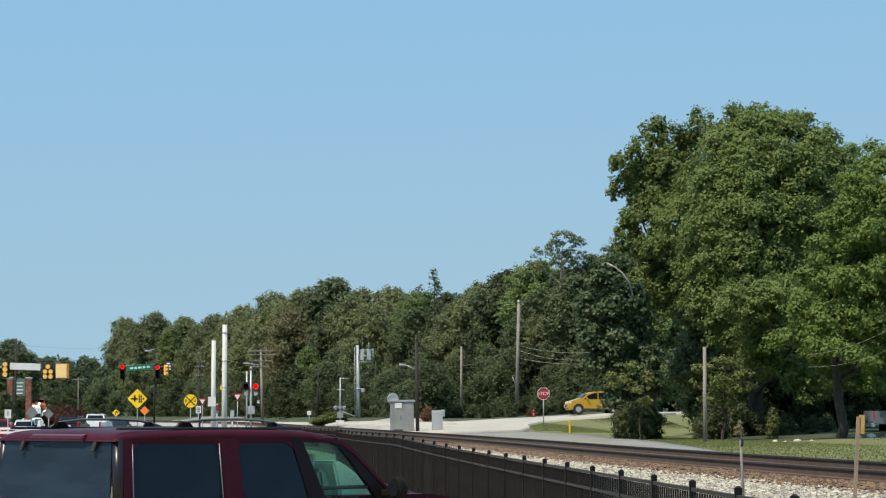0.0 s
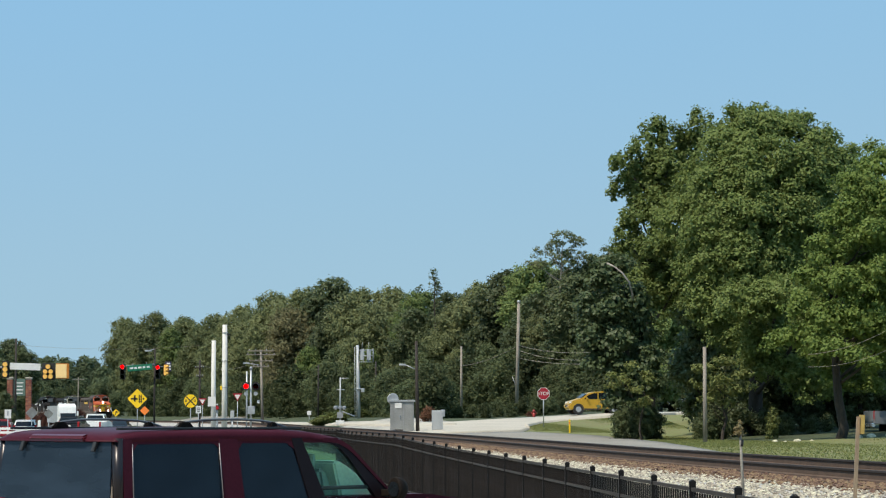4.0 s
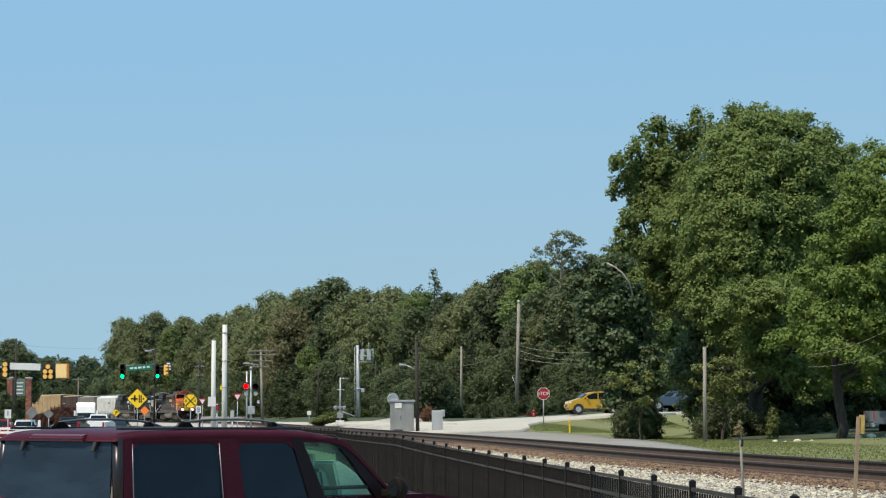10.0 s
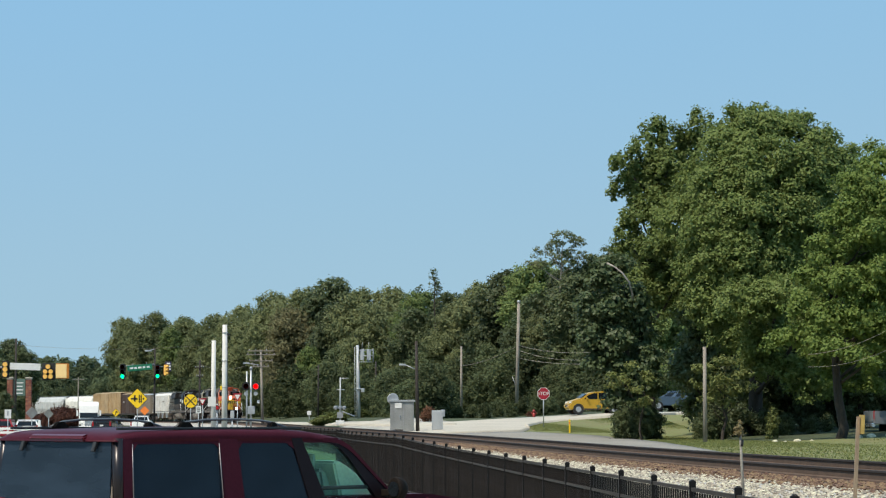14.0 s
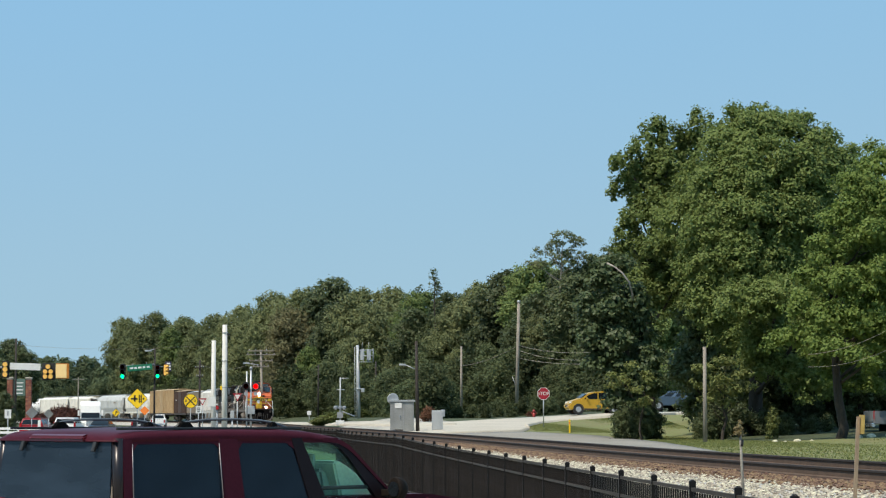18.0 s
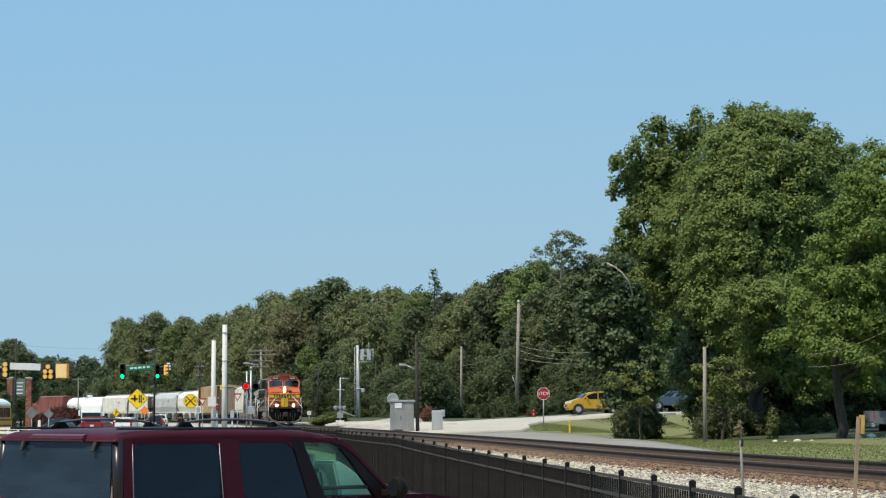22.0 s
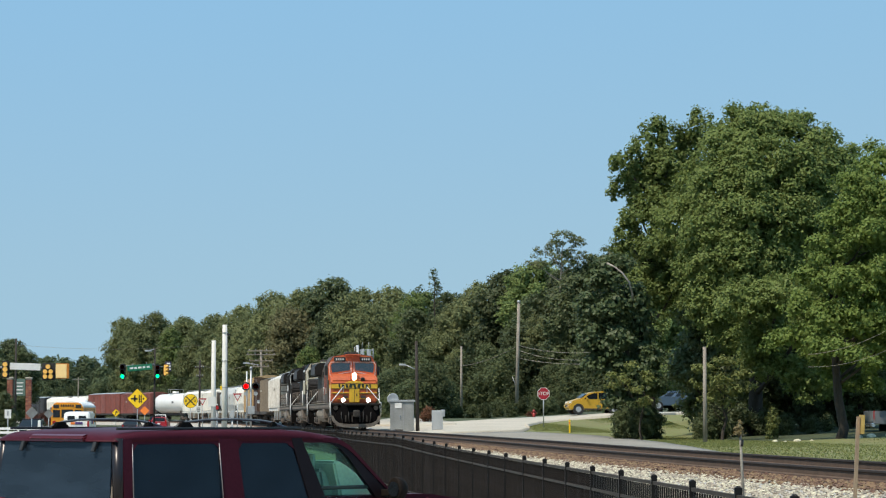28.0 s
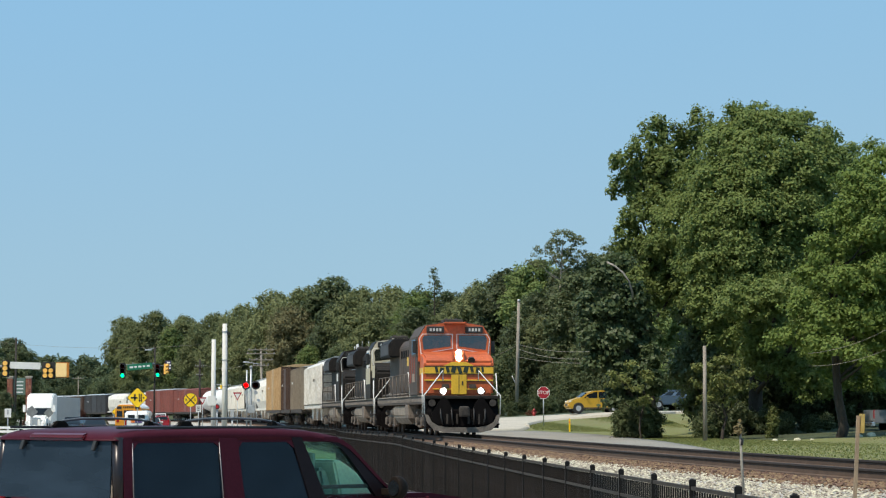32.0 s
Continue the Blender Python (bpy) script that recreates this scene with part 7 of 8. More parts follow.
for dx in (-6.5, -3.5):
    rod(bm, (0.052 * (dx + 1), -0.15, 0.8), (0.052 * dx, -0.15, 8.09), 0.025, n=6)
for k in range(22):
    z = 1.2 + k * 0.32
    rod(bm, (-0.285, -0.15, z), (-0.155, -0.15, z), 0.015, n=6)
part("ladder", bm, M_GALVP, ms)
bm = B()
for z in (7.78, 7.27, 6.70):
    for a, b in (((0, -0.6), (1.35, -0.6)), ((1.35, -0.6), (1.35, 0.6)), ((1.35, 0.6), (0, 0.6))):
        rod(bm, (a[0], a[1], z), (b[0], b[1], z), 0.03, n=6)
for x in (0.0, 0.45, 0.9, 1.35):
    for y in (-0.6, 0.6):
        rod(bm, (x, y, 6.70), (x, y, 7.89), 0.03, n=6)
box(bm, (0.7, 0, 6.70), (1.4, 1.2, 0.04))
part("cage", bm, M_GALV, ms)
for x in (0.35, 0.95):
    part("signal_back", bx((x, 0.2, 7.37), (0.36, 0.3, 1.0), 0.06), M_GALVP, ms)
    part("aerial", rd((x, 0, 7.78), (x, 0, 8.51), 0.02, n=6), M_GALV, ms)
part("collar_box", bx((0.414, -0.1, 4.12), (0.3, 0.3, 0.35), 0.03), M_GALVP, ms)
part("collar", rd((0.016, 0, 4.17), (0.016, 0, 4.33), 0.24, n=14), M_GALVP, ms)
part("foot", bx((0.103, 0, 1.18), (1.0, 1.0, 0.5), 0.05), M_CONC, ms)

# equipment cabinets beside the track
cb = empty("equipment_cabinet", pose(-2.47, 152.0, ground_z(-2.47, 152)), "grey metal railway equipment cabinet with a dish on top", "cabinet")
H = 2.69 - ground_z(-2.47, 152)
part("cabinet_body", bx((0, 0, H / 2 - 0.05), (1.42, 1.2, H), 0.02), M_CABGREY, cb)
part("roof_cap", bx((0, 0, H), (1.56, 1.34, 0.12), 0.02), M_GALV, cb)
part("vent", bx((-0.22, -0.615, H - 0.28), (0.42, 0.03, 0.32), 0.01), M_SIGNW, cb)
part("door_seam", bx((0.1, -0.605, H / 2 - 0.1), (0.02, 0.01, H * 0.75)), M_SIGBACK, cb)
part("door_handle", bx((-0.1, -0.63, H * 0.5), (0.05, 0.05, 0.2), 0.01), M_CHROME, cb)
bm = B()
rings = []
for k in range(6):
    r = 0.34 * k / 5
    rings.append([bm.verts.new((-0.55 + r * math.cos(a), -0.06 - 0.55 * r * r + 0.25 * r * math.cos(a), H + 0.12 + r * math.sin(a))) for a in np.linspace(0, 6.28319, 20, endpoint=False)] if k else [bm.verts.new((-0.55, -0.06, H + 0.12))])
for i in range(20):
    bm.faces.new((rings[0][0], rings[1][i], rings[1][(i + 1) % 20]))
    for a, b in zip(rings[1:], rings[2:]):
        bm.faces.new((a[i], b[i], b[(i + 1) % 20], a[(i + 1) % 20]))
thick(bm, 0.02)
ds_ = part("dish", bm, M_GALVP, cb, "pale grey dish", True)
part("dish_arm", rd((-0.55, -0.15, H - 0.15), (-0.55, -0.55, H + 0.12), 0.02, n=6), M_GALV, ds_)
cb = empty("equipment_cabinet", pose(-0.34, 151.0, ground_z(-0.34, 151)), "narrow pale metal equipment cabinet", "cabinet")
H = 2.17 - ground_z(-0.34, 151)
part("cabinet_body", bx((0, 0, H / 2 - 0.05), (0.66, 0.6, H), 0.02), M_GALVP, cb)
part("meter", bx((0.32, -0.1, H - 0.22), (0.26, 0.3, 0.42), 0.03), M_GALVP, cb)
part("door", bx((-0.05, -0.31, H / 2), (0.5, 0.02, H * 0.8), 0.01), M_GALVP, cb)
ob = empty("switch_stand", pose(-2.91, 149.0, ground_z(-2.91, 149)), "low black switch lamp beside the cabinet", "switch stand")
part("drum", rd((0, 0, 0.1), (0, 0, 1.03 - 0.9), 0.16, 0.18, 14), M_BLACKP, ob)
part("cap", rd((0, 0, 1.03 - 0.9), (0, 0, 1.13 - 0.85), 0.18, 0.08, 14), M_BLACKP, ob)
part("arm", bx((0.3, 0, 0.25), (0.5, 0.08, 0.1)), M_GRIME, ob)


# ---- wooden poles and wires ----
def pole(x, y, top, r, m, label, lean=0.0, arms=(), name="utility_pole"):
    ob = empty(name, pose(x, y, 0), label, "utility pole")
    g = ground_z(x, y)
    part("shaft", rd((0, 0, g - 0.3), (lean, 0, top), r, r * 0.7, 12), m, ob)
    for dz, w in arms:
        part("cross_arm", bx((lean * 0.9, -0.12, top - dz), (w, 0.08, 0.09)), m, ob)
        for s in (-0.45, -0.2, 0.2, 0.45):
            part("insulator", rd((lean * 0.9 + s * w, -0.12, top - dz + 0.06), (lean * 0.9 + s * w, -0.12, top - dz + 0.2), 0.04, n=8), M_SIGBACK, ob)
    return ob


up = pole(6.18, 212, 11.42, 0.17, M_POLE, "tall weathered wooden utility pole by the side road", 0.22)
part("pole_cap", rd((0.22, 0, 11.32), (0.22, 0, 11.51), 0.14, n=10), M_GALV, up)
part("lamp_bracket", rd((0.1, 0, 3.99), (-0.35, -0.1, 5.08), 0.03, n=6), M_GALV, up)
dp = pole(-1.50, 150, 6.24, 0.12, M_DPOLE, "dark creosoted wooden pole beside the cabinet", -0.10)
part("lamp_arm", rd((-0.05, 0, 4.52), (-0.742, 0, 4.83), 0.03, n=8), M_GALV, dp)
part("lamp_head", bx((-0.911, 0, 4.83), (0.42, 0.18, 0.12), 0.04), M_GALV, dp)
pole(1.69, 232, 8.20, 0.13, M_POLE, "slim weathered wooden pole before the wood")
pole(-6.68, 250, 7.18, 0.11, M_DPOLE, "slim dark wooden pole beside the signal mast")
pole(-12.99, 262, 7.09, 0.09, M_DPOLE, "slim dark pole with a pale fitting")
pole(-25.34, 262, 7.56, 0.13, M_DPOLE, "dark wooden utility pole with fittings", 0, ((0.8, 0.9), (1.7, 0.7)))
wp = pole(-20.4, 285, 9.25, 0.17, M_POLE, "weathered utility pole with several long cross arms", -0.25, ((0.12, 3.0), (0.55, 3.3), (1.25, 2.8), (1.9, 1.8)))
part("lamp_arm", rd((-0.2, -0.1, 7.5), (-1.7, -0.1, 7.72), 0.04, n=8), M_GALV, wp)
part("lamp_head", bx((-0.2 - 1.7, -0.1, 7.74), (0.7, 0.25, 0.15), 0.04), M_GALV, wp)
pole(-63.79, 440, 8.51, 0.10, M_POLE, "grey wooden utility pole far down the road", 0, ((0.4, 2.0),))
pole(-42.47, 250, 9.43, 0.12, M_DPOLE, "tall dark pole behind the brick gateway")
pole(11.03, 106, 4.70, 0.10, M_POLE, "weathered wooden pole on the grass verge")


def wire(name, a, b, sag, r=0.012, label="grey overhead wire between poles"):
    bm = B()
    pts = [Vector(a).lerp(Vector(b), k / 10) - Vector((0, 0, sag * (1 - (k / 5 - 1) ** 2))) for k in range(11)]
    tube(bm, pts, r, 5)
    tagged(part(name, bm, M_POLE), label, "wire")


for py, sag in ((612, 0.5), (620, 0.7), (634, 0.4)):
    wire("overhead_wire", (6.33, 212, 1.8 + (736 - py) / 4446 * 212), (13.17, 180, 1.8 + (736 - py - 4) / 4446 * 180), sag, 0.017)
wire("overhead_wire", (1.67, 232, 6.38), (6.33, 212, 7.70), 0.3, 0.02)
wire("overhead_wire", (-25.34, 262, 7.15), (-20.34, 285, 8.58), 1.0, 0.02)
wire("overhead_wire", (-54.13, 300, 10.55), (-29.02, 300, 10.15), 0.6, 0.012)
for a, b in (((1430, 628), (1600, 568)), ((1430, 650), (1600, 606))):
    wire("overhead_wire", ((a[0] - 784) / 4446 * 100, 100, 1.8 + (736 - a[1]) / 4446 * 100), ((b[0] - 784) / 4446 * 92, 92, 1.8 + (736 - b[1]) / 4446 * 92), 0.25, 0.009, "thin weathered overhead wire before the trees")

# ---- right-hand roadside ----
ob, pl = sign("stop_sign", "red octagonal stop sign with white lettering on a post", 6.31, 158, 3.18, disc_pts(0.41, 8, ph=math.pi / 8), M_RED, M_SIGNW, 0.035, edge=0.93)
words("STOP", 0.30, M_SIGNW, pl, 0, -0.013, 3.18)
ob = empty("marker_stake", pose(7.14, 142, 0), "short yellow plastic marker stake in the grass", "marker")
part("stake", bx((0, 0, (1.48 + ground_z(7.14, 142)) / 2), (0.09, 0.03, 1.48 - ground_z(7.14, 142) + 0.2), 0.01), M_YELLOW, ob)
part("reflector", bx((0, -0.02, 1.39), (0.08, 0.01, 0.1)), M_ORANGE, ob)
ob = empty("fire_hydrant", pose(6.72, 186, ground_z(6.72, 186)), "small red fire hydrant at the edge of the wood", "hydrant")
M_HYD = mat("hydrant_red", (0.35, 0.035, 0.03), 0.5, var=0.15, scale=6)
part("barrel", rd((0, 0, 0), (0, 0, 0.5), 0.12, 0.11, 14), M_HYD, ob)
part("bonnet", rd((0, 0, 0.5), (0, 0, 0.66), 0.15, 0.05, 14), M_HYD, ob)
part("flange", rd((0, 0, 0.02), (0, 0, 0.08), 0.18, n=14), M_HYD, ob)
for s in (-1, 1):
    part("nozzle", rd((s * 0.1, 0, 0.4), (s * 0.2, 0, 0.4), 0.06, n=10), M_HYD, ob)
# posts between the fence and the track
ob = empty("delineator_post", pose(4.40, 37, 0), "thin leaning grey delineator post in the ballast", "post")
part("post", rd((0.02, 0, 0.2), (-0.04, 0, 1.70), 0.022, 0.018, 8), mat("weathered_stake", (0.27, 0.25, 0.21), 0.8, var=0.25, scale=5), ob)
part("band", rd((-0.01, 0, 1.45), (-0.015, 0, 1.35), 0.026, n=8), M_BLACKP, ob)
me = foliage(np.random.default_rng(5), [(-0.035, 0, 1.67, 0.04, 0.05), (-0.06, 0, 1.58, 0.05, 0.06), (-0.02, 0.02, 1.52, 0.04, 0.05)], 0.03, 6, 0.03, 0.5)
me.materials.append(leaf_mat("leaf_dried", (0.16, 0.13, 0.06), (0.28, 0.23, 0.12), 0.0))
new("dried_vine", me).parent = ob
ob = empty("mile_post", pose(5.35, 33, 0), "plain wooden lineside post with a narrow board seen edge-on", "post")
part("post", bx((0, 0, (1.79 - 0.25) / 2), (0.045, 0.07, 1.79 + 0.25), 0.004), mat("bare_timber", (0.27, 0.20, 0.13), 0.85, var=0.2, scale=3, stretch=(6, 6, 0.5), bump=0.2), ob)
part("board", bx((0.045, -0.02, 1.69), (0.03, 0.30, 0.25), 0.003), mat("board_yellow", (0.40, 0.28, 0.07), 0.7, var=0.15), ob)
ob.rotation_euler = (0, radians(3), 0)

# ---- brick gateway and white railing at the far left ----
M_BRICK = mat("red_brick", (0.25, 0.095, 0.06), 0.9, var=0.2, scale=5, obj_var=0.3, bump=0.3)
M_MORTAR = mat("mortar", (0.35, 0.32, 0.28), 0.95, var=0.1, scale=6)
gw = empty("brick_gateway_sign", pose(-42.92, 255, ground_z(-43, 255)), "pair of red brick piers holding a green sign board", "gateway sign")
TOPZ = 5.57 - ground_z(-43, 255)
brick_me = None
for s in (-1, 1):
    cx = s * 0.946
    pier = part("pier", bx((cx, 0, TOPZ / 2), (0.50, 0.50, TOPZ)), M_MORTAR, gw)
    part("cap_stone", bx((cx, 0, TOPZ + 0.06), (0.68, 0.68, 0.14), 0.02), M_CONC, pier)
    for k in range(int(TOPZ / 0.17)):
        for j in range(2):
            if brick_me is None:
                b = part("brick", bx((0, 0, 0), (0.27, 0.56, 0.155)), M_BRICK, pier)
                brick_me = b.data
            else:
                b = new("brick", brick_me)
                b.parent = pier
            b.location = (cx + (j - 0.5) * 0.285, 0, 0.09 + k * 0.17)
part("sign_board", bx((0, 0, TOPZ - 0.9), (1.2, 0.12, 1.7), 0.02), mat("faded_green_board", (0.10, 0.17, 0.14), 0.6, var=0.1), gw)
for k in range(4):
    part("lettering_bar", bx((0, -0.07, TOPZ - 0.45 - k * 0.35), (0.8 - 0.1 * (k % 2), 0.015, 0.12)), M_SIGNW, gw)
rl = empty("white_railing", pose(-24.91, 148, 0), "white-painted low railing by the junction", "railing")
for k in range(5):
    part("railing_post", bx((-1.265 + k * 0.612, 0, 0.5), (0.10 if k < 4 else 0.16, 0.1, 1.2 if k < 4 else 1.53 * 2 - 1.0), 0.01), M_WHITE, rl)
for z in (1.04, 0.81):
    part("railing_board", bx((-0.067, -0.06, z), (2.463, 0.03, 0.14), 0.005), M_WHITE, rl)
plant(dk, -34.83, 200, 0.42, 33, label="dark green clipped bush by the gateway")
RED_LEAF = leaf_mat("leaf_dull_red", (0.075, 0.035, 0.028), (0.12, 0.055, 0.04), 0.1)
crape = tree(21, 2.6, 5.0, 0.2, 16, 0.5, 20, 0.15, RED_LEAF, "shrub", 0.06, fill=0.4)
settle(crape, -63.34, 420, 0.8, 0, label="dull red flowering shrub beside the road", sz=1.1)
for px_, yy, s_ in ((60, 424, 1.0), (84, 421, 1.1), (136, 424, 1.2), (98, 426, 1.35), (112, 423, 1.4), (124, 425, 1.3)):
    plant(crape, (px_ - 784) / 4446 * yy, yy, 0.75, px_ * 3, label="dull red flowering shrub beside the road", sz=s_)

# ---- road vehicles; own space: x ahead, origin on the road under the middle ----
CARS = []


def wheels(ob, xs, half, r=0.34):
    for x in xs:
        for s in (-1, 1):
            w = part("wheel", rd((x, s * (half - 0.2), r), (x, s * half, r), r, n=18), M_TYRE, ob)
            part("rim", rd((x, s * (half - 0.01), r), (x, s * (half + 0.012), r), r * 0.6, n=14), M_GALV, w)


def cabin(ob, m, xb0, xb1, xt0, xt1, zb, zt, wb, wt, pillars=(0.5,)):
    """Tapered painted cabin with a crowned roof and inset panes; the sides are split by pillars."""
    lo = [Vector(p) for p in ((xb0, -wb, zb), (xb1, -wb, zb), (xb1, wb, zb), (xb0, wb, zb))]
    hi = [Vector(p) for p in ((xt0, -wt, zt), (xt1, -wt, zt), (xt1, wt, zt), (xt0, wt, zt))]
    bm = B()
    vs = [bm.verts.new(p) for p in lo + hi]
    for q in ((0, 1, 5, 4), (1, 2, 6, 5), (2, 3, 7, 6), (3, 0, 4, 7), (3, 2, 1, 0), (4, 5, 6, 7)):
        bm.faces.new([vs[i] for i in q])
    shell = part("cabin_shell", bm, m, ob)
    for i, nm in enumerate(("side_window", "windscreen", "side_window", "rear_window")):
        a, b, c, d = lo[i], lo[(i + 1) % 4], hi[(i + 1) % 4], hi[i]
        out = (b - a).cross(d - a).normalized() * 0.006
        cuts = (0.0, *pillars, 1.0) if nm == "side_window" else (0.0, 1.0)
        if i == 2:
            cuts = [1 - k for k in cuts][::-1]
        for k0, k1 in zip(cuts, cuts[1:]):
            e = 0.05 if nm == "side_window" else 0.07
            quad = [(k0 + e, 0.06), (k1 - e, 0.06), (k1 - e, 0.84), (k0 + e, 0.84)]
            bm = B()
            bm.faces.new([bm.verts.new(a.lerp(b, u).lerp(d.lerp(c, u), v) + out) for u, v in quad])
            thick(bm, 0.004)
            part(nm, bm, M_CARGLASS, shell)
    return part("roof", bx(((xt0 + xt1) / 2, 0, zt + 0.01), (xt1 - xt0 + 0.06, 2 * wt + 0.04, 0.08), 0.035), m, ob)


def lights(ob, L, half, zf, zr, rear_h=0.3):
    for s in (-1, 1):
        part("headlight", bx((L / 2 - 0.02, s * (half - 0.25), zf), (0.08, 0.34, 0.16), 0.02), M_SIGNW, ob)
        part("tail_light", bx((-L / 2 + 0.02, s * (half - 0.14), zr), (0.06, 0.16, rear_h), 0.02), M_LENS_RED, ob)
    part("rear_plate", bx((-L / 2 - 0.01, 0, zr - 0.15), (0.02, 0.32, 0.16)), M_SIGNW, ob)


def saloon(m, label, name="car"):
    L, h = 4.6, 0.88
    ob = empty(name, Matrix(), label, "car")
    part("body", pr([(-2.3, 0.35), (-2.28, 0.85), (-2.15, 0.98), (-1.3, 1.0), (1.0, 0.95), (2.1, 0.78), (2.3, 0.55), (2.28, 0.3), (-2.2, 0.28)], -h, h, "y", 0.06), m, ob)
    cabin(ob, m, -1.75, 1.15, -1.0, 0.35, 0.95, 1.42, 0.80, 0.60)
    lights(ob, L, h, 0.65, 0.8, 0.2)
    wheels(ob, (-1.4, 1.42), h + 0.01, 0.32)
    return ob


def suv(m, label, name="car", H=1.72, L=4.7):
    h = 0.93
    ob = empty(name, Matrix(), label, "car")
    k = L / 2
    part("body", pr([(-k, 0.45), (-k + 0.02, 1.02), (-k + 0.12, 1.08), (k - 1.25, 1.08), (k - 0.2, 0.98), (k, 0.7), (k - 0.02, 0.38), (-k + 0.1, 0.36)], -h, h, "y", 0.06), m, ob)
    cabin(ob, m, -k + 0.06, k - 1.15, -k + 0.28, k - 1.85, 1.09, H - 0.07, 0.86, 0.68, (0.36, 0.7))
    lights(ob, L, h, 0.82, 1.0, 0.42)
    wheels(ob, (-k + 0.9, k - 0.95), h + 0.01, 0.37)
    part("bumper", bx((-k, 0, 0.52), (0.14, 1.75, 0.24), 0.04), m, ob)
    return ob


def pickup(m, label):
    h, k = 0.98, 2.85
    ob = empty("pickup_truck", Matrix(), label, "pickup truck")
    part("cab_body", pr([(-0.5, 0.5), (-0.5, 1.32), (1.2, 1.30), (2.6, 1.14), (2.85, 0.9), (2.85, 0.45)], -h, h, "y", 0.06), m, ob)
    bed = part("bed", pr([(-k, 0.55), (-k, 1.15), (-0.52, 1.15), (-0.52, 0.5)], -h, h, "y", 0.03), m, ob)
    part("tailgate", bx((-k - 0.02, 0, 0.9), (0.05, 1.5, 0.48), 0.015), m, bed)
    part("bed_well", bx((-1.68, 0, 1.153), (2.1, 1.6, 0.012)), M_BLACKP, bed)
    cabin(ob, m, -0.5, 1.35, -0.35, 0.65, 1.30, 1.80, 0.88, 0.72)
    lights(ob, 2 * k, h, 0.85, 0.95, 0.4)
    part("bumper", bx((-k - 0.05, 0, 0.5), (0.18, 1.85, 0.2), 0.03), M_CHROME, ob)
    wheels(ob, (-1.75, 1.75), h + 0.01, 0.38)
    return ob


def courier_van(label):
    h, k = 0.87, 2.3
    ob = empty("delivery_van", Matrix(), label, "van")
    part("body", pr([(-k, 0.35), (-k + 0.03, 1.45), (-k + 0.18, 1.90), (0.8, 1.96), (1.2, 1.86), (1.75, 1.15), (2.2, 0.95), (2.3, 0.35)], -h, h, "y", 0.09), M_CW, ob)
    for s in (-1, 1):
        part("rear_window", bx((-k + 0.07, s * 0.38, 1.50), (0.08, 0.50, 0.32), 0.02), M_CARGLASS, ob)
        part("tail_light", bx((-k + 0.01, s * 0.78, 1.10), (0.06, 0.12, 0.42), 0.02), M_LENS_RED, ob)
        part("side_window", bx((1.0, s * (h + 0.003), 1.42), (0.8, 0.02, 0.38), 0.01), M_CARGLASS, ob)
        part("side_badge", bx((-0.5, s * (h + 0.004), 1.25), (1.1, 0.012, 0.28)), mat("badge_purple", (0.10, 0.05, 0.22), 0.5), ob)
        part("side_badge", bx((0.32, s * (h + 0.004), 1.25), (0.44, 0.012, 0.28)), M_ORANGE, ob)
    part("windscreen", pr([(1.24, 1.80), (1.74, 1.18), (1.77, 1.20), (1.27, 1.82)], -0.72, 0.72, "y"), M_CARGLASS, ob)
    part("rear_badge", bx((-k + 0.005, -0.16, 1.16), (0.03, 0.5, 0.17)), MATS["badge_purple"], ob)
    part("rear_badge", bx((-k + 0.005, 0.26, 1.16), (0.03, 0.28, 0.17)), M_ORANGE, ob)
    part("bumper", bx((-k, 0, 0.45), (0.14, 1.6, 0.2), 0.03), M_BLACKP, ob)
    wheels(ob, (-1.4, 1.45), h + 0.01, 0.33)
    return ob


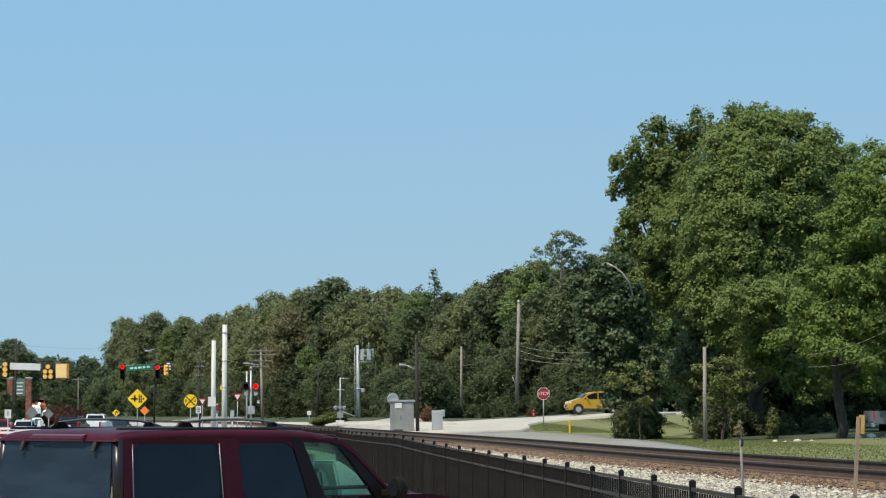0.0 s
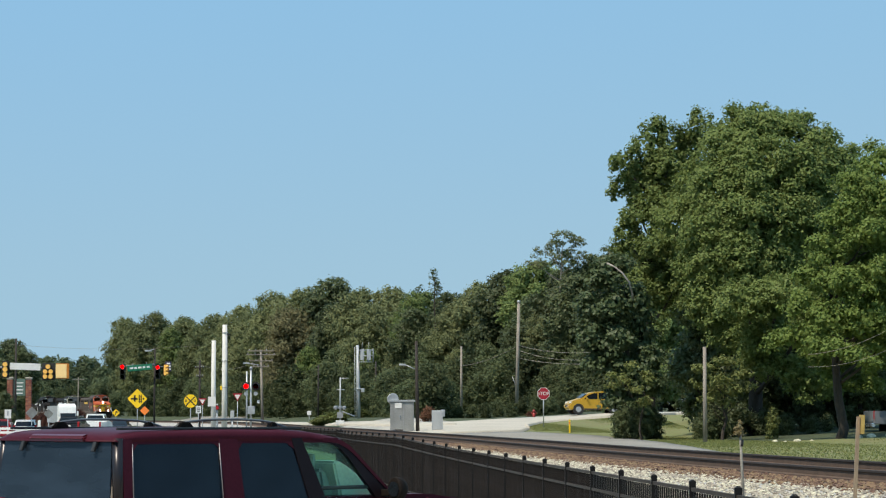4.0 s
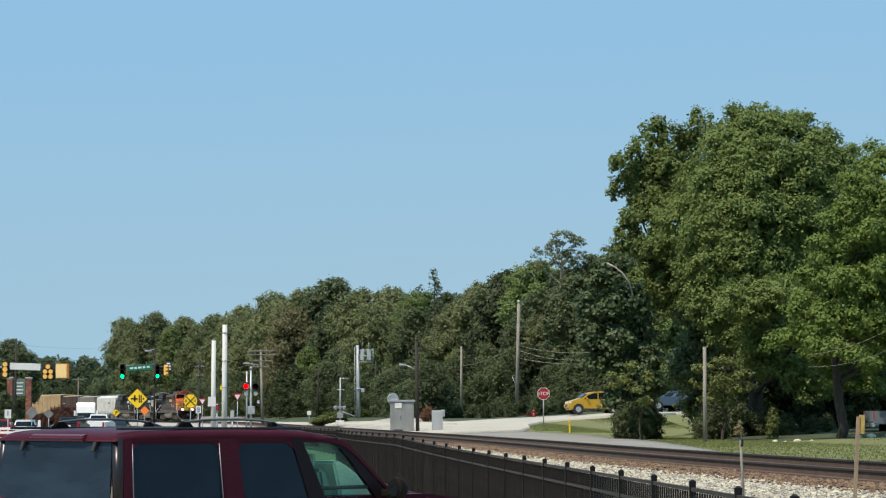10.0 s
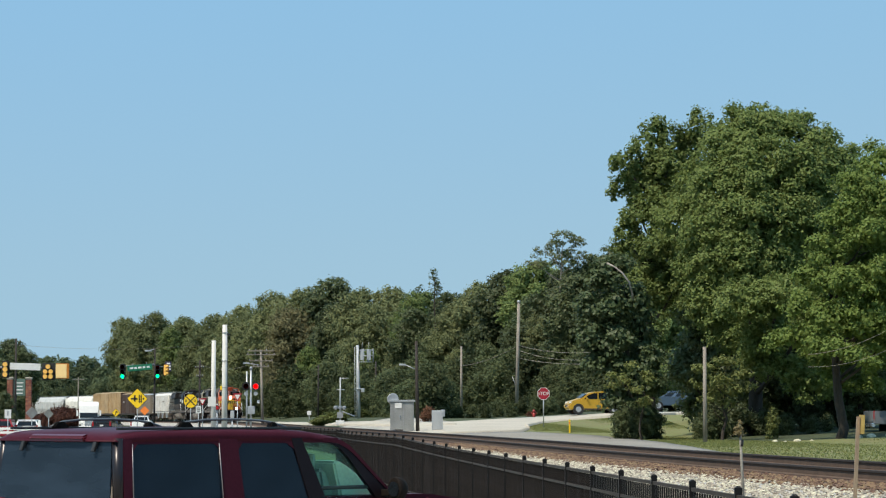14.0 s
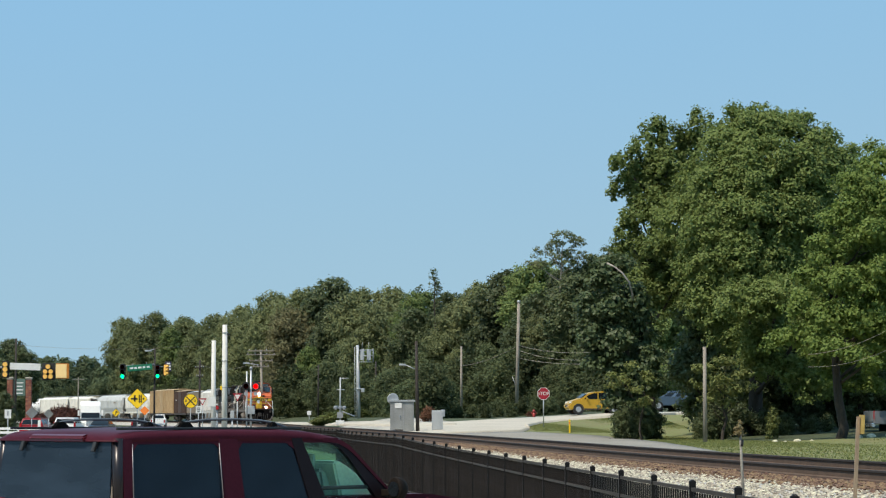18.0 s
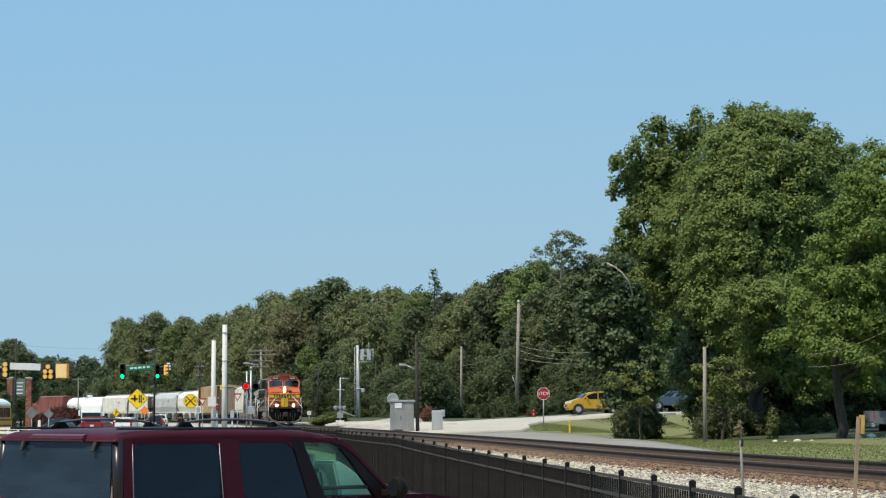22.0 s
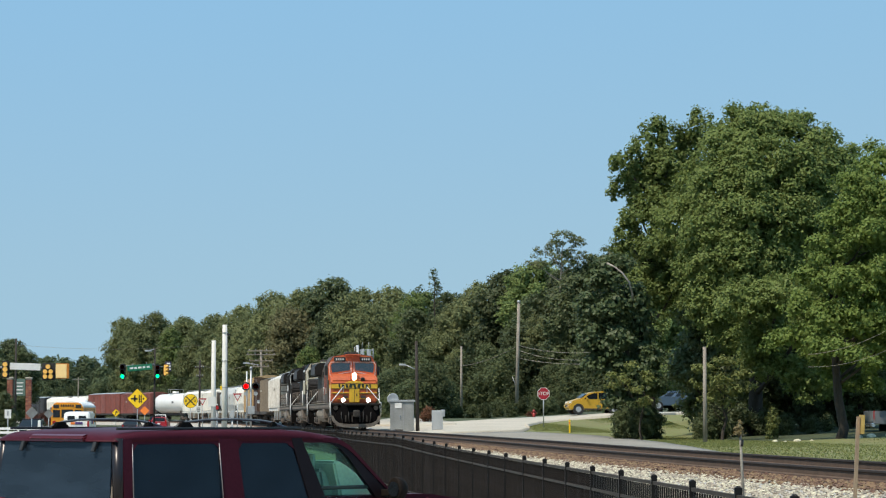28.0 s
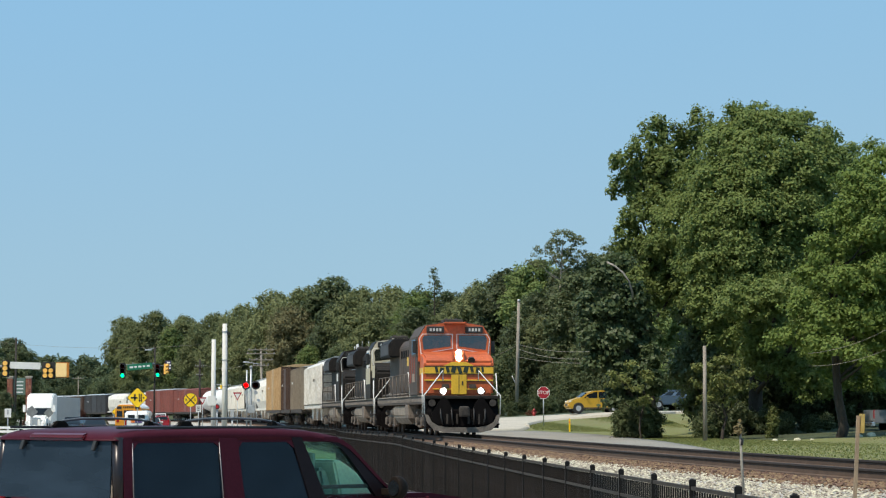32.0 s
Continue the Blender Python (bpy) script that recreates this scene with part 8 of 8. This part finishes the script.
def school_bus(label):
    ob = empty("school_bus", Matrix(), label, "bus")
    M_BUS = mat("school_bus_yellow", (0.72, 0.30, 0.015), 0.45, var=0.08, scale=1.5)
    L, h = 10.6, 1.2
    k = L / 2
    body = part("body", pr([(-h, 0.55), (h, 0.55), (h, 2.4), (0.95, 2.82), (-0.95, 2.82), (-h, 2.4)], -k, k - 1.5, "x", 0.08), M_BUS, ob)
    part("roof", pr([(-1.225, 2.46), (1.225, 2.46), (1.16, 2.64), (0.8, 2.87), (0.3, 2.95), (-0.3, 2.95), (-0.8, 2.87), (-1.16, 2.64)], -k + 0.12, k - 1.6, "x", 0.05), M_WHITE, body, "white roof")
    part("bonnet", bx((k - 0.75, 0, 1.15), (1.6, 2.0, 1.0), 0.12), M_BUS, body)
    for s in (-1, 1):
        for i in range(10):
            w = part("side_window", bx((-k + 0.8 + i * 0.82, s * (h + 0.004), 2.05), (0.68, 0.02, 0.6), 0.01), M_CARGLASS, body)
        for z in (0.8, 1.25, 1.6):
            part("rub_rail", bx((-0.8, s * (h + 0.01), z), (L - 1.8, 0.03, 0.09)), M_BLACKP, body)
        part("rear_window", bx((-k - 0.005, s * 0.80, 2.0), (0.04, 0.52, 0.55), 0.02), M_CARGLASS, body)
        part("warning_lamp", bx((-k - 0.01, s * 0.82, 2.55), (0.05, 0.42, 0.24), 0.02), M_BLACKP, body)
        part("tail_light", rd((-k - 0.04, s * 0.95, 1.35), (-k, s * 0.95, 1.35), 0.14, n=14), M_LENS_RED, body)
    part("emergency_door_window", bx((-k - 0.005, 0, 2.0), (0.04, 0.85, 0.62), 0.02), M_CARGLASS, body)
    part("lower_rear_window", bx((-k - 0.005, 0, 1.25), (0.04, 0.75, 0.42), 0.02), M_CARGLASS, body)
    for i in range(6):
        part("lettering_bar", bx((-k - 0.01, -0.42 + i * 0.17, 2.60), (0.03, 0.11, 0.15)), M_BLACKP, body)
    part("rear_bumper", bx((-k - 0.08, 0, 0.62), (0.16, 2.3, 0.3), 0.03), M_BLACKP, body)
    wheels(ob, (-k + 2.6, k - 1.3), h - 0.02, 0.48)
    return ob


def lorry(label):
    """A white sleeper tractor with a box trailer."""
    ob = empty("semi_truck", Matrix(), label, "truck")
    part("cab", pr([(0.2, 0.9), (0.2, 3.80), (1.4, 3.86), (2.3, 3.75), (2.75, 3.40), (2.95, 2.45), (3.15, 1.8), (3.2, 0.9)], -1.25, 1.25, "y", 0.10), M_WHITE, ob)
    part("bonnet", pr([(3.15, 0.7), (3.15, 1.75), (4.7, 1.55), (4.95, 1.2), (4.95, 0.6)], -0.95, 0.95, "y", 0.15), M_WHITE, ob)
    part("windscreen", pr([(2.97, 2.42), (3.15, 1.78), (3.20, 1.79), (3.02, 2.44)], -1.12, 1.12, "y"), M_CARGLASS, ob, "dark windscreen")
    part("grille", bx((4.96, 0, 1.15), (0.05, 1.0, 0.8), 0.02), M_CHROME, ob)
    part("bumper", bx((4.95, 0, 0.55), (0.3, 2.4, 0.4), 0.06), M_WHITE, ob)
    tr = part("trailer", bx((-7.2, 0, 2.28), (14.0, 2.40, 2.5), 0.03), M_GALVP, ob, "ribbed metal trailer")
    for s in (-1, 1):
        for i in range(24):
            part("trailer_rib", bx((-13.9 + i * 0.58, s * 1.21, 2.28), (0.06, 0.03, 2.4)), M_GALVP, tr)
        part("door_mirror", bx((3.0, s * 1.45, 2.4), (0.15, 0.25, 0.7), 0.03), M_WHITE, ob)
        part("headlight", bx((4.85, s * 0.85, 1.05), (0.2, 0.3, 0.3), 0.04), M_SIGNW, ob)
        part("side_window", bx((2.2, s * 1.225, 2.45), (0.9, 0.02, 0.75), 0.02), M_CARGLASS, ob)
        part("fuel_tank", rd((0.6, s * 1.0, 0.8), (2.0, s * 1.0, 0.8), 0.32, n=14), M_CHROME, ob)
    part("chassis", bx((-3.2, 0, 0.85), (15.0, 0.9, 0.25)), M_BLACKP, ob)
    wheels(ob, (4.0, -0.1, -1.3, -11.5, -12.7), 1.2, 0.5)
    return ob


def glide(ob, rows):
    """Rows of seconds, x, y and the way it faces, in degrees."""
    CARS.append((ob, [(t, pose(x, y, ground_z(x, y) + 0.13 + (dz[0] if dz else 0), 0, 0, a)) for t, x, y, a, *dz in rows]))
    return ob


M_CW = mat("white_car_paint", (0.84, 0.84, 0.82), 0.3, var=0.05, scale=2)
M_CR = mat("red_car_paint", (0.30, 0.014, 0.024), 0.3, 0.1, var=0.08, scale=2)
M_CD = mat("dark_car_paint", (0.02, 0.022, 0.028), 0.25, 0.2, var=0.1, scale=2)
M_CY = mat("golden_car_paint", (0.52, 0.31, 0.03), 0.3, 0.2, var=0.06, scale=2)
M_CB = mat("blue_grey_car_paint", (0.08, 0.12, 0.17), 0.3, 0.2, var=0.08, scale=2)

glide(pickup(M_CW, "white pickup truck waiting at the signal, then driving off"), [(t, x, y, a) for t, x, y, a in (
    (0, -30.31, 220, 88), (9.4, -30.31, 220, 88), (10, -30.43, 223, 88), (11, -30.87, 232, 88), (12, -31.65, 247, 88), (13, -32.58, 264, 90), (14, -33.61, 281, 90), (14.5, -34.17, 290, 90),
    (16.5, -36.64, 322, 92), (18, -37.70, 334, 94), (20, -38.34, 341, 94), (32, -38.82, 346, 94))])
glide(suv(M_CW, "white sport utility car turning onto the main road", H=1.60), (
    (0, -31.14, 188, 98, -0.22), (12.2, -31.14, 188, 98, -0.22), (13, -31.05, 188, 97, -0.22), (14, -31.05, 189, 95, -0.2), (16.5, -30.32, 193, 92, -0.1), (17, -30.06, 195, 91, -0.08), (18, -29.56, 199, 90, -0.05), (20, -28.75, 210, 89), (22, -28.65, 228, 88),
    (24, -29.93, 256, 90), (25, -30.61, 268, 90), (28, -33.66, 300, 92), (32, -36.06, 322, 94)))
glide(suv(M_CR, "dark red sport utility car following a white one", H=1.62), (
    (0, -32.60, 186, 95, -0.2), (13, -32.60, 186, 95, -0.2), (14, -32.57, 187, 94, -0.2), (16.5, -31.85, 189, 90, -0.15), (17, -31.64, 190, 89, -0.12), (18, -31.10, 193, 88, -0.1), (20, -30.13, 201, 85), (22, -29.34, 214, 86), (24, -29.98, 236, 88),
    (25, -30.60, 247, 90), (28, -31.87, 284, 92), (30, -33.13, 297, 94), (32, -34.06, 306, 94)))
glide(suv(M_CD, "black sport utility car in the turning lane", H=1.68), (
    (0, -29.75, 203, 88), (10.5, -29.75, 203, 88), (12, -29.74, 209, 88), (14, -31.00, 231, 90), (16.5, -32.69, 262, 90), (18, -34.03, 284, 91), (20, -34.95, 303, 92), (24, -35.95, 316, 92), (32, -36.87, 326, 94)))
glide(saloon(M_CD, "dark saloon car turning at the junction"), (
    (0, -32.56, 166, 75), (18, -32.20, 170, 75), (19, -31.36, 176, 76), (20, -30.18, 182, 78), (21, -29.79, 188, 80), (22, -29.58, 195, 82), (24, -29.45, 212, 85), (25, -30.13, 226, 88), (28, -32.28, 262, 90), (32, -33.44, 291, 92)))
glide(saloon(M_CD, "dark saloon car on the oncoming side of the road"), (
    (0, -32.04, 250, -90), (9, -32.04, 250, -90), (12, -31.83, 245, -90), (18, -30.90, 228, -92), (25, -30.16, 212, -95), (32, -29.79, 203, -95)))
glide(school_bus("yellow school bus with a white roof driving up to the junction"), [(t, x + 5.3 * math.cos(radians(a)), y + 5.3 * math.sin(radians(a)), a, -0.18) for t, x, y, a in (
    (0, -28.3, 96, 90), (19, -28.4, 133, 90), (21, -28.5, 144, 90), (22, -28.3, 149, 90), (23, -28.2, 154, 90), (24, -28.15, 160, 90), (25, -28.5, 168, 90), (25.5, -28.5, 171, 90), (26.5, -28.28, 178, 91), (27.5, -28.04, 184, 92),
    (28, -27.91, 187, 92), (29, -27.50, 193, 92), (30, -27.29, 201, 92), (31, -28.11, 216, 92), (32, -28.62, 229, 92))])
glide(courier_van("white delivery van with purple and orange badges"), (
    (0, -32.80, 140, 90), (24, -30.93, 146, 90), (26, -27.44, 158, 91), (27.5, -25.45, 170, 92), (28, -24.92, 173, 92), (29, -24.11, 177, 92), (30, -23.40, 181, 92), (31, -23.12, 185, 92), (32, -22.82, 189, 92)))
glide(saloon(M_CD, "dark saloon car following at the junction"), (
    (0, -35.00, 140, 90), (25.5, -30.50, 152, 90), (27.5, -27.60, 164, 92), (28, -27.30, 168, 92), (29, -26.79, 174, 92), (30, -26.20, 178, 92), (32, -25.00, 182, 92)))
glide(lorry("white articulated lorry with a silver trailer coming up to the junction"), (
    (0, -69.18, 420, -62), (2, -62.34, 398, -70), (3.5, -57.87, 382, -74), (5.5, -52.80, 362, -77), (8, -49.46, 346, -80), (10, -47.94, 338, -82), (12, -46.72, 331, -82), (18, -44.25, 316, -82), (24, -42.50, 304, -82),
    (25.5, -41.65, 296, -83), (27.5, -40.45, 279, -84), (28.5, -39.77, 271, -85), (29.2, -39.40, 266, -87), (30, -39.24, 261, -89), (31, -38.95, 253, -90), (32, -38.92, 246, -91)))
yc = empty("car", pose(10.86, 181, ground_z(10.86, 181) + 0.10, 0, 0, 190), "golden yellow compact car stopped on the side road", "car")
shell = [(-1.98, 0.42), (-2.02, 0.80), (-1.95, 1.02), (-1.70, 1.42), (-1.35, 1.56), (-0.5, 1.62), (0.25, 1.57), (0.70, 1.40), (1.15, 1.08), (1.62, 0.98), (1.90, 0.85), (2.04, 0.66), (2.06, 0.36), (1.9, 0.28), (-1.85, 0.28)]
cbody = part("body", pr(shell, -0.86, 0.86, "y", 0.09), M_CY, yc)
for s_ in (-1, 1):
    part("side_window", pr([(-0.05, 1.06), (0.95, 1.06), (0.62, 1.34), (0.20, 1.48), (-0.05, 1.50)], s_ * 0.862 - 0.006, s_ * 0.862 + 0.006, "y"), M_CARGLASS, cbody)
    part("side_window", pr([(-0.98, 1.06), (-0.13, 1.06), (-0.13, 1.50), (-0.55, 1.52), (-0.90, 1.50)], s_ * 0.862 - 0.006, s_ * 0.862 + 0.006, "y"), M_CARGLASS, cbody)
    part("side_window", pr([(-1.68, 1.08), (-1.06, 1.06), (-0.98, 1.49), (-1.32, 1.46)], s_ * 0.862 - 0.006, s_ * 0.862 + 0.006, "y"), M_CARGLASS, cbody)
    part("door_seam", bx((-0.09, s_ * 0.862, 0.72), (0.015, 0.01, 0.62)), M_BLACKP, cbody)
    part("sill", bx((0, s_ * 0.86, 0.34), (2.3, 0.03, 0.10), 0.01), M_GRIME, cbody)
    part("door_handle", bx((-0.35, s_ * 0.872, 0.94), (0.18, 0.025, 0.035), 0.008), M_CHROME, cbody)
    part("door_mirror", bx((0.72, s_ * 0.95, 1.10), (0.14, 0.18, 0.13), 0.04), M_CY, cbody)
    for x_ in (-1.28, 1.34):
        part("wheel_arch", rd((x_, s_ * 0.80, 0.34), (x_, s_ * 0.868, 0.34), 0.40, n=22), M_BLACKP, cbody)
    part("headlight", bx((1.88, s_ * 0.62, 0.80), (0.16, 0.30, 0.16), 0.05), M_SIGNW, cbody)
    part("tail_light", bx((-1.98, s_ * 0.74, 0.95), (0.07, 0.18, 0.26), 0.03), M_LENS_RED, cbody)
part("windscreen", pr([(0.68, 1.43), (1.10, 1.12), (1.14, 1.14), (0.73, 1.46)], -0.70, 0.70, "y"), M_CARGLASS, cbody)
part("rear_window", pr([(-1.93, 1.09), (-1.72, 1.42), (-1.76, 1.44), (-1.97, 1.11)], -0.66, 0.66, "y"), M_CARGLASS, cbody)
part("grille", bx((2.05, 0, 0.58), (0.04, 0.7, 0.16), 0.02), M_CHROME, cbody)
wheels(yc, (-1.28, 1.34), 0.885, 0.33)
bc = suv(M_CB, "blue grey car on the side road behind the trees", H=1.6, L=4.5)
glide(bc, ((0, 30.69, 215, 180), (3.5, 24.07, 212, 180), (5.4, 19.04, 208, 180), (32, 19.04, 208, 180)))
# silver paint darkened to hold the trees' shade
pw = pickup(mat("shaded_silver_paint", (0.17, 0.18, 0.19), 0.35, var=0.06, scale=2), "silver grey pickup truck under the trees, shade in its paint")
pw.matrix_basis = pose(22.41, 116, ground_z(22.41, 116) - 0.26, 0, 0, 6)

# ---- everything that moves ----
def motions():
    for ob, s0, L in TRAIN:
        walk(ob, train_rows(s0, L))
    for ob, rows in CARS:
        walk(ob, rows)
    # the junction's signals change from red to green
    for bulb, red, green in BULBS:
        walk(bulb, [(0, pose(*red)), (6.80, pose(*red)), (6.84, pose(*green)), (32, pose(*green))])
    # the crossing's lamps flash in turn
    bulb, left, right = FLASH
    rows, k, t = [], -12, 8.76 - 12 * 0.748
    while t < 32:
        p = pose(*(right if k % 2 == 0 else left))
        rows += [(max(t + 0.034, 0), p), (min(t + 0.748, 32), p)]
        k, t = k + 1, t + 0.748
    walk(bulb, rows)


motions()
